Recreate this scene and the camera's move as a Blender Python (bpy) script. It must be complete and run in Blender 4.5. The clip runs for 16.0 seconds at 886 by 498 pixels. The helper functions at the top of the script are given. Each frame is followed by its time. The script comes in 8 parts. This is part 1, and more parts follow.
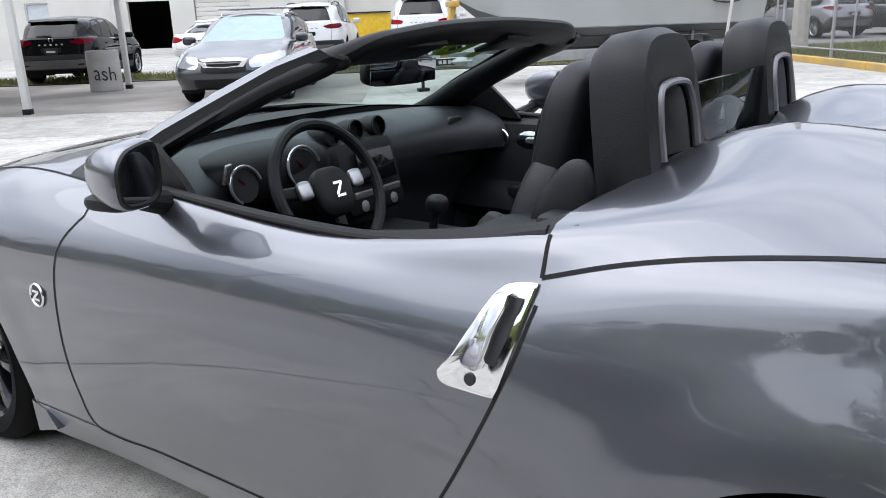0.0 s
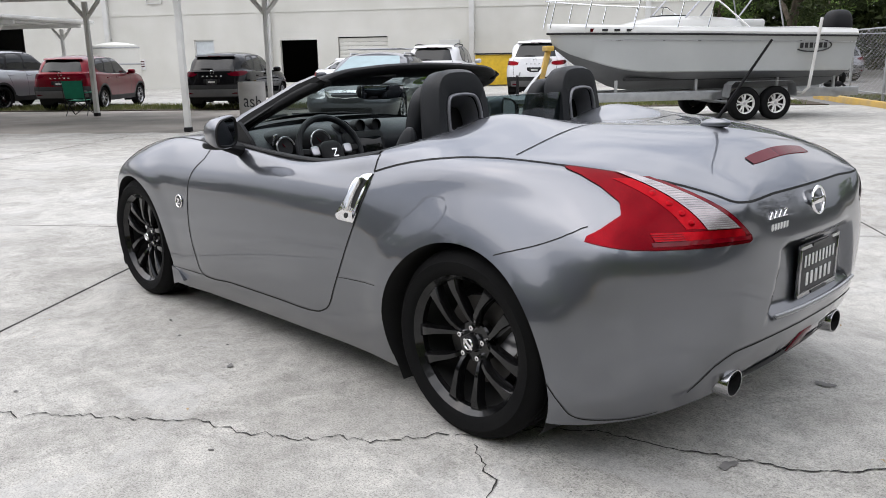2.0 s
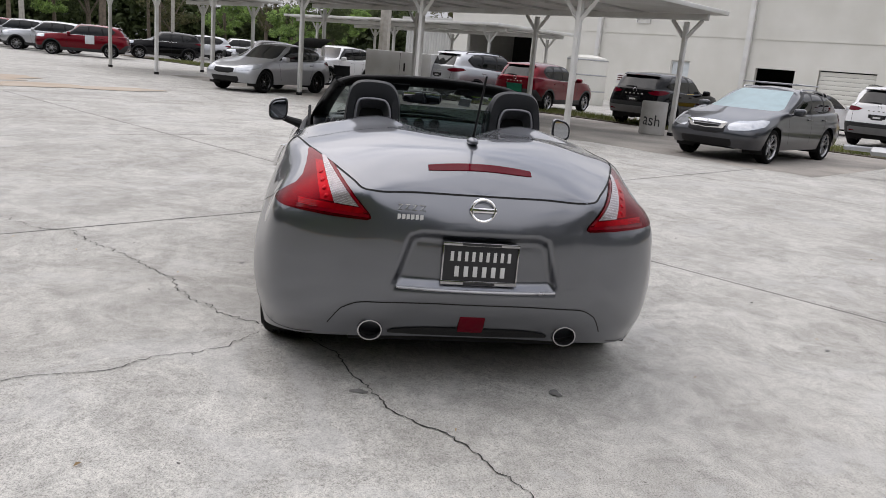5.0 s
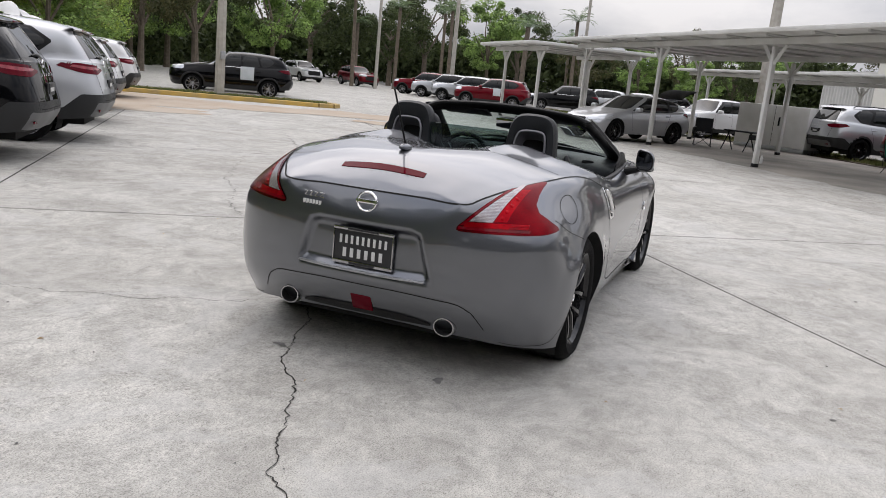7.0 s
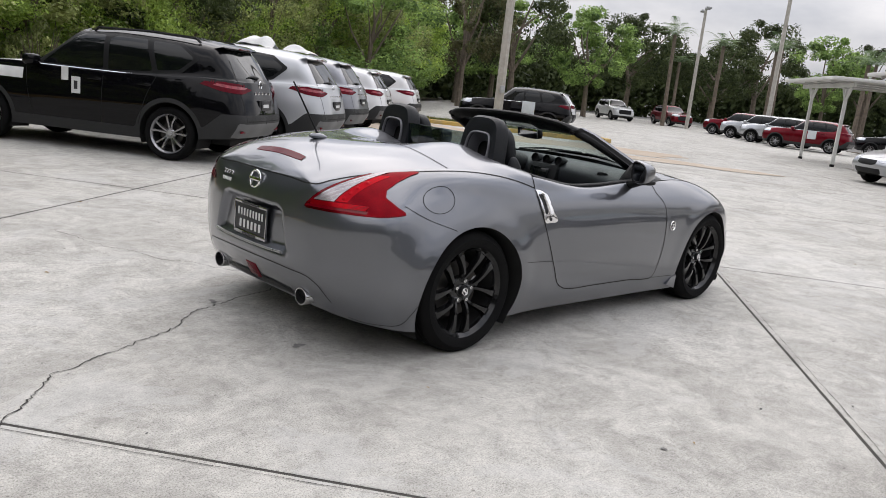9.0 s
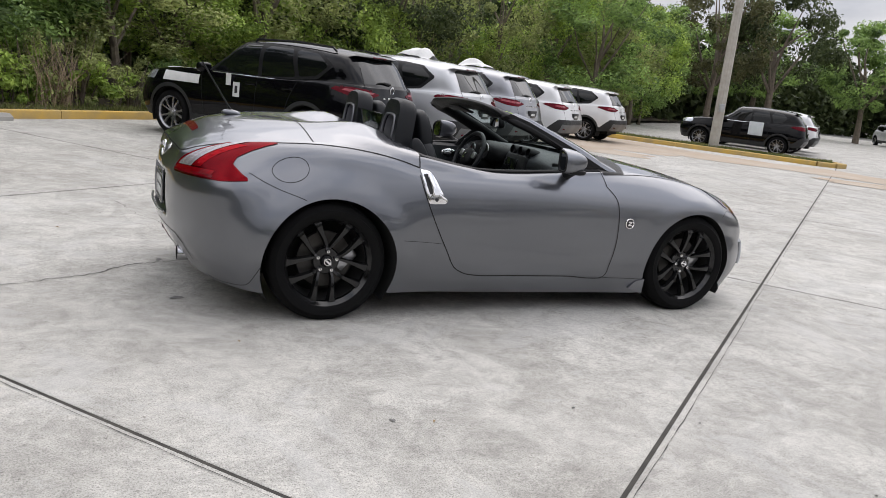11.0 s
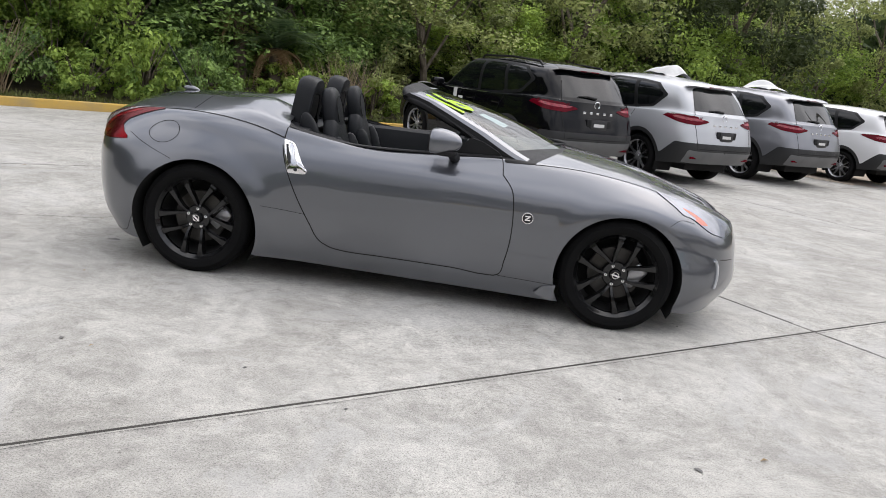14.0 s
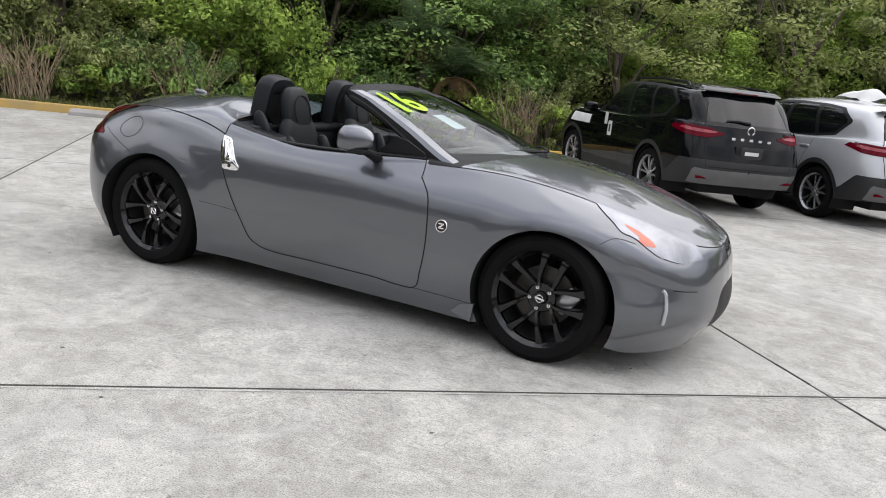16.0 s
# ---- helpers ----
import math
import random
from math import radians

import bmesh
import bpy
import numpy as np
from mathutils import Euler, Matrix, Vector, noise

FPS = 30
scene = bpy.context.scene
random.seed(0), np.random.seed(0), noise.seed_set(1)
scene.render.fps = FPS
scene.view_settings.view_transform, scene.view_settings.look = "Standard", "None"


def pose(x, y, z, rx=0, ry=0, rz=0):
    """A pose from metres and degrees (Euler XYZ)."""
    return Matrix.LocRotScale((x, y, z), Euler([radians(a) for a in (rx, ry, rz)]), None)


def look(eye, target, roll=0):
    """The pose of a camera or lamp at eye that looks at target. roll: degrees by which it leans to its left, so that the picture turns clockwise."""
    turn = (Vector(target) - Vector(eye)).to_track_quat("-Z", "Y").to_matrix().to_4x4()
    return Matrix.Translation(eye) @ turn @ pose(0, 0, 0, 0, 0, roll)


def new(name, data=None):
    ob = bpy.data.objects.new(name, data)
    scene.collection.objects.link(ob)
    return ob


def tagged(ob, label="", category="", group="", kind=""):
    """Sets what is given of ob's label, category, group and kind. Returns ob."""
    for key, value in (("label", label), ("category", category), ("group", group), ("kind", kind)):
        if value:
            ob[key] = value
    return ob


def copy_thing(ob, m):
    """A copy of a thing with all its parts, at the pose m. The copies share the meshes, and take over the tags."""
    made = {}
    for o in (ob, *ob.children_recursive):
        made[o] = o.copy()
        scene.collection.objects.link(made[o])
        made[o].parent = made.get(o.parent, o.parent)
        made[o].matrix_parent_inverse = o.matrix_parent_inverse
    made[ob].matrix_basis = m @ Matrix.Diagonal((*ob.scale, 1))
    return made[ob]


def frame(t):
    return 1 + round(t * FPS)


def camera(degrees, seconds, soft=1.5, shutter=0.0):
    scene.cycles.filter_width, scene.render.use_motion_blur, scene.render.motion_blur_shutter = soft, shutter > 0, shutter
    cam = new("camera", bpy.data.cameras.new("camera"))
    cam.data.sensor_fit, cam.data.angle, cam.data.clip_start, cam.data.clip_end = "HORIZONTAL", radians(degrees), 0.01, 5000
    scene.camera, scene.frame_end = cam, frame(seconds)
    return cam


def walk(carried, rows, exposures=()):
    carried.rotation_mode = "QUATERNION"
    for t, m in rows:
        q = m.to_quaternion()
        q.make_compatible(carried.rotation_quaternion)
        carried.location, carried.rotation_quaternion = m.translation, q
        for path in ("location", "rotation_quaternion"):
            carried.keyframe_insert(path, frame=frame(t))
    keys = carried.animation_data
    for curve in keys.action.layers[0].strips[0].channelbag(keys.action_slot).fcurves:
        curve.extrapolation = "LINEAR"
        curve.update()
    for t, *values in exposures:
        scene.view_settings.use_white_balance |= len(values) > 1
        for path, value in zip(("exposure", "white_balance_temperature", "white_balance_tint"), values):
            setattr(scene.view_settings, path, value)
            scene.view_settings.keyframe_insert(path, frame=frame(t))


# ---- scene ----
from mathutils.bvhtree import BVHTree

SKY, SUN, SUN_TURN = 0.091, 0.60, 50.0
EXPOSURES = [(0.0, 0.82, 6250, 12), (1.5, 0.62, 6480, 12), (3.5, 0.31, 6650, 13), (6.0, 0.10, 6720, 14), (8.0, 0.27, 6730, 13), (12.0, 0.29, 6700, 13), (16.0, 0.42, 6670, 12)]

cam = camera(58.7, 16.0, soft=0.9)
PATH = [
    (0, (-1.34, 1.871, 1.287), (-0.203, 0.328, 0.716), -2.2),
    (0.5, (-1.769, 2.117, 1.299), (-0.54, 0.63, 0.77), -2.3),
    (1, (-2.207, 2.343, 1.3), (-0.919, 0.901, 0.789), -2.2),
    (1.5, (-2.647, 2.512, 1.303), (-1.307, 1.11, 0.813), -1.8),
    (2, (-3.063, 2.699, 1.29), (-1.665, 1.349, 0.821), -1.0),
    (2.5, (-3.459, 2.711, 1.317), (-1.989, 1.432, 0.866), 0.2),
    (3, (-3.984, 2.445, 1.336), (-2.424, 1.273, 0.894), 1.6),
    (3.5, (-4.349, 2.087, 1.347), (-2.685, 1.07, 0.902), 2.8),
    (6, (-5.377, -0.508, 1.405), (-3.444, -0.277, 0.947), 5.3),
    (6.5, (-5.395, -1.085, 1.409), (-3.504, -0.607, 0.968), 5.2),
    (7, (-5.323, -1.64, 1.412), (-3.498, -0.943, 0.986), 5.6),
    (7.5, (-5.162, -2.191, 1.433), (-3.423, -1.295, 1.019), 5.6),
    (8, (-4.962, -2.736, 1.434), (-3.326, -1.661, 1.024), 6.0),
    (8.5, (-4.646, -3.221, 1.418), (-3.131, -1.981, 1.008), 6.2),
    (11, (-2.551, -4.959, 1.406), (-1.703, -3.198, 0.98), 6.5),
    (11.5, (-2.049, -5.195, 1.397), (-1.353, -3.371, 0.963), 6.6),
    (12, (-1.539, -5.338, 1.38), (-1.002, -3.462, 0.941), 6.6),
    (12.5, (-1.022, -5.437, 1.398), (-0.65, -3.523, 0.955), 6.7),
    (13, (-0.492, -5.502, 1.419), (-0.29, -3.563, 0.97), 6.9),
    (13.5, (0.042, -5.464, 1.416), (0.076, -3.515, 0.967), 6.9),
    (14, (0.554, -5.428, 1.411), (0.423, -3.484, 0.959), 6.9),
    (14.5, (1.033, -5.305, 1.385), (0.735, -3.379, 0.939), 6.9),
    (15, (1.484, -5.115, 1.404), (1.024, -3.221, 0.958), 7.1),
    (15.5, (1.937, -4.91, 1.402), (1.319, -3.059, 0.964), 7.1),
    (16, (2.305, -4.593, 1.378), (1.541, -2.796, 0.945), 6.7),
]
walk(cam, [(t, look(eye, target, roll)) for t, eye, target, roll in PATH], EXPOSURES)

# ---------------------------------------------------------------- light
world = bpy.data.worlds.new("sky")
scene.world = world
world.use_nodes = True
wn, wl = world.node_tree.nodes, world.node_tree.links
wn.clear()
w_out = wn.new("ShaderNodeOutputWorld")
w_bg = wn.new("ShaderNodeBackground")
w_sky = wn.new("ShaderNodeTexSky")
w_sky.sky_type = "NISHITA"
w_sky.sun_disc = False
w_sky.sun_elevation, w_sky.sun_rotation = radians(54), radians(SUN_TURN)
w_sky.air_density, w_sky.dust_density = 1.0, 3.0
w_co = wn.new("ShaderNodeTexCoord")
w_map = wn.new("ShaderNodeMapping")
w_map.inputs["Scale"].default_value = (1.0, 1.0, 2.6)
w_noise = wn.new("ShaderNodeTexNoise")
w_noise.inputs["Scale"].default_value = 2.3
w_noise.inputs["Detail"].default_value = 7.0
w_noise.inputs["Roughness"].default_value = 0.55
w_ramp = wn.new("ShaderNodeValToRGB")
w_ramp.color_ramp.elements[0].position, w_ramp.color_ramp.elements[0].color = 0.34, (5.2, 5.8, 6.9, 1)
w_ramp.color_ramp.elements[1].position, w_ramp.color_ramp.elements[1].color = 0.64, (13.2, 13.4, 13.8, 1)
w_mix = wn.new("ShaderNodeMix")
w_mix.data_type = "RGBA"
w_mix.inputs["Factor"].default_value = 0.88
wl.new(w_co.outputs["Generated"], w_map.inputs["Vector"])
wl.new(w_map.outputs["Vector"], w_noise.inputs["Vector"])
wl.new(w_noise.outputs["Fac"], w_ramp.inputs["Fac"])
wl.new(w_sky.outputs["Color"], w_mix.inputs[6])
wl.new(w_ramp.outputs["Color"], w_mix.inputs[7])
# the overcast is dim at the horizon, where haze and far cloud lie, and brighter high up
w_sep, w_up, w_mul = wn.new("ShaderNodeSeparateXYZ"), wn.new("ShaderNodeValToRGB"), wn.new("ShaderNodeVectorMath")
for i, (pos, val) in enumerate([(0.0, 0.50), (0.12, 0.64), (0.34, 0.92), (0.68, 1.50), (1.0, 1.32)]):
    e = w_up.color_ramp.elements[i] if i < 2 else w_up.color_ramp.elements.new(pos)
    e.position, e.color = pos, (val, val, val, 1)
w_mul.operation = "MULTIPLY"
wl.new(w_co.outputs["Generated"], w_sep.inputs["Vector"])
wl.new(w_sep.outputs["Z"], w_up.inputs["Fac"])
wl.new(w_mix.outputs[2], w_mul.inputs[0])
wl.new(w_up.outputs["Color"], w_mul.inputs[1])
# and brighter round the veiled sun than opposite to it
w_dot, w_glow, w_veil = wn.new("ShaderNodeVectorMath"), wn.new("ShaderNodeMapRange"), wn.new("ShaderNodeVectorMath")
w_dot.operation, w_veil.operation = "DOT_PRODUCT", "MULTIPLY"
w_dot.inputs[1].default_value = (math.cos(radians(54)) * math.sin(radians(SUN_TURN)), math.cos(radians(54)) * math.cos(radians(SUN_TURN)), math.sin(radians(54)))
w_glow.inputs["From Min"].default_value, w_glow.inputs["From Max"].default_value = -0.2, 1.0
w_glow.inputs["To Min"].default_value, w_glow.inputs["To Max"].default_value = 0.90, 1.22
wl.new(w_co.outputs["Generated"], w_dot.inputs[0])
wl.new(w_dot.outputs["Value"], w_glow.inputs["Value"])
wl.new(w_mul.outputs["Vector"], w_veil.inputs[0])
wl.new(w_glow.outputs["Result"], w_veil.inputs[1])
wl.new(w_veil.outputs["Vector"], w_bg.inputs["Color"])
w_bg.inputs["Strength"].default_value = SKY
wl.new(w_bg.outputs["Background"], w_out.inputs["Surface"])

sun = new("sun", bpy.data.lights.new("sun", "SUN"))
sun.data.energy, sun.data.angle, sun.data.color = SUN, radians(70), (1.0, 0.97, 0.92)
sun.rotation_euler = (radians(36), 0, radians(180 - SUN_TURN))

# ---------------------------------------------------------------- shapes
LOT = pose(0, 0, 0, 0, 0, -142.4)   # the yard's own axes: u along the workshop wall, v towards it


class Shape:
    """Vertices and faces of one part."""

    def __init__(self):
        self.v, self.f = [], []

    def add(self, v, f, m=None):
        n = len(self.v)
        self.v += [tuple(m @ Vector(p)) if m else tuple(p) for p in v]
        self.f += [tuple(i + n for i in q) for q in f]
        return self

    def box(self, c, s, bevel=0.0, m=None):
        hx, hy, hz = (a / 2 for a in s)
        b = min(bevel, 0.95 * min(hx, hy, hz))
        if b <= 0:
            v = [(c[0] + i * hx, c[1] + j * hy, c[2] + k * hz) for i in (-1, 1) for j in (-1, 1) for k in (-1, 1)]
            return self.add(v, [(0, 1, 3, 2), (4, 6, 7, 5), (0, 4, 5, 1), (2, 3, 7, 6), (0, 2, 6, 4), (1, 5, 7, 3)], m)
        bm = bmesh.new()
        bmesh.ops.create_cube(bm, size=1.0)
        for p in bm.verts:
            p.co = Vector((c[0] + p.co.x * s[0], c[1] + p.co.y * s[1], c[2] + p.co.z * s[2]))
        bmesh.ops.bevel(bm, geom=bm.edges[:], offset=b, segments=2, affect="EDGES", profile=0.5)
        bm.verts.index_update()
        v, f = [p.co[:] for p in bm.verts], [[p.index for p in q.verts] for q in bm.faces]
        bm.free()
        return self.add(v, f, m)

    def tube(self, pts, r, n=8, closed=False, m=None, caps=True, flat=1.0):
        pts = [Vector(p) for p in pts]
        k = len(pts)
        rs = r if isinstance(r, (list, tuple)) else [r] * k
        up, v = None, []
        for i, p in enumerate(pts):
            a = pts[(i - 1) % k] if closed or i else p
            b = pts[(i + 1) % k] if closed or i < k - 1 else p
            t = (b - a).normalized()
            if up is None:
                up = Vector((0, 0, 1)) if abs(t.z) < 0.9 else Vector((0, 1, 0))
            side = t.cross(up).normalized()
            up = side.cross(t).normalized()
            v += [p + rs[i] * (math.cos(q) * side + flat * math.sin(q) * up) for q in (2 * math.pi * j / n for j in range(n))]
        f = [(i * n + j, i * n + (j + 1) % n, (i + 1) % k * n + (j + 1) % n, (i + 1) % k * n + j)
             for i in range(k if closed else k - 1) for j in range(n)]
        if caps and not closed:
            f += [tuple(range(n))[::-1], tuple((k - 1) * n + j for j in range(n))]
        return self.add(v, f, m)

    def lathe(self, prof, n=48, m=None, closed=False):
        """Profile of (radius, height along z), turned about z."""
        k = len(prof)
        v = [(r * math.cos(a), r * math.sin(a), z) for r, z in prof for a in (2 * math.pi * j / n for j in range(n))]
        f = [(i * n + j, i * n + (j + 1) % n, (i + 1) % k * n + (j + 1) % n, (i + 1) % k * n + j)
             for i in range(k if closed else k - 1) for j in range(n)]
        return self.add(v, f, m)

    def blob(self, c, s, e=0.5, nu=28, nv=14, m=None, taper=0.0, lean=0.0):
        """A cushion: superellipsoid of half sizes s; e 1 round, 0.2 boxy. taper narrows x and y upward, lean shifts x upward."""
        pw = lambda a: math.copysign(abs(a) ** e, a)  # noqa: E731
        v, f = [], []
        for i in range(nv + 1):
            lat = -math.pi / 2 + math.pi * i / nv
            for j in range(nu):
                lon = 2 * math.pi * j / nu
                x, y, z = pw(math.cos(lat)) * pw(math.cos(lon)), pw(math.cos(lat)) * pw(math.sin(lon)), pw(math.sin(lat))
                k = 1 - taper * (z + 1) / 2
                v.append((c[0] + s[0] * x * k + lean * (z + 1) / 2, c[1] + s[1] * y * k, c[2] + s[2] * z))
        f = [(i * nu + j, i * nu + (j + 1) % nu, (i + 1) * nu + (j + 1) % nu, (i + 1) * nu + j) for i in range(nv) for j in range(nu)]
        return self.add(v, f, m)

    def prism(self, poly, a, b, m=None):
        """A polygon in x and y, drawn out from z = a to z = b."""
        n = len(poly)
        v = [(x, y, a) for x, y in poly] + [(x, y, b) for x, y in poly]
        f = [tuple(range(n))[::-1], tuple(range(n, 2 * n))] + [(i, (i + 1) % n, n + (i + 1) % n, n + i) for i in range(n)]
        return self.add(v, f, m)

    def strip(self, left, right, m=None):
        n = len(left)
        return self.add(list(left) + list(right), [(i, i + 1, n + i + 1, n + i) for i in range(n - 1)], m)

    def grid(self, rows, m=None):
        k, n = len(rows), len(rows[0])
        return self.add([p for r in rows for p in r], [(i * n + j, i * n + j + 1, (i + 1) * n + j + 1, (i + 1) * n + j)
                                                       for i in range(k - 1) for j in range(n - 1)], m)


def mesh_of(name, verts, faces, material, smooth=True, normals=None, angle=35):
    me = bpy.data.meshes.new(name)
    me.from_pydata([tuple(p) for p in verts], [], [tuple(q) for q in faces])
    me.materials.append(material)
    if smooth:
        me.shade_smooth()
        if normals is None:
            me.set_sharp_from_angle(angle=radians(angle))
        else:
            me.normals_split_custom_set_from_vertices([tuple(p) for p in normals])
    me.update()
    return me


def part(name, shape, material, parent=None, label="", smooth=True, angle=35):
    """Links a shape as one mesh object, under a thing or under a part."""
    ob = new(name, mesh_of(name, shape.v, shape.f, material, smooth, angle=angle))
    ob.parent = parent
    return tagged(ob, label)


def thing(name, label, category, m=None, group="", kind=""):
    """An empty at the base of a thing that parents its parts."""
    ob = new(name)
    ob.empty_display_size = 0.2
    if m:
        ob.matrix_basis = m
    return tagged(ob, label, category, group, kind)


def solo(name, shape, material, label, category, m=None, group="", kind="", smooth=True):
    """A thing of one mesh."""
    ob = part(name, shape, material, None, "", smooth)
    if m:
        ob.matrix_basis = m
    return tagged(ob, label, category, group, kind)


# ---------------------------------------------------------------- materials
def mat(name, color, rough=0.5, metal=0.0, coat=0.0, var=0.12, scale=6.0, fine=60.0, bump=0.0, bump_scale=80.0,
        spec=0.5, trans=0.0, ior=1.45, tint=None, emit=0.0, alpha=1.0, piece=0.0, rough_var=0.1, fleck=0.0):
    """A surface with variation at two scales. tint: the colour that the broad stains lead to. piece: change from piece to piece."""
    m = bpy.data.materials.new(name)
    m.use_nodes = True
    n, k = m.node_tree.nodes, m.node_tree.links
    p = n["Principled BSDF"]
    p.inputs["Roughness"].default_value, p.inputs["Metallic"].default_value = rough, metal
    p.inputs["Coat Weight"].default_value, p.inputs["Coat Roughness"].default_value = coat, 0.03
    p.inputs["Specular IOR Level"].default_value, p.inputs["IOR"].default_value = spec, ior
    p.inputs["Transmission Weight"].default_value, p.inputs["Alpha"].default_value = trans, alpha
    p.inputs["Base Color"].default_value = (*color, 1)
    if emit:
        p.inputs["Emission Color"].default_value, p.inputs["Emission Strength"].default_value = (*color, 1), emit
    if not (var or bump or piece or fleck):
        return m
    co = n.new("ShaderNodeTexCoord")
    broad, small = n.new("ShaderNodeTexNoise"), n.new("ShaderNodeTexNoise")
    broad.inputs["Scale"].default_value, broad.inputs["Detail"].default_value = scale, 5
    small.inputs["Scale"].default_value, small.inputs["Detail"].default_value = fine, 3
    for t in (broad, small):
        k.new(co.outputs["Object"], t.inputs["Vector"])
    dark = tint or tuple(c * (1 - 2 * var) for c in color)
    light = tuple(min(1, c * (1 + var)) for c in color)
    mix = n.new("ShaderNodeMix")
    mix.data_type = "RGBA"
    mix.inputs[6].default_value, mix.inputs[7].default_value = (*dark, 1), (*light, 1)
    fac = n.new("ShaderNodeMath")
    fac.operation = "MULTIPLY_ADD"
    fac.inputs[1].default_value, fac.inputs[2].default_value = 0.35, 0.0
    sharp = n.new("ShaderNodeMapRange")
    sharp.inputs["From Min"].default_value, sharp.inputs["From Max"].default_value = 0.3, 0.7
    sharp.inputs["To Max"].default_value = 0.75
    k.new(broad.outputs["Fac"], sharp.inputs["Value"])
    k.new(small.outputs["Fac"], fac.inputs[0])
    k.new(sharp.outputs["Result"], fac.inputs[2])
    k.new(fac.outputs["Value"], mix.inputs["Factor"])
    last = mix.outputs[2]
    if piece:
        info, hsv, rng = n.new("ShaderNodeObjectInfo"), n.new("ShaderNodeHueSaturation"), n.new("ShaderNodeMapRange")
        rng.inputs["To Min"].default_value, rng.inputs["To Max"].default_value = 1 - piece, 1 + piece
        k.new(info.outputs["Random"], rng.inputs["Value"])
        k.new(rng.outputs["Result"], hsv.inputs["Value"])
        k.new(last, hsv.inputs["Color"])
        last = hsv.outputs["Color"]
    k.new(last, p.inputs["Base Color"])
    rr = n.new("ShaderNodeMapRange")
    rr.inputs["To Min"].default_value, rr.inputs["To Max"].default_value = max(0, rough - rough_var), min(1, rough + rough_var)
    k.new(broad.outputs["Fac"], rr.inputs["Value"])
    k.new(rr.outputs["Result"], p.inputs["Roughness"])
    if bump:
        b, bt = n.new("ShaderNodeBump"), n.new("ShaderNodeTexNoise")
        bt.inputs["Scale"].default_value, bt.inputs["Detail"].default_value = bump_scale, 4
        k.new(co.outputs["Object"], bt.inputs["Vector"])
        b.inputs["Strength"].default_value, b.inputs["Distance"].default_value = bump, 0.01
        k.new(bt.outputs["Fac"], b.inputs["Height"])
        k.new(b.outputs["Normal"], p.inputs["Normal"])
    return m


def paint(name, color, metal=0.75, rough=0.34, spec=0.5, coat_ior=1.5):
    """Car paint: a flake base under a sharp clear coat."""
    m = mat(name, color, rough, metal, spec=spec, coat=1.0, var=0.03, scale=1.5, fine=900, rough_var=0.03)
    p = m.node_tree.nodes["Principled BSDF"]
    p.inputs["Coat IOR"].default_value, p.inputs["Coat Roughness"].default_value = coat_ior, 0.012
    return m


M_GREY = paint("gunmetal_paint", (0.126, 0.132, 0.150), 0.92, 0.35, coat_ior=1.72)
M_BLACKP = paint("black_paint", (0.0025, 0.0025, 0.0035), 0.0, 0.25, 0.0, 1.32)
M_WHITEP = paint("white_paint", (0.60, 0.60, 0.61), 0.0, 0.3)
M_PEARL = paint("pearl_paint", (0.42, 0.43, 0.45), 0.45, 0.4)
M_SLATE = paint("slate_paint", (0.20, 0.205, 0.225), 0.7, 0.36)
M_SILVER = paint("silver_paint", (0.40, 0.41, 0.43), 0.75, 0.35)
M_RED = paint("red_paint", (0.125, 0.003, 0.009), 0.9, 0.42, 0.1, 1.3)
M_CHAR = paint("charcoal_paint", (0.040, 0.043, 0.052), 0.6, 0.33)
M_RUBBER = mat("tyre_rubber", (0.0055, 0.0055, 0.006), 0.75, bump=0.2, bump_scale=300, tint=(0.009, 0.009, 0.0088), spec=0.08)
M_RIM = mat("black_rim", (0.0065, 0.0065, 0.007), 0.13, 0.0, spec=0.42, coat=0.25, var=0.1, fine=300, rough_var=0.04)
M_ALLOY = mat("alloy_rim", (0.33, 0.33, 0.34), 0.28, 0.9, var=0.08)
M_DISC = mat("brake_steel", (0.07, 0.068, 0.066), 0.42, 0.9, tint=(0.04, 0.036, 0.032))
M_CHROME = mat("chrome", (0.85, 0.85, 0.86), 0.08, 1.0, var=0.03, rough_var=0.03)
M_PIPE = mat("dark_polished_steel", (0.42, 0.42, 0.43), 0.14, 1.0, var=0.1, scale=20, rough_var=0.05)
M_HOOP = mat("satin_grey_trim", (0.20, 0.20, 0.215), 0.38, 0.6, var=0.08)
M_SATIN = mat("satin_silver", (0.45, 0.45, 0.47), 0.3, 0.85, var=0.05)
M_PLASTIC = mat("black_plastic", (0.0075, 0.0075, 0.0085), 0.5, var=0.12, bump=0.12, bump_scale=500, spec=0.3)
M_TRIM = mat("grey_cladding", (0.016, 0.0165, 0.0175), 0.55, var=0.1, bump=0.2, bump_scale=500)
M_DASH = mat("soft_dash_skin", (0.017, 0.019, 0.023), 0.42, var=0.12, scale=9, bump=0.1, bump_scale=500, spec=0.5)
M_LEATHER = mat("black_leather", (0.0085, 0.0097, 0.012), 0.46, var=0.12, scale=9, bump=0.12, bump_scale=420, spec=0.35)
M_GAP = mat("seam_black", (0.004, 0.004, 0.004), 0.8, var=0.1)
M_LINER = mat("wheel_well", (0.008, 0.008, 0.008), 0.9, var=0.2)


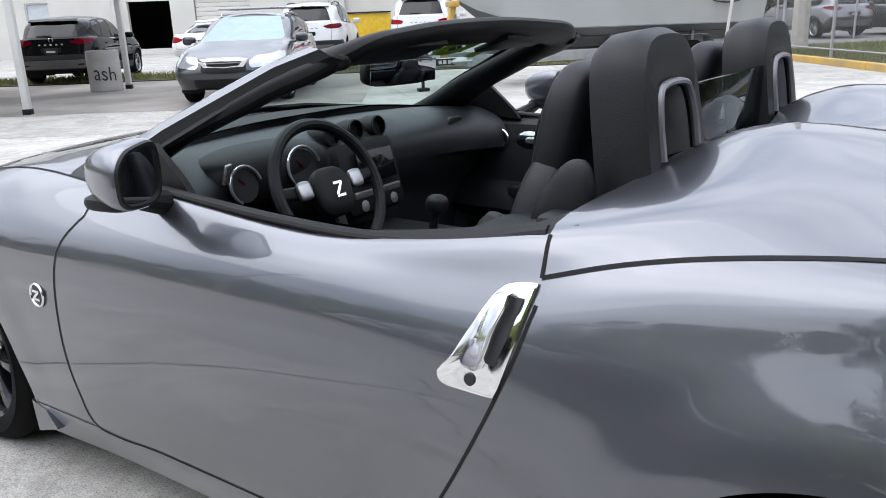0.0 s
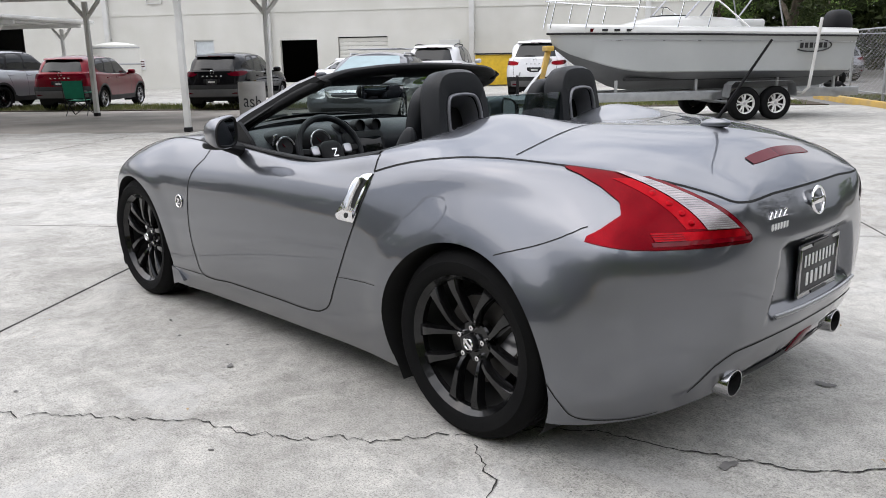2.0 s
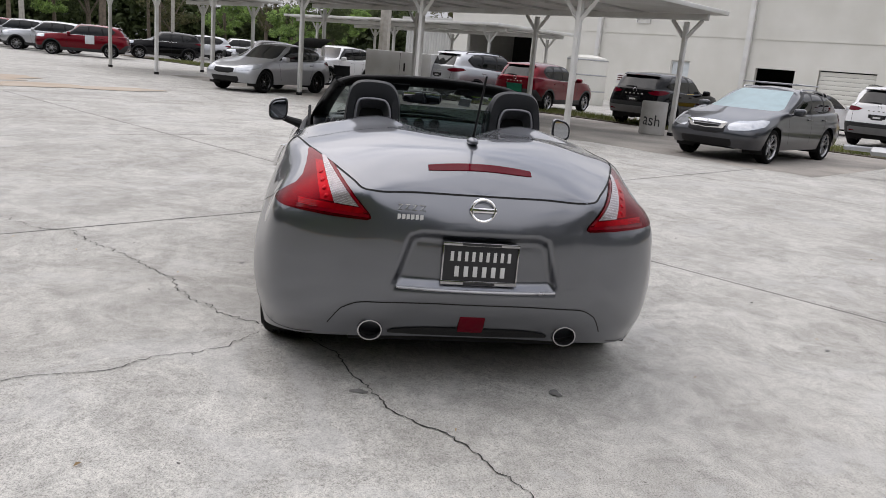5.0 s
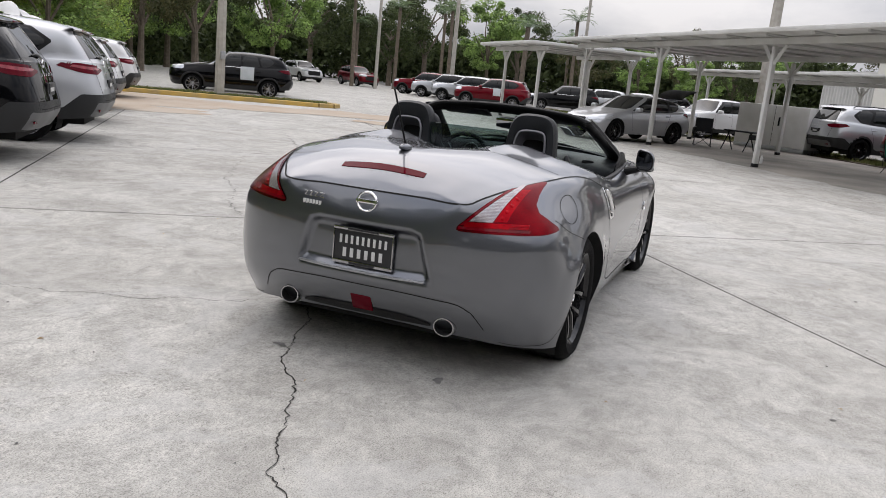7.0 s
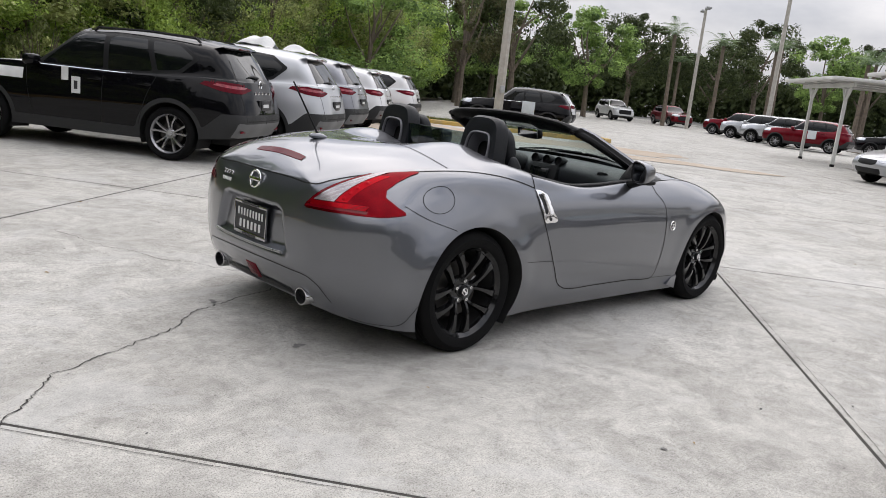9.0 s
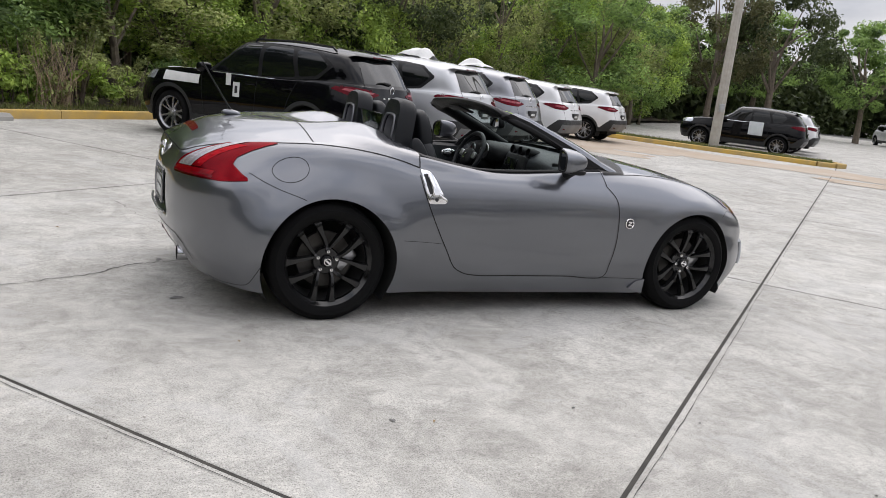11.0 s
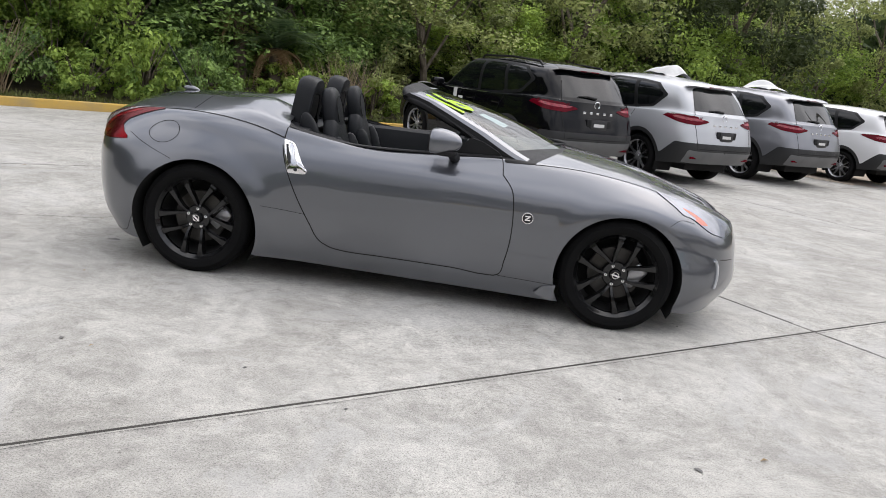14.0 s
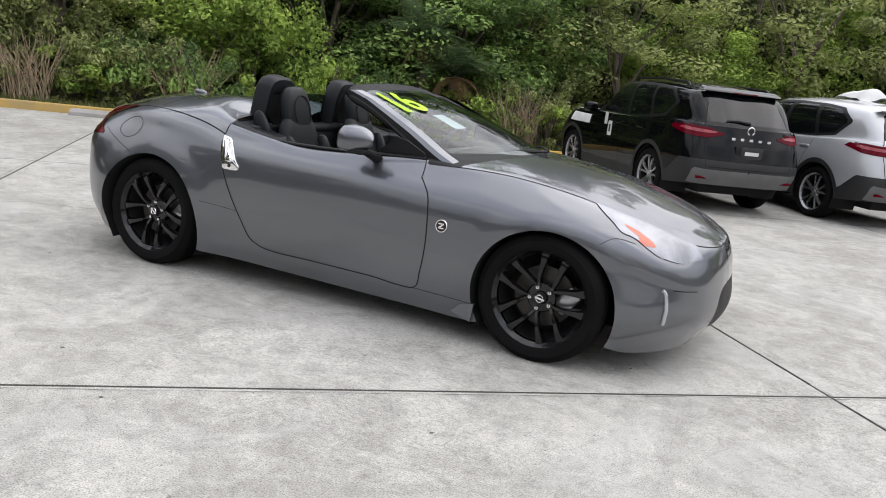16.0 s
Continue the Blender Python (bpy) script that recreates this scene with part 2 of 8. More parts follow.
def mat_glass(name, tint, gain=1.0, power_=3.0):
    """Thin clear glass: see-through, with the sky's reflection by its angle."""
    m = bpy.data.materials.new(name)
    m.use_nodes = True
    n, k = m.node_tree.nodes, m.node_tree.links
    n.remove(n["Principled BSDF"])
    see, gloss, mixer, fres = n.new("ShaderNodeBsdfTransparent"), n.new("ShaderNodeBsdfGlossy"), n.new("ShaderNodeMixShader"), n.new("ShaderNodeLayerWeight")
    see.inputs["Color"].default_value = (*tint, 1)
    gloss.inputs["Roughness"].default_value = 0.02
    gloss.inputs["Color"].default_value = (gain, gain, gain, 1)
    fres.inputs["Blend"].default_value = 0.5
    power, scale_ = n.new("ShaderNodeMath"), n.new("ShaderNodeMath")
    power.operation, scale_.operation = "POWER", "MULTIPLY_ADD"
    power.inputs[1].default_value = power_
    scale_.inputs[1].default_value, scale_.inputs[2].default_value = 0.92, 0.07
    k.new(fres.outputs["Facing"], power.inputs[0])
    k.new(power.outputs["Value"], scale_.inputs[0])
    k.new(scale_.outputs["Value"], mixer.inputs["Fac"])
    k.new(see.outputs["BSDF"], mixer.inputs[1])
    k.new(gloss.outputs["BSDF"], mixer.inputs[2])
    k.new(mixer.outputs["Shader"], n["Material Output"].inputs["Surface"])
    return m


M_SCREEN = mat_glass("windscreen_glass", (0.74, 0.85, 0.82), 0.72, 3.7)
M_SMOKE = mat_glass("smoked_glass", (0.45, 0.52, 0.52), 0.5)
M_TINT = mat("tinted_glass", (0.004, 0.005, 0.0055), 0.03, var=0.05, coat=0.0, rough_var=0.0)
M_MIRROR = mat("mirror", (0.42, 0.44, 0.47), 0.02, 1.0, var=0)
M_LAMP = mat("red_lens", (0.15, 0.0012, 0.005), 0.24, 0.85, spec=0.04, coat=0.10, var=0.1, scale=18, fine=200, rough_var=0.03)
M_LAMPD = mat("dark_red_lens", (0.10, 0.0012, 0.008), 0.1, spec=0.05, coat=0.15, var=0.1, rough_var=0.03)
M_HEADL = mat("headlamp_lens", (0.27, 0.28, 0.31), 0.16, 0.5, coat=0.35, var=0.25, scale=9, fine=60)
M_CLEAR = mat("clear_lens", (0.48, 0.50, 0.53), 0.12, 0.5, coat=1.0, var=0.08, scale=12, fine=60)
M_TAILCLEAR = mat("ribbed_clear_lens", (0.40, 0.36, 0.37), 0.18, 0.5, coat=0.3, var=0.14, scale=30, fine=120)
M_LAMPB = mat("bright_red_lens", (0.40, 0.004, 0.010), 0.2, 0.6, spec=0.03, coat=0.10, var=0.2, scale=45, fine=200, rough_var=0.03)
M_LAMPM = mat("mid_red_lens", (0.33, 0.003, 0.008), 0.2, 0.7, spec=0.03, coat=0.10, var=0.16, scale=45, fine=200, rough_var=0.03)
M_LAMPS = mat("shaded_red_lens", (0.14, 0.001, 0.006), 0.1, spec=0.05, coat=0.6, var=0.15, scale=20, fine=160, rough_var=0.03)
M_LAMPC = mat("pale_red_lens", (0.30, 0.035, 0.05), 0.12, spec=0.3, coat=0.6, var=0.25, scale=14, fine=90, rough_var=0.03)
M_AMBER = mat("amber_lens", (0.48, 0.07, 0.012), 0.12, coat=1.0, var=0.1)
M_WHITE = mat("white_enamel", (0.66, 0.66, 0.65), 0.5, var=0.06, scale=1.2, bump=0.1, tint=(0.48, 0.47, 0.44))
M_PLATE = mat("dark_plate", (0.02, 0.02, 0.022), 0.4, var=0.1)
M_INK = mat("white_print", (0.62, 0.62, 0.61), 0.5, var=0.05)
M_LIME = mat("lime_marker", (0.45, 0.75, 0.02), 0.6, var=0.12, scale=40)
M_CONC = mat("old_concrete", (0.37, 0.36, 0.345), 0.85, var=0.15, scale=2.0, bump=0.5, tint=(0.27, 0.26, 0.24))
M_YELLOW = mat("yellow_kerb_paint", (0.52, 0.32, 0.05), 0.75, var=0.15, scale=2.2, fine=30, bump=0.5, tint=(0.30, 0.24, 0.14))
M_STEEL = mat("galvanised_steel", (0.42, 0.43, 0.44), 0.45, 0.7, var=0.12)
M_SHELL = mat("gelcoat", (0.60, 0.60, 0.585), 0.3, coat=0.5, var=0.06, scale=1.0, tint=(0.50, 0.50, 0.475))
M_HULL = mat("hull_grey", (0.40, 0.415, 0.415), 0.35, coat=0.4, var=0.06, scale=1.0)
M_KEEL = mat("hull_bottom", (0.13, 0.135, 0.14), 0.6, var=0.2, scale=1.5, bump=0.2)
M_STUCCO = mat("cream_stucco", (0.65, 0.64, 0.60), 0.9, var=0.05, scale=0.5, fine=20, bump=0.4, bump_scale=60, tint=(0.56, 0.55, 0.50))
M_BAY_SHADE = mat("bay_shade", (0.02, 0.02, 0.02), 0.9, var=0.2)
M_CORR = mat("ribbed_sheet", (0.50, 0.50, 0.485), 0.5, var=0.07, scale=1.5)
M_GREEN = mat("green_canvas", (0.01, 0.22, 0.13), 0.8, var=0.12, bump=0.3)
M_SOIL = mat("leaf_litter", (0.07, 0.055, 0.035), 0.95, var=0.3, scale=3, fine=40, bump=0.8)
M_BARK = mat("bark", (0.16, 0.13, 0.10), 0.9, var=0.25, scale=5, fine=40, bump=0.9, bump_scale=30)
M_PAPER = mat("white_sheet", (0.56, 0.60, 0.62), 0.6, var=0.06)
M_WRAP = mat("white_wrap", (0.66, 0.66, 0.65), 0.55, var=0.08, bump=0.4, bump_scale=20)
M_SUNSHADE = mat("sun_shade", (0.32, 0.42, 0.44), 0.4, 0.3, var=0.1)
M_POLE = mat("spun_concrete", (0.42, 0.40, 0.36), 0.85, var=0.1, bump=0.4, tint=(0.32, 0.30, 0.26))


def mat_leaf(name, a, b, hue=0.03):
    """Foliage whose clumps differ from one another."""
    m = bpy.data.materials.new(name)
    m.use_nodes = True
    n, k = m.node_tree.nodes, m.node_tree.links
    p = n["Principled BSDF"]
    p.inputs["Roughness"].default_value, p.inputs["Specular IOR Level"].default_value = 0.55, 0.3
    geo, mix, co, ns, add = (n.new("ShaderNode" + t) for t in ("NewGeometry", "Mix", "TexCoord", "TexNoise", "Math"))
    mix.data_type = "RGBA"
    mix.inputs[6].default_value, mix.inputs[7].default_value = (*a, 1), (*b, 1)
    ns.inputs["Scale"].default_value = 1.1
    add.operation = "MULTIPLY_ADD"
    add.inputs[1].default_value = 0.6
    # the clumps' wide colour range also stands in for lit and shaded foliage
    off = n.new("ShaderNodeMapRange")
    off.inputs["From Min"].default_value, off.inputs["From Max"].default_value = 0.3, 0.7
    off.inputs["To Min"].default_value, off.inputs["To Max"].default_value = -0.25, 0.7
    k.new(co.outputs["Object"], ns.inputs["Vector"])
    k.new(ns.outputs["Fac"], off.inputs["Value"])
    k.new(geo.outputs["Random Per Island"], add.inputs[0])
    k.new(off.outputs["Result"], add.inputs[2])
    k.new(add.outputs["Value"], mix.inputs["Factor"])
    k.new(mix.outputs[2], p.inputs["Base Color"])
    tr, sh = n.new("ShaderNodeBsdfTranslucent"), n.new("ShaderNodeMixShader")
    sh.inputs["Fac"].default_value = 0.34
    k.new(mix.outputs[2], tr.inputs["Color"])
    k.new(p.outputs["BSDF"], sh.inputs[1])
    k.new(tr.outputs["BSDF"], sh.inputs[2])
    k.new(sh.outputs["Shader"], n["Material Output"].inputs["Surface"])
    return m


M_LEAF = mat_leaf("leaf_green", (0.060, 0.110, 0.034), (0.36, 0.52, 0.15))
M_LEAF2 = mat_leaf("leaf_bright", (0.11, 0.19, 0.034), (0.46, 0.60, 0.13))
M_LEAF3 = mat_leaf("leaf_dull", (0.11, 0.135, 0.045), (0.46, 0.51, 0.19))
# darkest leaf: the shade in the thicket's gaps is put into its colour
M_DEEP_SHADE = mat_leaf("leaf_deep_shade", (0.018, 0.032, 0.012), (0.075, 0.11, 0.036))
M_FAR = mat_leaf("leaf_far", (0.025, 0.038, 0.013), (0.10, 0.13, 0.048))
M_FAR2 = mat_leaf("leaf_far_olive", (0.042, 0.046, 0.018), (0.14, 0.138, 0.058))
M_PALM = mat_leaf("palm_green", (0.06, 0.11, 0.05), (0.24, 0.32, 0.16))
M_DRY = mat_leaf("dry_frond", (0.26, 0.17, 0.08), (0.56, 0.42, 0.25))
M_GRASS = mat_leaf("grass_blades", (0.075, 0.10, 0.025), (0.20, 0.21, 0.075))


# ---------------------------------------------------------------- lofted bodies
def hermite(u, p, uu):
    h = np.diff(u)[:, None]
    d = (p[1:] - p[:-1]) / h
    m = np.vstack([d[:1], (d[:-1] * h[1:] + d[1:] * h[:-1]) / (h[1:] + h[:-1]), d[-1:]])
    k = np.clip(np.searchsorted(u, uu, "right") - 1, 0, len(u) - 2)
    t, hh = ((uu - u[k]) / h[k, 0])[:, None], h[k]
    return ((2 * t**3 - 3 * t**2 + 1) * p[k] + (t**3 - 2 * t**2 + t) * hh * m[k] + (3 * t**2 - 2 * t**3) * p[k + 1] + (t**3 - t**2) * hh * m[k + 1])


FLIP = np.array([1.0, -1.0, 1.0])


class Body:
    """Half of a car's skin, lofted over profile lines that run from the nose's middle round the side to the tail's middle."""

    def __init__(self, lines, su, sv):
        net = np.array(lines, float)                       # lines x stations x 3
        net = np.concatenate([net[:, 1:2] * FLIP, net, net[:, -2:-1] * FLIP], 1)
        net = np.concatenate([net, net[-2:-1] * FLIP], 0)
        cu = np.r_[0, np.cumsum(np.linalg.norm(np.diff(net[:5], axis=1), axis=2).mean(0))]
        cv = np.r_[0, np.cumsum(np.maximum(np.linalg.norm(np.diff(net, axis=0), axis=2).mean(1), 0.02))]
        pick = lambda c, s, a, b: np.concatenate([np.linspace(c[i], c[i + 1], s[i - a], endpoint=False) for i in range(a, b)] + [[c[b]]])  # noqa: E731
        nl, ns = net.shape[:2]
        uu, vv = pick(cu, su, 1, ns - 2), pick(cv, sv, 0, nl - 2)
        rows = np.stack([hermite(cu, net[j], uu) for j in range(nl)])
        g = np.stack([hermite(cv, rows[:, i], vv) for i in range(len(uu))], 1)
        self.shape = g.shape[:2]
        self.p = g.reshape(-1, 3)
        self.renormal()
        a, b = g.shape[:2]
        self.row = np.repeat(np.interp(vv, cv, np.arange(nl)), b)
        self.col = np.tile(np.interp(uu, cu, np.arange(ns)) - 1, a)
        i = (np.arange(a - 1)[:, None] * b + np.arange(b - 1)).ravel()
        self.t = np.concatenate([np.stack([i, i + 1, i + b + 1], 1), np.stack([i, i + b + 1, i + b], 1)])
        self.tag = np.full(len(self.t), "", object)
        self.fixed = np.zeros(len(self.p), bool)

    def renormal(self):
        """Normals of the skin as it stands."""
        g = self.p.reshape(*self.shape, 3)
        du, dv = np.gradient(g, axis=1), np.gradient(g, axis=0)
        nrm = np.cross(dv, du)
        nrm[-1, :, 1] = 0
        nrm[:, 0, 1] = nrm[:, -1, 1] = 0
        ln = np.linalg.norm(nrm, axis=2, keepdims=True)
        nrm = np.where(ln > 1e-9, nrm / np.maximum(ln, 1e-9), [0, 0, 1.0])
        if nrm[self.shape[0] // 3, self.shape[1] // 2, 1] < 0:
            nrm = -nrm
        self.n = nrm.reshape(-1, 3)

    def cut(self, name, f, rows=(-1, 99)):
        """Gives the faces where f(x, y, z) < 0 to the part of that name; the edge follows f = 0."""
        val = f(*self.p.T)
        ok = (self.row >= rows[0] - 1e-6) & (self.row <= rows[1] + 1e-6)
        val = np.where(ok, val, np.maximum(np.abs(val), 0.05))
        live = self.t[self.tag == ""]
        e = np.unique(np.sort(np.concatenate([live[:, [0, 1]], live[:, [1, 2]], live[:, [0, 2]]]), axis=1), axis=0)
        e = e[(val[e[:, 0]] * val[e[:, 1]] < 0) & ok[e[:, 0]] & ok[e[:, 1]]]
        t = val[e[:, 0]] / (val[e[:, 0]] - val[e[:, 1]])
        near, far = np.where(t < 0.5, e[:, 0], e[:, 1]), np.where(t < 0.5, e[:, 1], e[:, 0])
        s = np.minimum(t, 1 - t)
        p0, n0 = self.p.copy(), self.n.copy()
        for i in np.argsort(-s):
            a, b = near[i], far[i]
            if not self.fixed[a]:
                self.p[a] = p0[a] + s[i] * (p0[b] - p0[a])
                self.n[a] = n0[a] + s[i] * (n0[b] - n0[a])
                val[a] = 0
        self.fixed |= val == 0
        c = val[self.t].mean(1)
        self.tag[(self.tag == "") & (c < 0) & ok[self.t].all(1)] = name
        return self

    def get(self, name, side=0, push=0.0):
        """Vertices, faces and normals of a part: both halves (0), the left (1) or the right (-1) one."""
        t = self.t[self.tag == name]
        use, inv = np.unique(t, return_inverse=True)
        t = inv.reshape(-1, 3)
        n = self.n[use] / np.maximum(np.linalg.norm(self.n[use], axis=1, keepdims=True), 1e-9)
        p = self.p[use] + push * n
        # wind the faces outward
        fn = np.cross(p[t[:, 1]] - p[t[:, 0]], p[t[:, 2]] - p[t[:, 0]])
        bad = (fn * n[t].mean(1)).sum(1) < 0
        t[bad] = t[bad][:, ::-1]
        big = np.linalg.norm(fn, axis=1) > 1e-9
        t = t[big]
        if side == 1:
            return p, t, n
        if side == -1:
            return p * FLIP, t[:, ::-1], n * FLIP
        return np.vstack([p, p * FLIP]), np.vstack([t, t[:, ::-1] + len(p)]), np.vstack([n, n * FLIP])

    def part(self, name, region, material, parent, side=0, label="", push=0.0):
        p, t, n = self.get(region, side, push)
        ob = new(name, mesh_of(name, p, t.tolist(), material, True, n))
        ob.parent = parent
        return tagged(ob, label)

    def tree(self):
        p, t = np.vstack([self.p, self.p * FLIP]), np.vstack([self.t, self.t[:, ::-1] + len(self.p)])
        return BVHTree.FromPolygons([tuple(q) for q in p], [tuple(q) for q in t.tolist()])


def smooth_loop(pts, k=8, closed=True):
    """A smooth line through points of two or three coordinates."""
    p = np.array(pts, float)
    if closed:
        p = np.vstack([p[-2:], p, p[:3]])
    u = np.r_[0, np.cumsum(np.sqrt(np.linalg.norm(np.diff(p, axis=0), axis=1)))]
    if closed:
        uu = np.concatenate([np.linspace(u[i], u[i + 1], k, endpoint=False) for i in range(2, len(p) - 3)])
    else:
        uu = np.concatenate([np.linspace(u[i], u[i + 1], k, endpoint=False) for i in range(len(p) - 1)] + [[u[-1]]])
    return hermite(u, p, uu)


def inside(poly):
    """The distance to a closed line, below nought within it."""
    a = np.array(poly, float)
    b = np.roll(a, -1, 0)

    def f(x, y):
        q = np.stack([x, y], -1)[:, None]
        ab = b - a
        t = np.clip(((q - a) * ab).sum(-1) / np.maximum((ab * ab).sum(-1), 1e-12), 0, 1)
        d = np.linalg.norm(q - a - t[..., None] * ab, axis=-1).min(1)
        up = (a[:, 1] > q[..., 1]) != (b[:, 1] > q[..., 1])
        xc = a[:, 0] + (q[..., 1] - a[:, 1]) * ab[:, 0] / np.where(np.abs(ab[:, 1]) < 1e-12, 1e-12, ab[:, 1])
        odd = (up & (q[..., 0] < xc)).sum(1) % 2 == 1
        return np.where(odd, -d, d)
    return f


def seam(tree, pts, width, offset=0.0012, reach=0.3):
    """A thin dark ribbon over a body, along points that are dropped on to the nearest place of its skin."""
    out = Shape()
    hit = [tree.find_nearest(Vector(p), reach) for p in pts]
    hit = [(h[0], h[1]) for h in hit if h[0] is not None]
    ok, left, right = [], [], []
    for i, (p, nr) in enumerate(hit):
        a, b = hit[max(i - 1, 0)][0], hit[min(i + 1, len(hit) - 1)][0]
        d = (b - a)
        if d.length < 1e-6:
            continue
        base = Vector(pts[i]) - p
        nr = nr if nr.dot(p - Vector((p.x * 0.5, 0, 0.45))) > 0 else -nr
        s = d.normalized().cross(nr).normalized() * width / 2
        left.append(p + s + nr * offset)
        right.append(p - s + nr * offset)
    return out.strip(left, right) if len(left) > 1 else out

# ---------------------------------------------------------------- ground
def mat_pavement():
    """Weathered concrete: broad stains, blotches, fine aggregate, a rusty wash far off and oil spots."""
    m = bpy.data.materials.new("pavement_concrete")
    m.use_nodes = True
    n, k = m.node_tree.nodes, m.node_tree.links
    p = n["Principled BSDF"]
    geo = n.new("ShaderNodeNewGeometry")

    def noise_at(scale, detail=5, rough=0.6, warp=0.0):
        t = n.new("ShaderNodeTexNoise")
        t.inputs["Scale"].default_value, t.inputs["Detail"].default_value, t.inputs["Roughness"].default_value = scale, detail, rough
        t.inputs["Distortion"].default_value = warp
        k.new(geo.outputs["Position"], t.inputs["Vector"])
        return t.outputs["Fac"]

    def ramp(fac, *stops):
        r = n.new("ShaderNodeValToRGB")
        for i, (pos, c) in enumerate(stops):
            e = r.color_ramp.elements[i] if i < 2 else r.color_ramp.elements.new(pos)
            e.position, e.color = pos, (*c, 1)
        k.new(fac, r.inputs["Fac"])
        return r.outputs["Color"]

    def mix(a, b, kind="MULTIPLY", f=1.0, by=None):
        x = n.new("ShaderNodeMix")
        x.data_type, x.blend_type = "RGBA", kind
        x.inputs["Factor"].default_value = f
        if by is not None:
            k.new(by, x.inputs["Factor"])
        k.new(a, x.inputs[6])
        k.new(b, x.inputs[7])
        return x.outputs[2]

    base = ramp(noise_at(0.35), (0.32, (0.328, 0.316, 0.293)), (0.5, (0.361, 0.351, 0.328)), (0.66, (0.402, 0.392, 0.370)))
    blot = ramp(noise_at(1.5, 9, 0.72, 0.9), (0.36, (0.82, 0.815, 0.805)), (0.50, (0.97, 0.97, 0.965)), (0.545, (1.10, 1.10, 1.095)))
    mott = ramp(noise_at(9.0, 9, 0.75, 0.5), (0.32, (0.76, 0.757, 0.75)), (0.48, (0.98, 0.98, 0.98)), (0.62, (1.14, 1.14, 1.135)))
    grit = ramp(noise_at(140.0, 4, 0.75), (0.36, (0.52, 0.518, 0.51)), (0.46, (0.96, 0.96, 0.96)), (0.60, (1.24, 1.24, 1.23)))
    coarse = ramp(noise_at(48.0, 3, 0.7), (0.36, (0.70, 0.698, 0.69)), (0.47, (0.97, 0.97, 0.97)), (0.60, (1.16, 1.16, 1.15)))
    dots = ramp(noise_at(38.0, 2, 0.5), (0.24, (0.55, 0.54, 0.52)), (0.32, (1.0, 1.0, 1.0)))
    rough_area = ramp(noise_at(0.55, 6, 0.65, 0.6), (0.38, (0.12, 0.12, 0.12)), (0.60, (0.85, 0.85, 0.85)))
    c = mix(mix(mix(mix(mix(base, blot), mott), grit), coarse, by=rough_area), dots)
    # pale cement skin in ragged patches
    skin_of = ramp(noise_at(0.8, 10, 0.7, 1.2), (0.545, (0.0, 0.0, 0.0)), (0.575, (0.30, 0.30, 0.30)))
    pale = ramp(noise_at(30.0, 4, 0.7), (0.3, (0.406, 0.402, 0.39)), (0.7, (0.515, 0.511, 0.50)))
    c = mix(c, pale, "MIX", by=skin_of)
    info, hsv, rng = n.new("ShaderNodeObjectInfo"), n.new("ShaderNodeHueSaturation"), n.new("ShaderNodeMapRange")
    rng.inputs["To Min"].default_value, rng.inputs["To Max"].default_value = 0.94, 1.05
    k.new(info.outputs["Random"], rng.inputs["Value"])
    k.new(rng.outputs["Result"], hsv.inputs["Value"])
    k.new(c, hsv.inputs["Color"])
    k.new(hsv.outputs["Color"], p.inputs["Base Color"])
    p.inputs["Roughness"].default_value = 0.8
    b = n.new("ShaderNodeBump")
    b.inputs["Strength"].default_value, b.inputs["Distance"].default_value = 0.35, 0.006
    k.new(noise_at(120.0, 5, 0.7), b.inputs["Height"])
    k.new(b.outputs["Normal"], p.inputs["Normal"])
    return m


M_PAVE = mat_pavement()
# brown mottled ground, its colour darkened for the shade of the carports
M_SHADED_GROUND = mat("mottled_shaded_ground", (0.30, 0.275, 0.245), 0.9, var=0.35, scale=0.55, fine=60, bump=0.5, tint=(0.105, 0.10, 0.092))
M_RUST = mat("rusty_wash", (0.36, 0.312, 0.26), 0.85, var=0.15, scale=0.8, fine=30, bump=0.3, tint=(0.345, 0.262, 0.185))
M_EARTH = mat("far_ground", (0.16, 0.156, 0.148), 0.95, var=0.15, scale=0.05, fine=3, tint=(0.14, 0.135, 0.13))

g = Shape()
g.grid([[(x, y, -0.03) for x in (-400, -120, -40, 0, 40, 120, 400)] for y in (-400, -120, -40, 0, 40, 120, 400)])
ground = solo("ground", g, M_EARTH, "pale grey paved ground reaching to the horizon", "ground", LOT, kind="structure")

# concrete slabs of the yard, cast in bays of 5.0 by 5.8 m
PAVE = tagged(new("pavement"), "pale concrete yard of large cast slabs with dark open joints", "pavement", kind="structure")
PAVE.matrix_basis = LOT
U_JOINTS = [3.13 + 5.1 * i for i in range(-6, 3)]
V_JOINTS = [-9.75, -3.95, 1.87, 7.70, 13.5, 17.2]
pieces_of_pavement = []
for a, b in zip(U_JOINTS, U_JOINTS[1:]):
    for c, d in zip(V_JOINTS, V_JOINTS[1:]):
        pieces_of_pavement.append((a, b, c, d))


def slab_shape(a, b, c, d, gap=0.0068, lip=0.005):
    s = Shape()
    x0, x1, y0, y1 = a + gap, b - gap, c + gap, d - gap
    v = [(x0, y0, -0.06), (x1, y0, -0.06), (x1, y1, -0.06), (x0, y1, -0.06), (x0, y0, -lip), (x1, y0, -lip), (x1, y1, -lip), (x0, y1, -lip),
         (x0 + lip, y0 + lip, 0), (x1 - lip, y0 + lip, 0), (x1 - lip, y1 - lip, 0), (x0 + lip, y1 - lip, 0)]
    f = [(8, 9, 10, 11)]
    for i in range(4):
        j = (i + 1) % 4
        f += [(4 + i, 4 + j, 8 + j, 8 + i), (i, j, 4 + j, 4 + i)]
    return s.add(v, f)


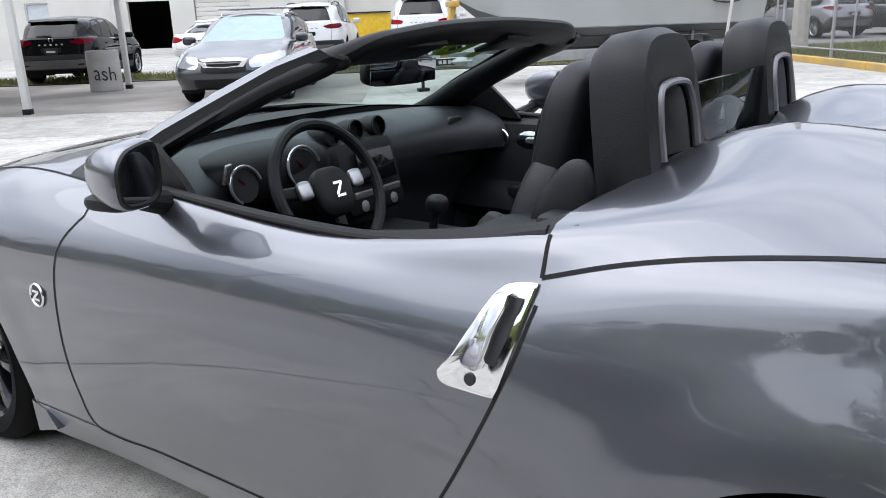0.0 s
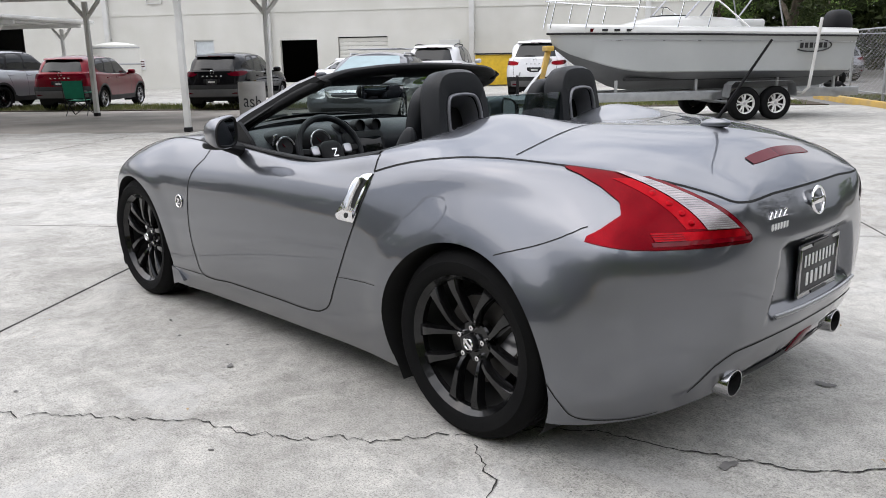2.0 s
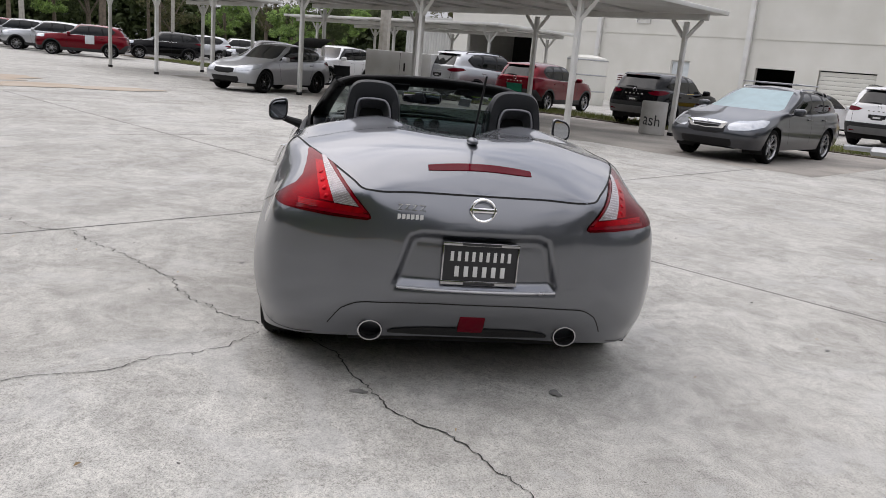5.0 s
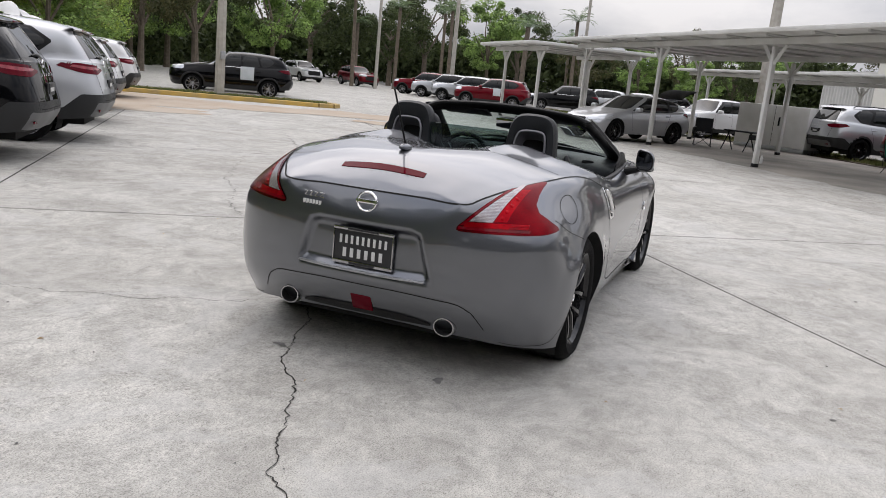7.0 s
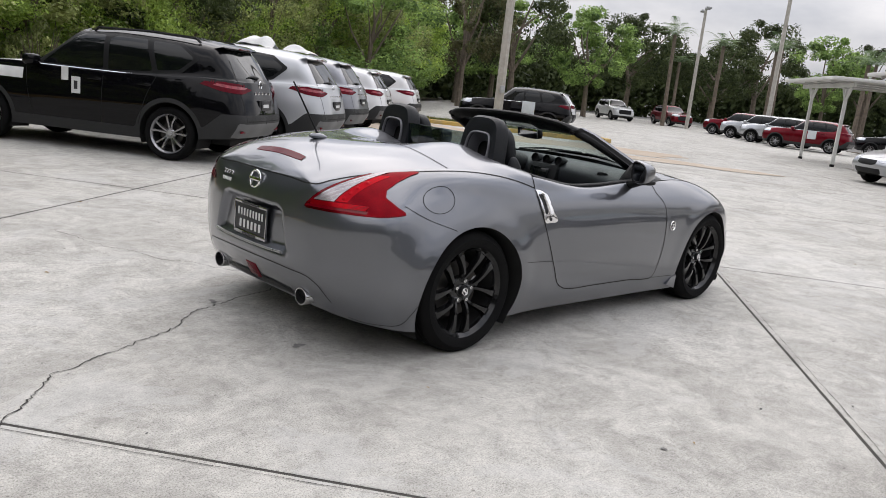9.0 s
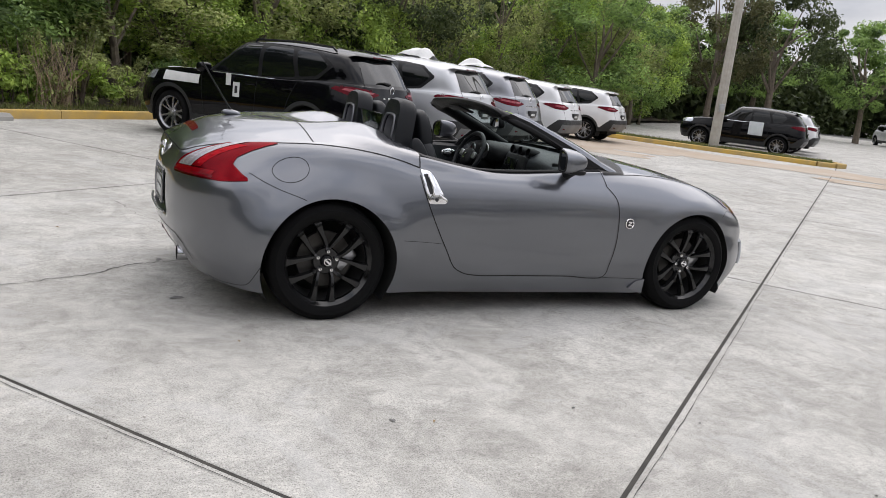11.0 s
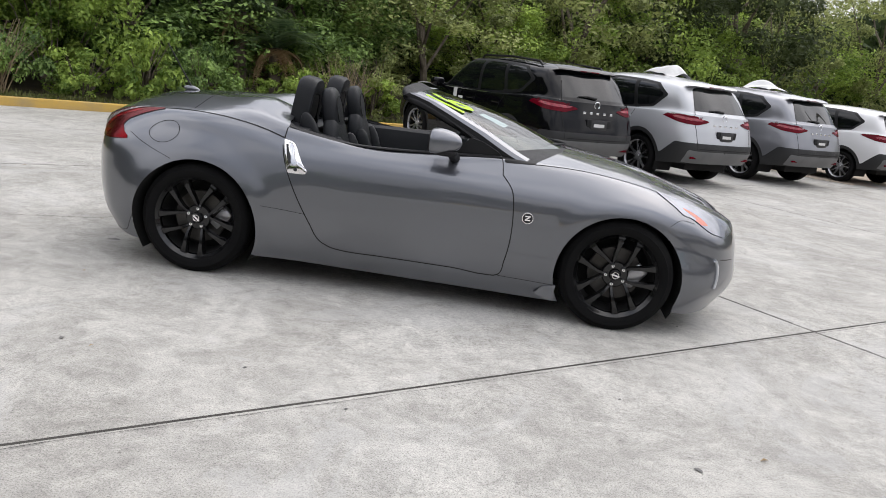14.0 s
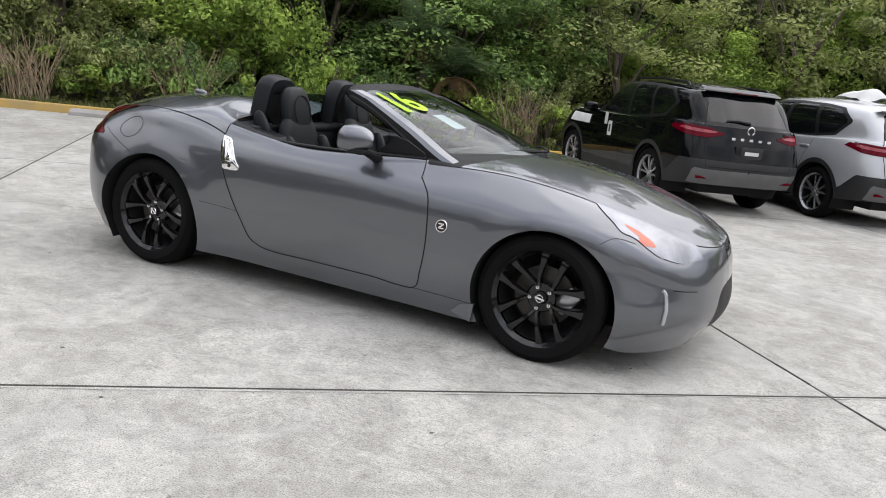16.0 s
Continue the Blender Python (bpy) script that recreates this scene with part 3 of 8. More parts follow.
joints = Shape()
for a in U_JOINTS:
    joints.box((a, 3.7, -0.0085), (0.03, 26.9, 0.012))
for a in V_JOINTS:
    joints.box((U_JOINTS[0] + 20.4, a, -0.0080), (41.0, 0.03, 0.012))
part("joint_filler", joints, mat("joint_dirt", (0.055, 0.051, 0.045), 0.95, var=0.3, fine=80), PAVE, smooth=False)
for q in pieces_of_pavement:
    part("slab", slab_shape(*q), M_PAVE, PAVE, smooth=False)

# second saw cut beside the long joint, and the dark filler in it
def ragged(pts, width, seed, step=0.020, wander=0.010):
    """A crack: a thin uneven ribbon that wanders about a line."""
    rnd = random.Random(seed)
    pts = [Vector((*p, 0)) for p in pts]
    left, right, drift = [], [], 0.0
    for a, b in zip(pts, pts[1:]):
        n = max(2, int((b - a).length / step))
        d = (b - a).normalized()
        s = Vector((-d.y, d.x, 0))
        for i in range(n):
            drift = 0.72 * drift + rnd.uniform(-wander, wander)
            w = width * rnd.uniform(0.2, 1.1) / 2
            p = a.lerp(b, i / n) + s * drift
            left.append((p.x + s.x * w, p.y + s.y * w, 0.0035))
            right.append((p.x - s.x * w, p.y - s.y * w, 0.0035))
    return Shape().strip(left, right)


M_CRACK = mat("crack_dirt", (0.035, 0.033, 0.03), 0.95, var=0.3, fine=90)
M_STAIN = mat("oil_stain", (0.16, 0.155, 0.15), 0.8, var=0.3, scale=12)
CRACKS = [
    ([(-11.4, -0.65), (-9.2, -0.61), (-7.2, -0.5), (-6.6, -1.55), (-4.4, -1.82), (-3.5, -1.72), (-2.75, -1.80), (-2.0, -1.70), (-1.9, -1.53), (-1.4, -1.52), (-0.8, -1.47), (-0.38, -1.52), (0.13, -1.56), (0.44, -1.49)], 0.008),
    ([(0.44, -1.49), (0.74, -1.39), (0.93, -1.41), (1.32, -1.52), (1.55, -1.61), (1.87, -1.58), (2.25, -1.64), (2.67, -1.74), (3.12, -1.60), (3.45, -1.57), (4.6, -1.75)], 0.009),
    ([(0.52, -1.55), (0.60, -1.8), (0.55, -2.2), (0.59, -2.33), (0.5, -2.6), (0.45, -2.85), (0.2, -3.4)], 0.006),
    ([(-6.9, -0.46), (-8.57, -0.63), (-9.9, -0.59)], 0.008),
]
for i, (line, w) in enumerate(CRACKS):
    part("crack", ragged(line, w, 11 + i, wander=.024 if i in (0, 3) else .013), M_CRACK, PAVE, smooth=False)
for i, (line, w) in enumerate([([(-14, 1.900), (8, 1.912)], 0.004), ([(3.168, -9.0), (3.168, 16)], 0.004), ([(-1.97, -9.0), (-1.965, 1.8)], 0.011), ([(-1.965, 1.95), (-1.97, 9.5)], 0.011), ([(-7.07, -9.0), (-7.07, 9.5)], 0.013), ([(-17.5, -3.95), (7.0, -3.95)], 0.010), ([(-12.17, -5), (-12.17, 9.5)], 0.012)]):
    part("crack", ragged(line, w, 31 + i, 0.09, 0.004), M_CRACK, PAVE, smooth=False)


def blotch(c, r, seed, n=26, flat=0.7, turn=0.0):
    rnd = random.Random(seed)
    ph = [rnd.uniform(0, 6.28) for _ in range(4)]
    pts = []
    for i in range(n):
        a = 2 * math.pi * i / n
        q = r * (1 + 0.25 * math.sin(2 * a + ph[0]) + 0.18 * math.sin(3 * a + ph[1]) + 0.1 * math.sin(5 * a + ph[2]) + 0.08 * math.sin(9 * a + ph[3]))
        x, y = q * math.cos(a), q * flat * math.sin(a)
        pts.append((c[0] + x * math.cos(turn) - y * math.sin(turn), c[1] + x * math.sin(turn) + y * math.cos(turn), 0.0045))
    return Shape().add(pts, [tuple(range(n))])


for i, (u, v, r) in enumerate([(1.85, -0.90, 0.035), (1.34, -1.60, 0.032), (-0.62, -0.95, 0.02), (2.4, 0.9, 0.015), (3.9, -1.2, 0.02), (-1.0, 3.1, 0.015), (0.4, 2.9, 0.018), (2.2, 2.7, 0.014), (-3.4, -2.4, 0.02)]):
    part("oil_spot", blotch((u, v), r, 50 + i, turn=0.7 * i), M_STAIN, PAVE, smooth=False)

def chips(n, seed, box, size):
    """Flakes, grit and bits of leaf strewn over the slabs."""
    rnd = random.Random(seed)
    s = Shape()
    for _ in range(n):
        u, v, a, r = rnd.uniform(*box[:2]), rnd.uniform(*box[2:]), rnd.uniform(0, 6.28), size * rnd.uniform(.4, 1.5)
        pts = [(u + r * rnd.uniform(.5, 1.0) * math.cos(a + 6.28 * i / 5), v + .6 * r * rnd.uniform(.5, 1.0) * math.sin(a + 6.28 * i / 5), .003) for i in range(5)]
        s.add(pts + [(u, v, .003 + .3 * r)], [(i, (i + 1) % 5, 5) for i in range(5)])
    return s


for n, sd, mt, lab in ((260, 5, M_STAIN, "dark grit and bits of leaf"), (220, 6, M_CONC, "pale flakes of concrete")):
    q = part("grit", chips(n, sd, (-9, 9, -7, 8), .011), mt, PAVE, lab, smooth=False)
    q["kind"] = "stuff"

# the drive beyond the slabs, the verge and the planted bed
part("apron", slab_shape(-75, U_JOINTS[0], -9.4, 17.2), M_PAVE, PAVE, smooth=False)
part("apron", slab_shape(U_JOINTS[-1], 60, -9.4, 9.5), M_PAVE, PAVE, smooth=False)
part("apron", slab_shape(-45, 7.6, 19.6, 36.0), M_PAVE, PAVE, smooth=False)
for i, (u, v, r, k) in enumerate([(-18.2, -3.2, 4.4, .42), (-15.2, -4.9, 2.4, .5), (-18.6, 1.0, 3.0, .5), (-20.3, -5.6, 2.6, .5), (-13.4, -5.6, 1.6, .4), (-16.0, 3.6, 2.0, .4)]):
    part("rust_wash", blotch((u, v), r, 70 + i, 80, k, 1.57), M_RUST, PAVE, smooth=False).location.z = .0012 * i
# strip under the carports: mottled ground with their shade painted in
drive = Shape()
edge = [(-24 + 23.0 * i / 46, 10.25 + .10 * math.sin(1.7 * i) + .07 * math.sin(4.1 * i)) for i in range(47)]
drive.strip([(u, v, .004) for u, v in edge], [(u, 17.15, .004) for u, v in edge])
part("drive", drive, M_SHADED_GROUND, PAVE, "brown mottled ground under the carports, their shade put into its colour", smooth=False)


def kerb_shape(a, b, w=0.16, h=0.14, r=0.03):
    """A kerb from a to b in u and v."""
    a, b = Vector((*a, 0)), Vector((*b, 0))
    d = (b - a).normalized()
    s = Vector((-d.y, d.x, 0))
    prof = [(-w / 2, -0.05), (-w / 2, h - r), (-w / 2 + 0.3 * r, h - 0.3 * r), (-w / 2 + r, h), (w / 2 - r, h), (w / 2 - 0.3 * r, h - 0.3 * r), (w / 2, h - r), (w / 2, -0.05)]
    rows = [[a + d * 0.006 + s * x + Vector((0, 0, z)) for x, z in prof], [b - d * 0.006 + s * x + Vector((0, 0, z)) for x, z in prof]]
    return Shape().grid(rows).add(rows[0], [tuple(range(8))]).add(rows[1], [tuple(range(8))[::-1]])


def kerb_run(name, pts, material, label, piece=3.0, w=0.16, h=0.14):
    top = tagged(new(name), label, "kerb", kind="structure")
    top.matrix_basis = LOT
    for a, b in zip(pts, pts[1:]):
        n = max(1, round(math.dist(a, b) / piece))
        for i in range(n):
            p = [a[j] + (b[j] - a[j]) * i / n for j in (0, 1)]
            q = [a[j] + (b[j] - a[j]) * (i + 1) / n for j in (0, 1)]
            part("kerb_stone", kerb_shape(p, q, w, h), material, top)
    return top


kerb_run("kerb_trees", [(14, -9.55), (-21.6, -9.55)], M_YELLOW, "worn yellow painted concrete kerb along the planted bed")
arc = [(-21.75, -9.4), (-21.75, 1.3), (-21.95, 1.8), (-22.4, 2.05), (-22.9, 1.8), (-23.1, 1.3), (-23.1, -9.4)]
kerb_run("kerb_island", arc, M_YELLOW, "worn yellow kerb round a grassed traffic island", 2.2, 0.18)
kerb_run("kerb_fence", [(8.3, 9.6), (8.3, 21.0)], M_YELLOW, "yellow painted kerb under the mesh fence")
island = Shape().box((-22.42, -4.1, 0.02), (1.2, 11.2, 0.16))
solo("trim_island_bed", island, M_SOIL, "thin soil and dry grass on the traffic island", "bed", LOT, kind="structure")
bed = Shape().grid([[(u, v, 0.10 + 0.05 * math.sin(u * 1.3) * (v < -10)) for u in np.linspace(-60, 30, 60)] for v in (-9.62, -10.5, -12, -20, -60)])
solo("ground_bed", bed, M_SOIL, "dark leaf litter under the dense thicket", "soil", LOT, kind="structure")
verge = Shape().box((-18.5, 18.4, -0.01), (52, 2.3, 0.06)).box((14, 15.0, 0.02), (11.4, 11.2, 0.14))
solo("ground_verge", verge, M_SOIL, "strip of earth and mown grass before the workshop", "verge", LOT, kind="structure")

stop = Shape()
stop.prism([(-0.9, -0.075), (0.9, -0.075), (0.9, 0.075), (-0.9, 0.075)], 0, 0.06)
stop.add([(-0.9, -0.075, 0.06), (0.9, -0.075, 0.06), (0.9, 0.075, 0.06), (-0.9, 0.075, 0.06), (-0.86, -0.045, 0.115), (0.86, -0.045, 0.115), (0.86, 0.045, 0.115), (-0.86, 0.045, 0.115)],
         [(4, 5, 6, 7), (0, 1, 5, 4), (1, 2, 6, 5), (2, 3, 7, 6), (3, 0, 4, 7)])
first = solo("wheel_stop", stop, M_CONC, "grey concrete wheel stop lying before the yellow kerb", "wheel stop", LOT @ pose(-1.85, -9.25, 0), "wheel stops", smooth=False)
for u, v, a in [(3.0, -9.24, -1), (-6.7, -9.2, 1), (7.9, -9.2, -1)]:
    copy_thing(first, LOT @ pose(u, v, 0, 0, 0, a))

# ---------------------------------------------------------------- workshop building
WALL_V, WALL_H = 36.0, 6.6
openings = [(-33.0, -27.6, 0.0, 3.35, "bay"), (-13.35, -11.4, 0.0, 2.35, "bay"), (-10.3, -7.75, 0.0, 2.45, "roller"), (-18.0, -16.9, 1.1, 2.45, "window")]


def wall_with_holes(u0, u1, h, holes, v0, v1):
    us = sorted({u0, u1, *[q for o in holes for q in o[:2]]})
    for a, b in zip(us, us[1:]):
        zs = [(0, h)]
        for o in holes:
            if o[0] <= a and b <= o[1]:
                zs = [(0, o[2]), (o[3], h)]
        for z0, z1 in zs:
            if z1 - z0 > 0.01:
                part("panel", Shape().box(((a + b) / 2, (v0 + v1) / 2, (z0 + z1) / 2), (b - a, v1 - v0, z1 - z0)), M_STUCCO, wall, smooth=False)


wall = tagged(new("wall_workshop"), "cream painted workshop wall with open service bays", "wall", kind="structure")
wall.matrix_basis = LOT
wall_with_holes(-34.5, 7.9, WALL_H, openings, WALL_V, WALL_V + 0.25)
side = Shape().box((7.78, 48, WALL_H / 2), (0.25, 23.4, WALL_H)).box((-34.4, 48, WALL_H / 2), (0.25, 23.4, WALL_H)).box((-13.3, 59.8, WALL_H / 2), (42.4, 0.25, WALL_H))
solo("wall_workshop_sides", side, M_STUCCO, "plain cream side walls of the workshop", "wall", LOT, kind="structure", smooth=False)
solo("roof_workshop", Shape().box((-13.3, 47.9, WALL_H + 0.1), (42.8, 24.2, 0.2)), M_CORR, "flat pale roof of the workshop", "roof", LOT, kind="structure", smooth=False)
solo("floor_workshop", Shape().box((-13.3, 48, -0.01), (42, 23.4, 0.06)), M_CONC, "dull concrete workshop floor in shade", "floor", LOT, kind="structure", smooth=False)
# added sheet: near-black colour stands in for the unlit depth of the bays
solo("wall_workshop_back", Shape().box((-13.3, 42.5, 3.2), (42, 0.2, 6.4)), M_BAY_SHADE, "added near-black sheet standing for the shade deep in the workshop", "wall", LOT, kind="structure", smooth=False)

door = thing("door_roller", "closed beige slatted roller door in the workshop wall", "door", LOT @ pose(-9.02, WALL_V + 0.12, 0), kind="structure")
for i in range(12):
    part("slat", Shape().box((0, 0, 0.1 + 0.2 * i), (2.5, 0.05, 0.19), 0.012), M_STUCCO, door)
win = thing("window_1", "small white framed window with pale blind", "window", LOT @ pose(-17.45, WALL_V + 0.1, 1.78), kind="structure")
f4 = Shape()
for c, s in [((0, 0, 0.64), (1.1, 0.1, 0.07)), ((0, 0, -0.64), (1.1, 0.1, 0.07)), ((-0.52, 0, 0), (0.07, 0.1, 1.3)), ((0.52, 0, 0), (0.07, 0.1, 1.3))]:
    f4.box(c, s, 0.01)
part("window_frame", f4, M_WHITE, win)
part("pane", Shape().box((0, 0.02, 0), (0.98, 0.01, 1.22)), M_PAPER, win)

for u in (-22.7, -13.9, -3.5, 4.9):
    pipe = thing("drainpipe", "white painted square drainpipe fixed down the workshop wall", "drainpipe", LOT @ pose(u, WALL_V - 0.12, 0), "drainpipes")
    part("pipe", Shape().box((0, 0, 3.3), (0.26, 0.2, 6.4), 0.02), M_WHITE, pipe)
    for z in (0.6, 2.6, 4.6, 6.2):
        part("bracket", Shape().box((0, 0.03, z), (0.36, 0.18, 0.06), 0.01), M_WHITE, pipe)
for u, z in ((-20.0, 4.6), (5.3, 5.0)):
    vent = thing("wall_vent", "white louvred vent high on the workshop wall", "vent", LOT @ pose(u, WALL_V - 0.03, z), "wall vents")
    fr = Shape()
    for c, s in [((0, 0, 0.27), (0.85, 0.08, 0.05)), ((0, 0, -0.27), (0.85, 0.08, 0.05)), ((-0.4, 0, 0), (0.05, 0.08, 0.58)), ((0.4, 0, 0), (0.05, 0.08, 0.58))]:
        fr.box(c, s)
    part("frame", fr, M_WHITE, vent)
    for i in range(5):
        part("slat", Shape().box((0, 0, -0.2 + 0.1 * i), (0.76, 0.05, 0.05), 0, pose(0, 0, 0, 25)), M_CORR, vent)
band = Shape().box((-13.3, WALL_V - 0.015, 3.75), (42.3, 0.03, 0.05)).box((-13.3, WALL_V - 0.01, 0.12), (42.3, 0.02, 0.25))
solo("trim_wall", band, M_STUCCO, "shallow score line and plinth along the workshop wall", "trim", LOT, kind="structure", smooth=False)
notice = thing("wall_notice", "small red and white notice fixed to the workshop wall", "notice", LOT @ pose(-21.0, WALL_V - 0.02, 1.25))
part("board", Shape().box((0, 0, 0), (0.42, 0.02, 0.55), 0.01), M_INK, notice)
for z in (0.16, 0.04, -0.08):
    part("print_bar", Shape().box((0, -0.014, z), (0.3, 0.006, 0.05)), M_LAMP, notice)
meter = thing("meter_box", "grey electrical cabinet with conduits beside a drainpipe", "electrical box", LOT @ pose(-4.6, WALL_V - 0.2, 0))
part("cabinet", Shape().box((0, 0, 1.55), (1.0, 0.36, 1.3), 0.02), M_CORR, meter)
for i in range(5):
    part("conduit", Shape().tube([(-0.4 + 0.2 * i, 0, 0), (-0.4 + 0.2 * i, 0, 0.95)], 0.05), M_WHITE, meter)
part("handle", Shape().box((0.2, -0.2, 1.5), (0.1, 0.05, 0.16), 0.01), M_PLASTIC, meter)

annex = thing("ribbed_shed", "white ribbed metal shed at the workshop's end", "shed", LOT @ pose(-37.2, 36.8, 0))
ribs = []
for i in range(60):
    x = -2.6 + 5.2 * i / 59
    ribs.append((x, -0.05 if i % 3 else 0.04))
part("wall", Shape().grid([[(x, y, 0) for x, y in ribs], [(x, y, 4.0) for x, y in ribs]]), M_CORR, annex, smooth=False)
part("roof", Shape().box((0, 2, 4.1), (5.6, 4.6, 0.16), 0.02), M_CORR, annex)
part("wall", Shape().box((0, 2.1, 2), (5.1, 3.9, 4.0)), M_CORR, annex)


# ---------------------------------------------------------------- carports
def carport(us, v0, v1, u0, u1, height, label):
    """A flat white roof on two rows of steel posts with braces that spread like a Y."""
    top = thing("carport", label, "carport", LOT @ pose(0, 0, 0), "carports")
    roof = Shape().box(((u0 + u1) / 2, (v0 + v1) / 2, height + 0.085), (u1 - u0, v1 - v0, 0.11), 0.02)
    part("roof", roof, M_WHITE, top)
    for i in range(int((u1 - u0) / 1.5)):
        part("deck_rib", Shape().box((u0 + 0.8 + 1.5 * i, (v0 + v1) / 2, height - 0.0), (0.06, v1 - v0 - 0.3, 0.05), 0.005), M_CORR, top)
    for v in (v0 + 0.75, v1 - 0.75):
        part("beam", Shape().box(((u0 + u1) / 2, v, height - 0.08), (u1 - u0 - 0.3, 0.10, 0.15), 0.01), M_WHITE, top)
        for u in us:
            post = part("post", Shape().box((u, v, (height - 0.2) / 2), (0.11, 0.11, height - 0.2), 0.012), M_WHITE, top)
            part("post_shoe", Shape().box((u, v, 0.045), (0.13, 0.13, 0.09), 0.01), M_PLASTIC, post)
            for s in (-1, 1):
                part("brace", Shape().tube([(u, v, height - 0.62), (u + s * 0.40, v, height - 0.16)], 0.055, 4), M_WHITE, post, smooth=False)
    return top


carport([-6.3, -11.0, -16.0, -21.0], 9.75, 15.85, -21.9, -5.6, 3.03, "long white steel carport with a flat roof on braced posts")
carport([-23.7, -27.5], 9.1, 14.5, -29.0, -22.9, 2.9, "short white steel carport beyond the long one")
carport([-19.0, -25.0, -31.0], 21.5, 27.0, -33.0, -18.0, 2.9, "white steel carport standing behind the others")

# ---------------------------------------------------------------- the roadster
CAR = thing("roadster", "gunmetal grey two-seat sports roadster with its roof down", "car")
# stations: nose middle, nose, nose corner, lamp, fender, front axle, behind wheel, door front, door, door, door rear, quarter, rear axle, behind wheel, tail corner, tail, tail, tail middle
SILL = [(2.02, 0, .16), (2.0, .3, .15), (1.90, .56, .13), (1.74, .76, .13), (1.6, .84, .15), (1.275, .86, .14), (.93, .855, .125), (.6, .835, .125), (.2, .83, .13),
        (-.3, .835, .14), (-.72, .85, .15), (-.95, .87, .15), (-1.3, .885, .16), (-1.62, .875, .16), (-1.82, .745, .185), (-1.95, .49, .22), (-1.99, .25, .24), (-2.0, 0, .245)]
LOWER = [(2.11, 0, .27), (2.085, .3, .27), (1.99, .58, .27), (1.81, .79, .28), (1.6, .875, .31), (1.275, .895, .31), (.93, .885, .25), (.6, .88, .235), (.2, .875, .235),
         (-.3, .875, .24), (-.72, .885, .25), (-.95, .905, .27), (-1.3, .925, .3), (-1.62, .912, .30), (-1.85, .806, .31), (-2.025, .49, .345), (-2.07, .25, .37), (-2.08, 0, .375)]
WAIST = [(2.11, 0, .44), (2.085, .3, .45), (2.0, .57, .46), (1.85, .755, .48), (1.62, .855, .52), (1.275, .912, .585), (.93, .912, .55), (.6, .91, .53), (.2, .908, .53),
         (-.3, .908, .54), (-.72, .912, .56), (-.97, .926, .525), (-1.3, .938, .535), (-1.58, .920, .555), (-1.86, .826, .605), (-2.056, .5, .59), (-2.10, .25, .57), (-2.112, 0, .57)]
SHOULDER = [(2.085, 0, .57), (2.06, .3, .58), (1.965, .55, .595), (1.82, .73, .63), (1.58, .825, .715), (1.275, .868, .775), (.93, .875, .775), (.6, .88, .77), (.2, .885, .765),
            (-.3, .885, .765), (-.73, .882, .778), (-.99, .866, .810), (-1.3, .850, .847), (-1.56, .813, .835), (-1.838, .782, .785), (-2.050, .474, .75), (-2.08, .25, .755), (-2.088, 0, .755)]
GAP = [(2.045, 0, .645), (2.025, .28, .655), (1.93, .49, .68), (1.76, .61, .745), (1.52, .685, .815), (1.25, .72, .872), (.93, .745, .905), (.55, .783, .90), (.2, .825, .862),
       (-.3, .838, .852), (-.762, .834, .882), (-1.0, .80, .94), (-1.3, .762, .968), (-1.55, .705, .957), (-1.82, .60, .925), (-2.022, .472, .862), (-2.030, .37, .863), (-2.04, 0, .864)]
CROWN = [(2.04, 0, .65), (1.95, .2, .70), (1.82, .38, .75), (1.62, .46, .812), (1.4, .49, .872), (1.2, .5, .908), (.92, .5, .945), (.55, .52, .96), (.2, .52, .94),
         (-.3, .52, .92), (-.80, .47, .985), (-1.0, .44, 1.046), (-1.3, .42, 1.047), (-1.55, .40, 1.03), (-1.79, .36, .99), (-1.96, .28, .925), (-2.0, .14, .905), (-2.035, 0, .868)]
SPINE = [(2.042, 0, .647), (1.97, 0, .70), (1.87, 0, .755), (1.67, 0, .82), (1.45, 0, .885), (1.2, 0, .93), (.92, 0, .965), (.62, 0, .985), (.2, 0, .95),
         (-.3, 0, .90), (-.8, 0, .965), (-1.0, 0, .995), (-1.3, 0, 1.035), (-1.55, 0, 1.045), (-1.75, 0, 1.03), (-1.89, 0, .985), (-1.975, 0, .93), (-2.038, 0, .866)]
# the upper rail: the top edge of the doors, and between seam and crown elsewhere
RAIL = []
for i, (g0, c0) in enumerate(zip(GAP, CROWN)):
    q = Vector(g0).lerp(Vector(c0), .34)
    RAIL.append((q.x, q.y, q.z + .07 * abs(c0[2] - g0[2])))
RAIL[7:12] = [(.55, .766, .918), (.2, .790, .901), (-.3, .801, .882), (-.760, .795, .945), (-1.0, .735, .990)]
skin = Body([SILL, LOWER, WAIST, SHOULDER, GAP, RAIL, CROWN, SPINE], [8, 8, 10, 12, 14, 14, 12, 12, 12, 12, 12, 14, 20, 22, 26, 18, 12], [6, 9, 14, 14, 5, 8, 9])

# the number plate's recess in the tail, and the faint bulge of the rear apron
r_plate = inside([(0, .485), (.345, .485), (.285, .69), (.24, .705), (0, .705), (-.24, .705), (-.285, .69), (-.345, .485)])
d = r_plate(skin.p[:, 1], skin.p[:, 2])
deep = np.clip((0.012 - d) / 0.035, 0, 1)
deep = deep * deep * (3 - 2 * deep) * (skin.p[:, 0] < -1.95)
skin.p[:, 0] += 0.038 * deep
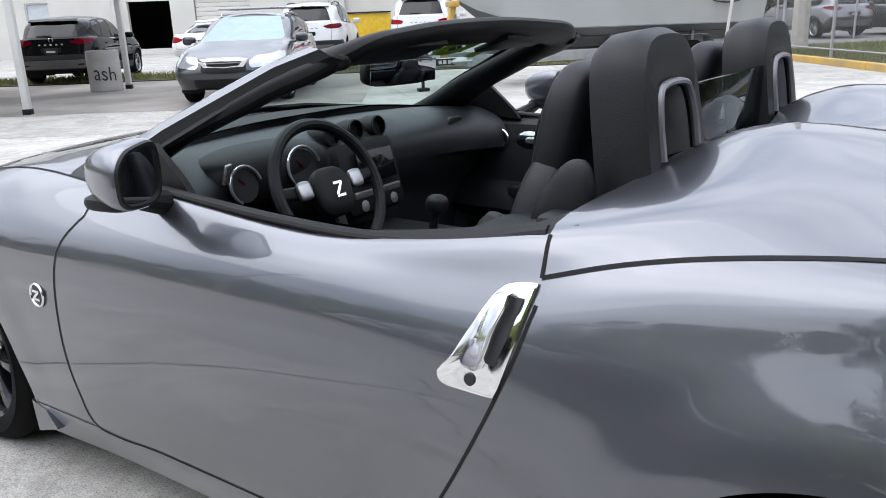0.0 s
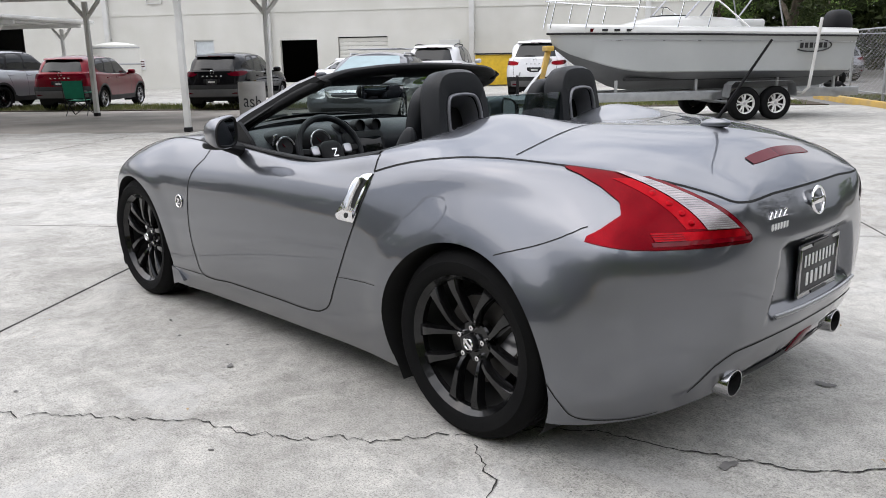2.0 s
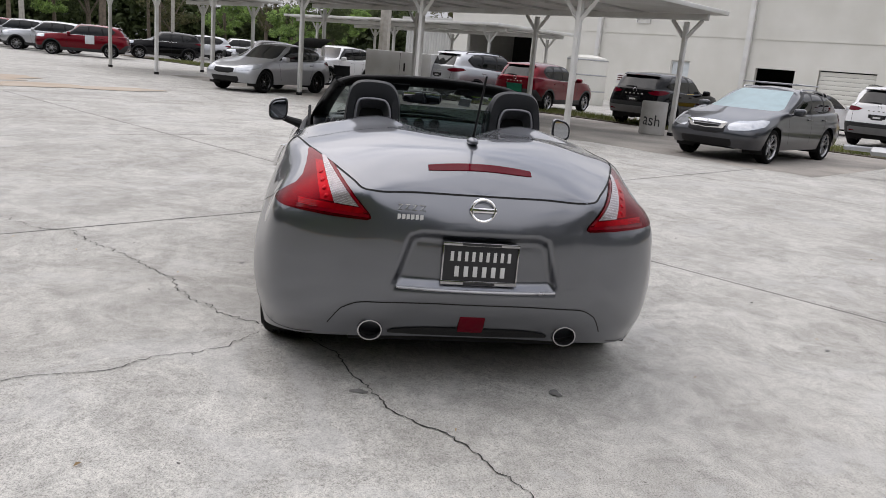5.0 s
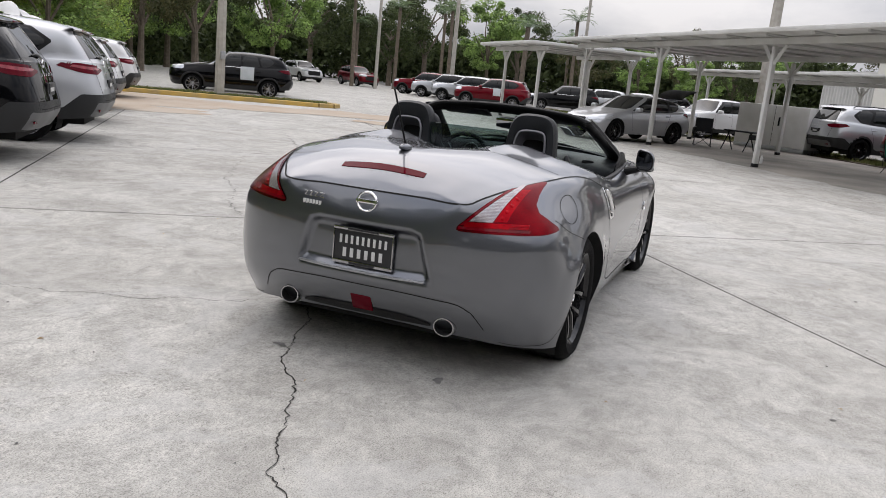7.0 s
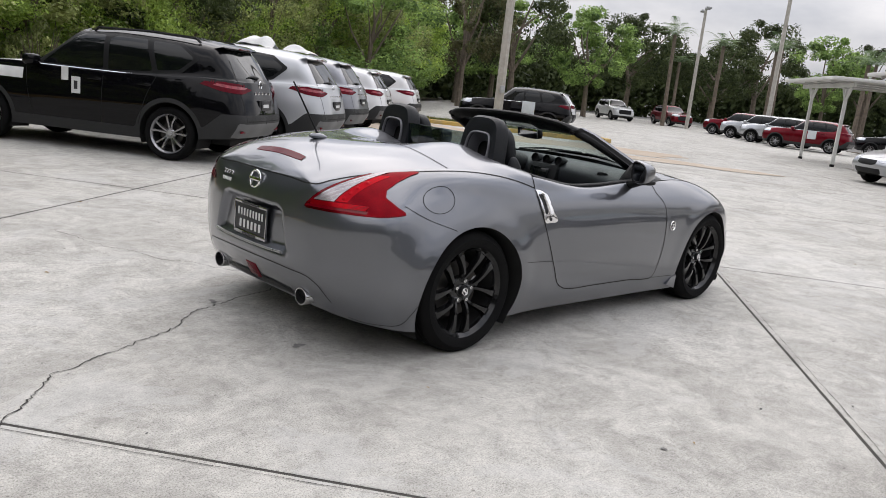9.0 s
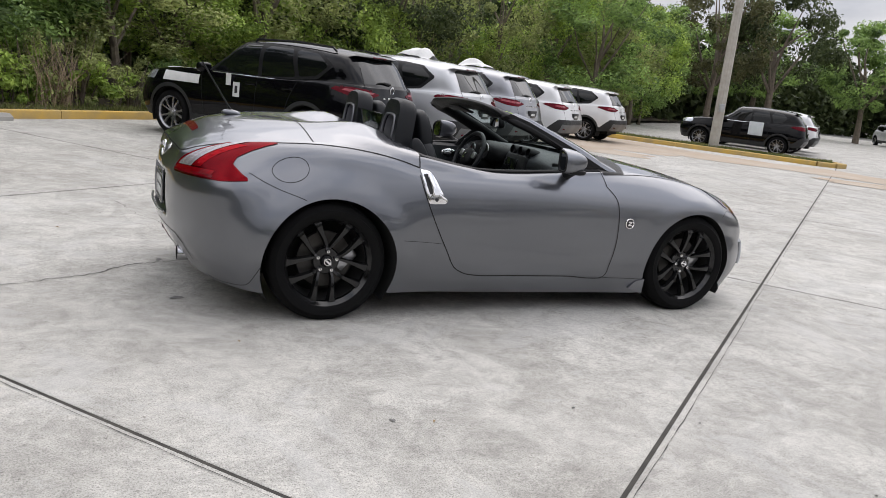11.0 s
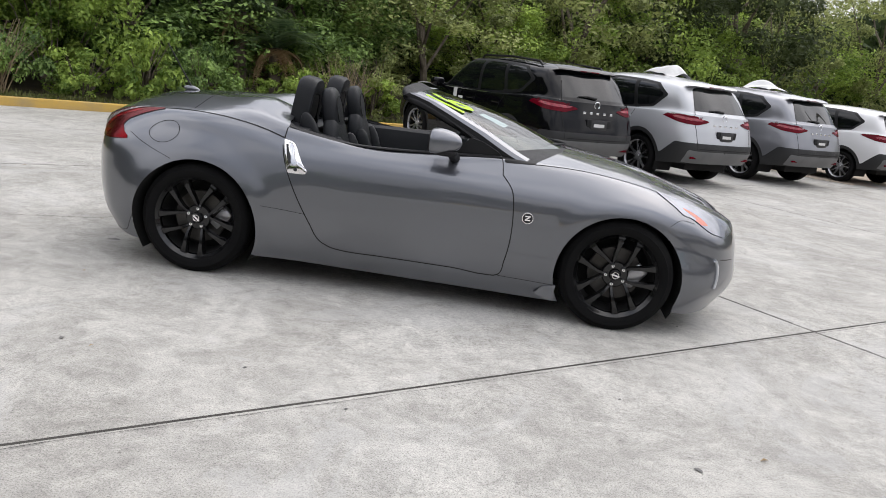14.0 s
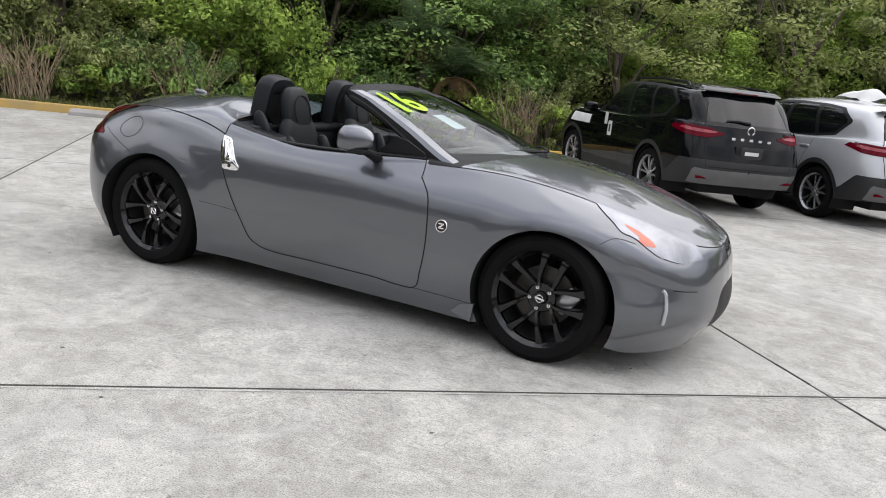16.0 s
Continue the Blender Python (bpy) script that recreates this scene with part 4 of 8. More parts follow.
# the swell over each wheel
for ax, rad in ((1.285, .375), (-1.27, .385)):
    q = np.hypot(skin.p[:, 0] - ax, skin.p[:, 2] - .31)
    lip = np.clip((rad + .15 - q) / .12, 0, 1)
    lip = lip * lip * (3 - 2 * lip) * (skin.p[:, 1] > .6) * (skin.row < 3.6) * np.clip((skin.p[:, 2] - .25) / .12, 0, 1)
    skin.p[:, 1] += .007 * lip
# the two fairings that run back from the roll hoops
back = np.clip((skin.p[:, 0] + 1.34) / .46, 0, 1)
skin.p[:, 2] += .036 * back * back * (3 - 2 * back) * np.exp(-((skin.p[:, 1] - .385) / .17) ** 2) * (skin.row > 4.5) * np.clip((-.72 - skin.p[:, 0]) / .16, 0, 1)
skin.renormal()

ARCH_F, ARCH_R = (1.285, .31, .375), (-1.27, .31, .386)
skin.cut("wheel_hole", lambda x, y, z: np.hypot(x - ARCH_F[0], z - ARCH_F[1]) - ARCH_F[2] + 9 * (y < .55), (0, 3.9))
skin.cut("wheel_hole", lambda x, y, z: np.hypot(x - ARCH_R[0], z - ARCH_R[1]) - ARCH_R[2] + 9 * (y < .55), (0, 3.9))
f_cabin = inside(smooth_loop([(.60, 0), (.60, .35), (.56, .60), (.42, .745), (.10, .768), (-.35, .775), (-.68, .772), (-.755, .755), (-.782, .64), (-.818, .40), (-.840, .25), (-.82, 0), (-.840, -.25), (-.818, -.40), (-.782, -.64), (-.755, -.755), (-.68, -.772), (-.35, -.775), (.10, -.768), (.42, -.745), (.56, -.6), (.60, -.35)], 6))
skin.cut("cabin_hole", lambda x, y, z: f_cabin(x, y), (5.0, 7))
f_tail = inside([(-1.53, .959), (-1.70, .953), (-1.86, .932), (-2.2, .885), (-2.2, .745), (-2.0, .742), (-1.86, .748), (-1.715, .763), (-1.765, .795), (-1.80, .835), (-1.775, .868), (-1.70, .905), (-1.62, .935)])
lamp_in = lambda y, z: y - .44 - .93 * (z - .755)  # noqa: E731
skin.cut("tail_lamp", lambda x, y, z: np.maximum.reduce([f_tail(x, z), .447 - y, -lamp_in(y, z)]), (0, 4))
f_head = inside([(1.43, .845), (1.58, .822), (1.70, .79), (1.82, .74), (1.94, .675), (1.985, .615), (1.90, .602), (1.80, .632), (1.715, .682), (1.66, .715), (1.62, .72), (1.56, .765)])
f_amber = inside([(1.59, .768), (1.68, .735), (1.745, .700), (1.785, .668), (1.72, .676), (1.665, .694), (1.705, .703), (1.655, .730)])
skin.cut("head_amber", lambda x, y, z: np.maximum(f_amber(x, z), .40 - y), (2.5, 4.0))
skin.cut("head_lamp", lambda x, y, z: np.maximum(f_head(x, z), .40 - y), (2.5, 4.0))
f_grille = inside(smooth_loop([(0, .235), (.28, .235), (.39, .255), (.36, .36), (.27, .445), (0, .465), (-.27, .445), (-.36, .36), (-.39, .255), (-.28, .235)], 4))
skin.cut("grille", lambda x, y, z: np.maximum(f_grille(y, z), 1.9 - x), (0, 4))
DOOR = [(-.768, .882), (-.755, .80), (-.717, .69), (-.650, .55), (-.565, .40), (-.51, .31), (-.45, .27), (-.36, .248), (-.1, .243), (.3, .238), (.585, .235), (.615, .34), (.632, .47), (.63, .62), (.61, .76), (.565, .86), (.54, .905)]
f_door = inside(DOOR + [(.54, 1.0), (-.755, 1.0), (-.761, .945)])
skin.cut("door", lambda x, y, z: f_door(x, z) + 9 * (y < .6), (0, 5.0))
skin.cut("door_cap", lambda x, y, z: np.maximum(np.maximum(x - .52, -.760 - x), .70 - y), (5.0, 6))
skin.cut("hood", lambda x, y, z: np.maximum(.93 - .36 * y * y - x, .60 - z), (4.0, 7))
skin.cut("cowl", lambda x, y, z: np.maximum(.45 - x, x - 1.2), (4.0, 7))
skin.cut("tonneau", lambda x, y, z: np.maximum(-1.378 - x, x + .3), (4.0, 7))
skin.cut("boot_lid", lambda x, y, z: x + 1.0, (4.0, 7))
skin.cut("rear_bumper", lambda x, y, z: np.maximum(x + 1.30, z - (.772 - .33 * (x + 1.73))), (0, 4))
skin.cut("front_bumper", lambda x, y, z: 1.40 - x + .5 * np.maximum(0, z - .68), (0, 4))
skin.cut("sill", lambda x, y, z: z - (.225 - .03 * (x > .4) * (x - .4)) + 9 * (np.abs(x) > 1.0), (0, 3))
skin.cut("fender", lambda x, y, z: .5 - x, (0, 4))
skin.cut("boot_lid", lambda x, y, z: x + 1.90, (0, 8))
skin.cut("quarter", lambda x, y, z: x - 1.0, (0, 4))
skin.cut("front_bumper", lambda x, y, z: 1.8 - x, (0, 8))
skin.cut("cowl", lambda x, y, z: x - 5, (0, 8))

skin.part("rear_bumper", "rear_bumper", M_GREY, CAR)
skin.part("front_bumper", "front_bumper", M_GREY, CAR)
skin.part("hood", "hood", M_GREY, CAR)
skin.part("cowl", "cowl", M_PLASTIC, CAR)
skin.part("tonneau_cover", "tonneau", M_GREY, CAR, label="body-coloured double-hump cover over the folded roof")
skin.part("boot_lid", "boot_lid", M_GREY, CAR)
skin.part("grille", "grille", M_PLASTIC, CAR)
car_doors, tail_lamps = {}, {}
for s in (1, -1):
    skin.part("fender", "fender", M_GREY, CAR, s)
    skin.part("quarter_panel", "quarter", M_GREY, CAR, s)
    skin.part("sill_skirt", "sill", M_GREY, CAR, s)
    car_doors[s] = skin.part("door", "door", M_GREY, CAR, s)
    skin.part("door_cap", "door_cap", M_PLASTIC, car_doors[s], s)
    lamp = skin.part("head_lamp", "head_lamp", M_HEADL, CAR, s, "clear headlamp with an amber corner", .004)
    skin.part("amber_lens", "head_amber", M_AMBER, lamp, s, "", .0045)
    lamp = tail_lamps[s] = skin.part("tail_lamp", "tail_lamp", M_LAMP, CAR, s, "boomerang-shaped red tail lamp with a clear inner lens", .004)
bvh = skin.tree()


def side(s, pts):
    return [(x, s * y, z) for x, y, z in pts]


def line3(pts, k=8):
    return [tuple(p) for p in smooth_loop(pts, k, False)]


def behind(y, z, lift=.0):
    """A place on the tail, met from behind."""
    e = bvh.ray_cast(Vector((-3, y, z)), Vector((1, 0, 0)))
    n = e[1] if e[1].x < 0 else -e[1]
    return e[0] + n * lift


for s in (1, -1):
    lens = []
    for t in np.linspace(0, 1, 12):
        z = .792 + .150 * t
        y0 = .44 + .93 * (z - .755) + .020
        lens.append([behind(s * (y0 + u * (.016 + .080 * (1 - t))), z, .0075) for u in np.linspace(0, 1, 8)])
    cl = part("clear_lens", Shape().grid(lens), M_TAILCLEAR, tail_lamps[s], "ribbed clear lens")
    for k in range(22):
        z = .796 + .0058 * k
        y0, t = .44 + .93 * (z - .755) + .024, (z - .792) / .150
        wide = (.016 + .080 * (1 - t)) - .006
        part("lens_rib", Shape().tube([behind(s * (y0 + u * wide), z, .0085) for u in np.linspace(0, 1, 4)], .0005, 3, caps=False), M_SATIN, cl)
    low = [[behind(s * y, z, .006) for y in np.linspace(.475 + .25 * (z - .764), .735, 22)] for z in np.linspace(.766, .789, 5)]
    part("brake_lens", Shape().grid(low), M_LAMPB, tail_lamps[s])
    # darker ribbed reflector at the outer end of the foot, and the deep red edge all round
    for k in range(4):
        z = .7665 + .006 * k
        part("lens_rib", Shape().tube([behind(s * y, z, .0072) for y in np.linspace(.66, .735, 8)], .0011, 4, caps=False), M_LAMPS, tail_lamps[s])
    foot = [[behind(s * y, z, .0055) for y in np.linspace(.455, .745, 24)] for z in np.linspace(.7535, .7655, 3)]
    part("lens_edge", Shape().grid(foot), M_LAMPS, tail_lamps[s])
    brow = [[behind(s * (.44 + .93 * (z - .755) + .004 + u * .014), z, .0062) for u in np.linspace(0, 1, 4)] for z in np.linspace(.772, .930, 14)]
    part("lens_edge", Shape().grid(brow), M_LAMPS, tail_lamps[s])
    # glowing red chamber beside the clear lens, with its round reflectors
    cell = []
    for z in np.linspace(.796, .925, 12):
        t = (z - .792) / .150
        y0 = .44 + .93 * (z - .755) + .022 + (.016 + .080 * (1 - t))
        cell.append([behind(s * (y0 + u * .052 * (1 - .45 * t)), z, .0055) for u in np.linspace(0, 1, 6)])
    part("lamp_chamber", Shape().grid(cell), M_LAMPM, tail_lamps[s])
    for z in (.812, .838, .864, .890):
        t = (z - .792) / .150
        y0 = .44 + .93 * (z - .755) + .022 + (.016 + .080 * (1 - t)) + .026 * (1 - .45 * t)
        c = behind(s * y0, z, .0062)
        e = bvh.ray_cast(Vector((-3, s * y0, z)), Vector((1, 0, 0)))
        n = e[1] if e[1].x < 0 else -e[1]
        mr = Matrix.Translation(c) @ n.to_track_quat("Z", "Y").to_matrix().to_4x4()
        part("reflector", Shape().lathe([(0, .0022), (.006, .0020), (.0095, .0008), (.0105, 0)], 14, mr), M_LAMPM, tail_lamps[s])

# seams between the panels
for s in (1, -1):
    part("seam", seam(bvh, side(s, line3([(x, .93, z) for x, z in DOOR])), .0065), M_GAP, CAR)
    part("seam", seam(bvh, side(s, line3([(-.767, .834, .883), (-.88, .815, .915), (-1.0, .80, .94), (-1.15, .782, .958), (-1.3, .762, .968), (-1.45, .732, .966), (-1.53, .71, .959)])), .008), M_GAP, CAR)
    part("seam", seam(bvh, side(s, line3([(.55, .783, .90), (.93, .745, .905), (1.25, .72, .872), (1.52, .685, .815), (1.76, .61, .745), (1.93, .49, .68), (2.025, .28, .655), (2.045, 0, .645)])), .006), M_GAP, CAR)
    part("seam", seam(bvh, side(s, line3([(-1.718, .77, .768), (-1.62, .82, .736), (-1.52, .86, .703), (-1.43, .88, .674)])), .0035), M_GAP, CAR)
    part("seam", seam(bvh, side(s, line3([(1.70, .80, .70), (1.60, .83, .70), (1.53, .86, .66)])), .003), M_GAP, CAR)
    part("seam", seam(bvh, side(s, line3([(-.60, .91, .455), (-.72, .915, .465), (-.86, .92, .475)])), .0025), M_GAP, CAR)
    part("seam", seam(bvh, side(s, line3([(.585, .9, .235), (.75, .89, .232), (.92, .89, .225)])), .003), M_GAP, CAR)
    part("fuel_flap" if s < 0 else "seam", seam(bvh, side(s, [(-1.512 + .098 * math.cos(a), .85, .845 + .082 * math.sin(a)) for a in np.linspace(0, 2 * math.pi, 40)]) if s < 0 else side(s, line3([(-1.53, .71, .959), (-1.6, .70, .955), (-1.7, .66, .945)])), .0035), M_GAP, CAR)
part("seam", seam(bvh, [(-1.378, y, 1.1) for y in np.linspace(-.752, .752, 60)], .006), M_GAP, CAR)
part("seam", seam(bvh, [tuple(p) for p in line3([(-1.53, .71, .959), (-1.82, .60, .927), (-1.96, .52, .885), (-2.022, .472, .862), (-2.035, .25, .864), (-2.04, 0, .864), (-2.035, -.25, .864), (-2.022, -.472, .862), (-1.96, -.52, .885), (-1.82, -.60, .927), (-1.53, -.71, .959)])], .008), M_GAP, CAR)
# the edge of the rear apron over the exhausts
part("apron_edge", seam(bvh, [tuple(p) for p in line3([(-1.97, .60, .27), (-2.0, .585, .30), (-2.05, .55, .355), (-2.08, .48, .392), (-2.1, .40, .400), (-2.15, .2, .405), (-2.15, 0, .406), (-2.15, -.2, .405), (-2.1, -.40, .400), (-2.08, -.48, .392), (-2.05, -.55, .355), (-2.0, -.585, .30), (-1.97, -.60, .27)])], .005), M_GAP, CAR)
part("apron_edge", seam(bvh, [tuple(p) for p in line3([(-1.64, .86, .33), (-1.67, .85, .27), (-1.70, .83, .215), (-1.8, .76, .2), (-1.9, .66, .21)])], .004), M_GAP, CAR)
part("apron_edge", seam(bvh, [tuple(p) for p in line3([(-1.64, -.86, .33), (-1.67, -.85, .27), (-1.70, -.83, .215), (-1.8, -.76, .2), (-1.9, -.66, .21)])], .004), M_GAP, CAR)

for s in (1, -1):
    part("seam", seam(bvh, side(s, line3([(.543, .92, .900), (.538, .85, .912), (.53, .80, .922), (.525, .775, .93)])), .0055), M_GAP, CAR)
    part("seam", seam(bvh, side(s, [(-.767, .836, .884), (-.766, .825, .90), (-.764, .81, .925), (-.762, .796, .944)]), .007), M_GAP, CAR)

# inside of the arches, floor
for s in (1, -1):
    for (ax, az, rad), wide in ((ARCH_F, .36), (ARCH_R, .36)):
        a = np.linspace(-.55, math.pi + .55, 40)
        lip = Shape()
        rows = [[], [], []]
        for q in a:
            e = bvh.ray_cast(Vector((ax + (rad + .004) * math.cos(q), s * 1.6, az + (rad + .004) * math.sin(q))), Vector((0, -s, 0)))
            y = abs(e[0].y) if e[0] is not None else .87
            rows[0].append((ax + (rad + .001) * math.cos(q), s * (y - .001), az + (rad + .001) * math.sin(q)))
            rows[1].append((ax + (rad + .0) * math.cos(q), s * (y - .03), az + (rad + .0) * math.sin(q)))
            rows[2].append((ax + (rad + .02) * math.cos(q), s * .5, az + (rad + .02) * math.sin(q)))
        part("arch_liner", lip.grid(rows), M_LINER, CAR)
part("underbody", Shape().box((0, 0, .25), (3.7, 1.0, .16)).box((0, 0, .21), (1.7, 1.62, .10)).box((-1.78, 0, .33), (.26, 1.0, .16)), M_LINER, CAR, smooth=False)


# wheels
def wheel(parent, m, tyre_r, tyre_w, rim_r, rim_mat, spokes, hub_mat, detail=True):
    """A road wheel whose outer face looks along its own -y... turned by m."""
    w2 = tyre_w / 2
    turn = pose(0, 0, 0, 90)
    rim = Shape()
    barrel = Shape().lathe([(rim_r - .024, -w2 + .01), (rim_r - .020, 0), (rim_r - .010, w2 - .053)], 40)
    prof = [(rim_r - .010, w2 - .055), (rim_r - .008, w2 - .032), (rim_r - .001, w2 - .024), (rim_r + .007, w2 - .014), (rim_r + .012, w2 - .008), (rim_r + .010, w2 - .018), (rim_r + .002, w2 - .04)]
    rim.lathe(prof, 64 if detail else 36)
    body = part("wheel", Shape().add(rim.v, rim.f, turn), rim_mat, parent)
    body.matrix_basis = m
    part("barrel", Shape().add(barrel.v, barrel.f, turn), M_LINER, body)
    for i, q in enumerate(spokes(rim_r, w2)):
        part("spoke" if i else "hub", Shape().add(q.v, q.f, turn), rim_mat, body)
    r = tyre_r
    tp = [(rim_r + .004, w2 - .022), (rim_r + .014, w2 - .006), (rim_r + .035, w2 + .003), ((rim_r + r) / 2 + .01, w2 + .006), (r - .035, w2 - .001), (r - .018, w2 - .010), (r - .006, w2 - .026), (r - .001, w2 - .042)]
    if detail:
        for z in (w2 - .062, 0.03, -.03, -(w2 - .062)):
            tp += [(r, z + .009), (r - .008, z + .006), (r - .008, z - .006), (r, z - .009)]
    tp += [(r - .001, -w2 + .042), (r - .012, -w2 + .016), (r - .035, -w2), (rim_r + .01, -w2 + .01)]
    tyre = Shape().lathe(tp, 72 if detail else 40)
    part("tyre", Shape().add(tyre.v, tyre.f, turn), M_RUBBER, body)
    disc = Shape().lathe([(.07, w2 - .11), (.158, w2 - .11), (.16, w2 - .135), (.07, w2 - .135)], 40)
    part("brake_disc", Shape().add(disc.v, disc.f, turn), M_DISC, body)
    back = Shape().lathe([(.0, -w2 + .03), (rim_r - .02, -w2 + .03)], 32)
    part("wheel_back", Shape().add(back.v, back.f, turn), M_LINER, body)
    cap = Shape().lathe([(0, w2 - .036), (.024, w2 - .037), (.028, w2 - .041), (.030, w2 - .06)], 28)
    part("hub_cap", Shape().add(cap.v, cap.f, turn), M_PLASTIC if detail else hub_mat, body)
    if detail:
        ring = Shape().tube([(.0185 * math.cos(a), .0185 * math.sin(a), w2 - .035) for a in np.linspace(0, 6.283, 24, endpoint=False)], .0035, 6, True).box((0, 0, w2 - .035), (.05, .011, .005), .001)
        part("hub_badge", Shape().add(ring.v, ring.f, turn), M_CHROME, body)
        for i in range(5):
            a = 2 * math.pi * (i + .5) / 5 + math.pi / 2
            nut = Shape().lathe([(.004, w2 - .044), (.0095, w2 - .045), (.0115, w2 - .050), (.0115, w2 - .085)], 8, pose(.057 * math.cos(a), .057 * math.sin(a), 0))
            part("lug_nut", Shape().add(nut.v, nut.f, turn), M_CHROME, body)
    return body


def bar_along(sh, pts, widths, tops, depth):
    """A spoke: a bevelled bar along points in the wheel's plane; tops gives its outer face's height at each."""
    rows = []
    for i, p in enumerate(pts):
        a, b = pts[max(i - 1, 0)], pts[min(i + 1, len(pts) - 1)]
        t = (Vector(b) - Vector(a)).normalized()
        n = Vector((-t.y, t.x))
        w, z = widths[i] / 2, tops[i]
        rows.append([(p[0] + n.x * q * w, p[1] + n.y * q * w, z - dz) for q, dz in ((-1.15, depth), (-1.0, .010), (-.72, 0), (.72, 0), (1.0, .010), (1.15, depth))])
    sh.grid(rows)


def sport_spokes(rim_r, w2):
    out = [Shape().lathe([(.0, w2 - .058), (.03, w2 - .058), (.036, w2 - .066), (.072, w2 - .068), (.078, w2 - .075), (.078, w2 - .1)], 40)]
    for i in range(5):
        c = 2 * math.pi * i / 5 + math.pi / 2
        for s in (-1, 1):
            rs = [.058, .082, .112, .150, .190, rim_r - .016, rim_r - .002]
            off = [.58, .50, .415, .33, .268, .245, .24]
            pts = [(r * math.cos(c + s * o), r * math.sin(c + s * o)) for r, o in zip(rs, off)]
            out.append(Shape())
            bar_along(out[-1], pts, [.016, .018, .021, .026, .034, .046, .058], [w2 - .066, w2 - .048, w2 - .035, w2 - .028, w2 - .023, w2 - .023, w2 - .027], .034)
    return out


wheels = []
for x, s, r, w in ((1.275, 1, .336, .228), (1.275, -1, .336, .228), (-1.275, 1, .338, .245), (-1.275, -1, .338, .245)):
    m = pose(x, s * (.895 - w / 2), r - .006, 0, 14 if x > 0 else 40, 180 if s > 0 else 0)
    wheels.append(wheel(CAR, m, r, w, .237, M_RIM, sport_spokes, M_CHROME))
    cal = Shape().box((.10, -.01, .07), (.09, .07, .15), .02)
    part("brake_caliper", cal, M_SATIN, CAR).matrix_basis = pose(x, s * (.895 - w / 2 - .03), r, 0, 40, 180 if s > 0 else 0)

# ---------------------------------------------------------------- the roadster's fittings
def skin_at(x, z, s=1):
    """A place on the car's flank and its outward normal."""
    e = bvh.ray_cast(Vector((x, s * 1.8, z)), Vector((0, -s, 0)))
    n = e[1] if e[1].y * s > 0 else -e[1]
    return e[0], n


def plate_on_flank(poly, s, lift=0.008, base=0.001, inset=0.006):
    """A thin moulded plate that follows the flank."""
    n = len(poly)
    cx, cz = (sum(p[i] for p in poly) / n for i in (0, 1))
    out = Shape()
    low, high, top = [], [], []
    for x, z in poly:
        p, nr = skin_at(x, z, s)
        low.append(p + nr * base)
        high.append(p + nr * (lift * 0.7))
        d = Vector((cx - x, cz - z))
        d = d / max(d.length, 1e-6) * inset
        p, nr = skin_at(x + d.x, z + d.y, s)
        top.append(p + nr * lift)
    p, nr = skin_at(cx, cz, s)
    v = low + high + top + [p + nr * lift]
    f = []
    for i in range(n):
        j = (i + 1) % n
        f += [(i, j, n + j, n + i), (n + i, n + j, 2 * n + j, 2 * n + i), (2 * n + i, 2 * n + j, 3 * n)]
    return out.add(v, [q if s > 0 else q[::-1] for q in f])


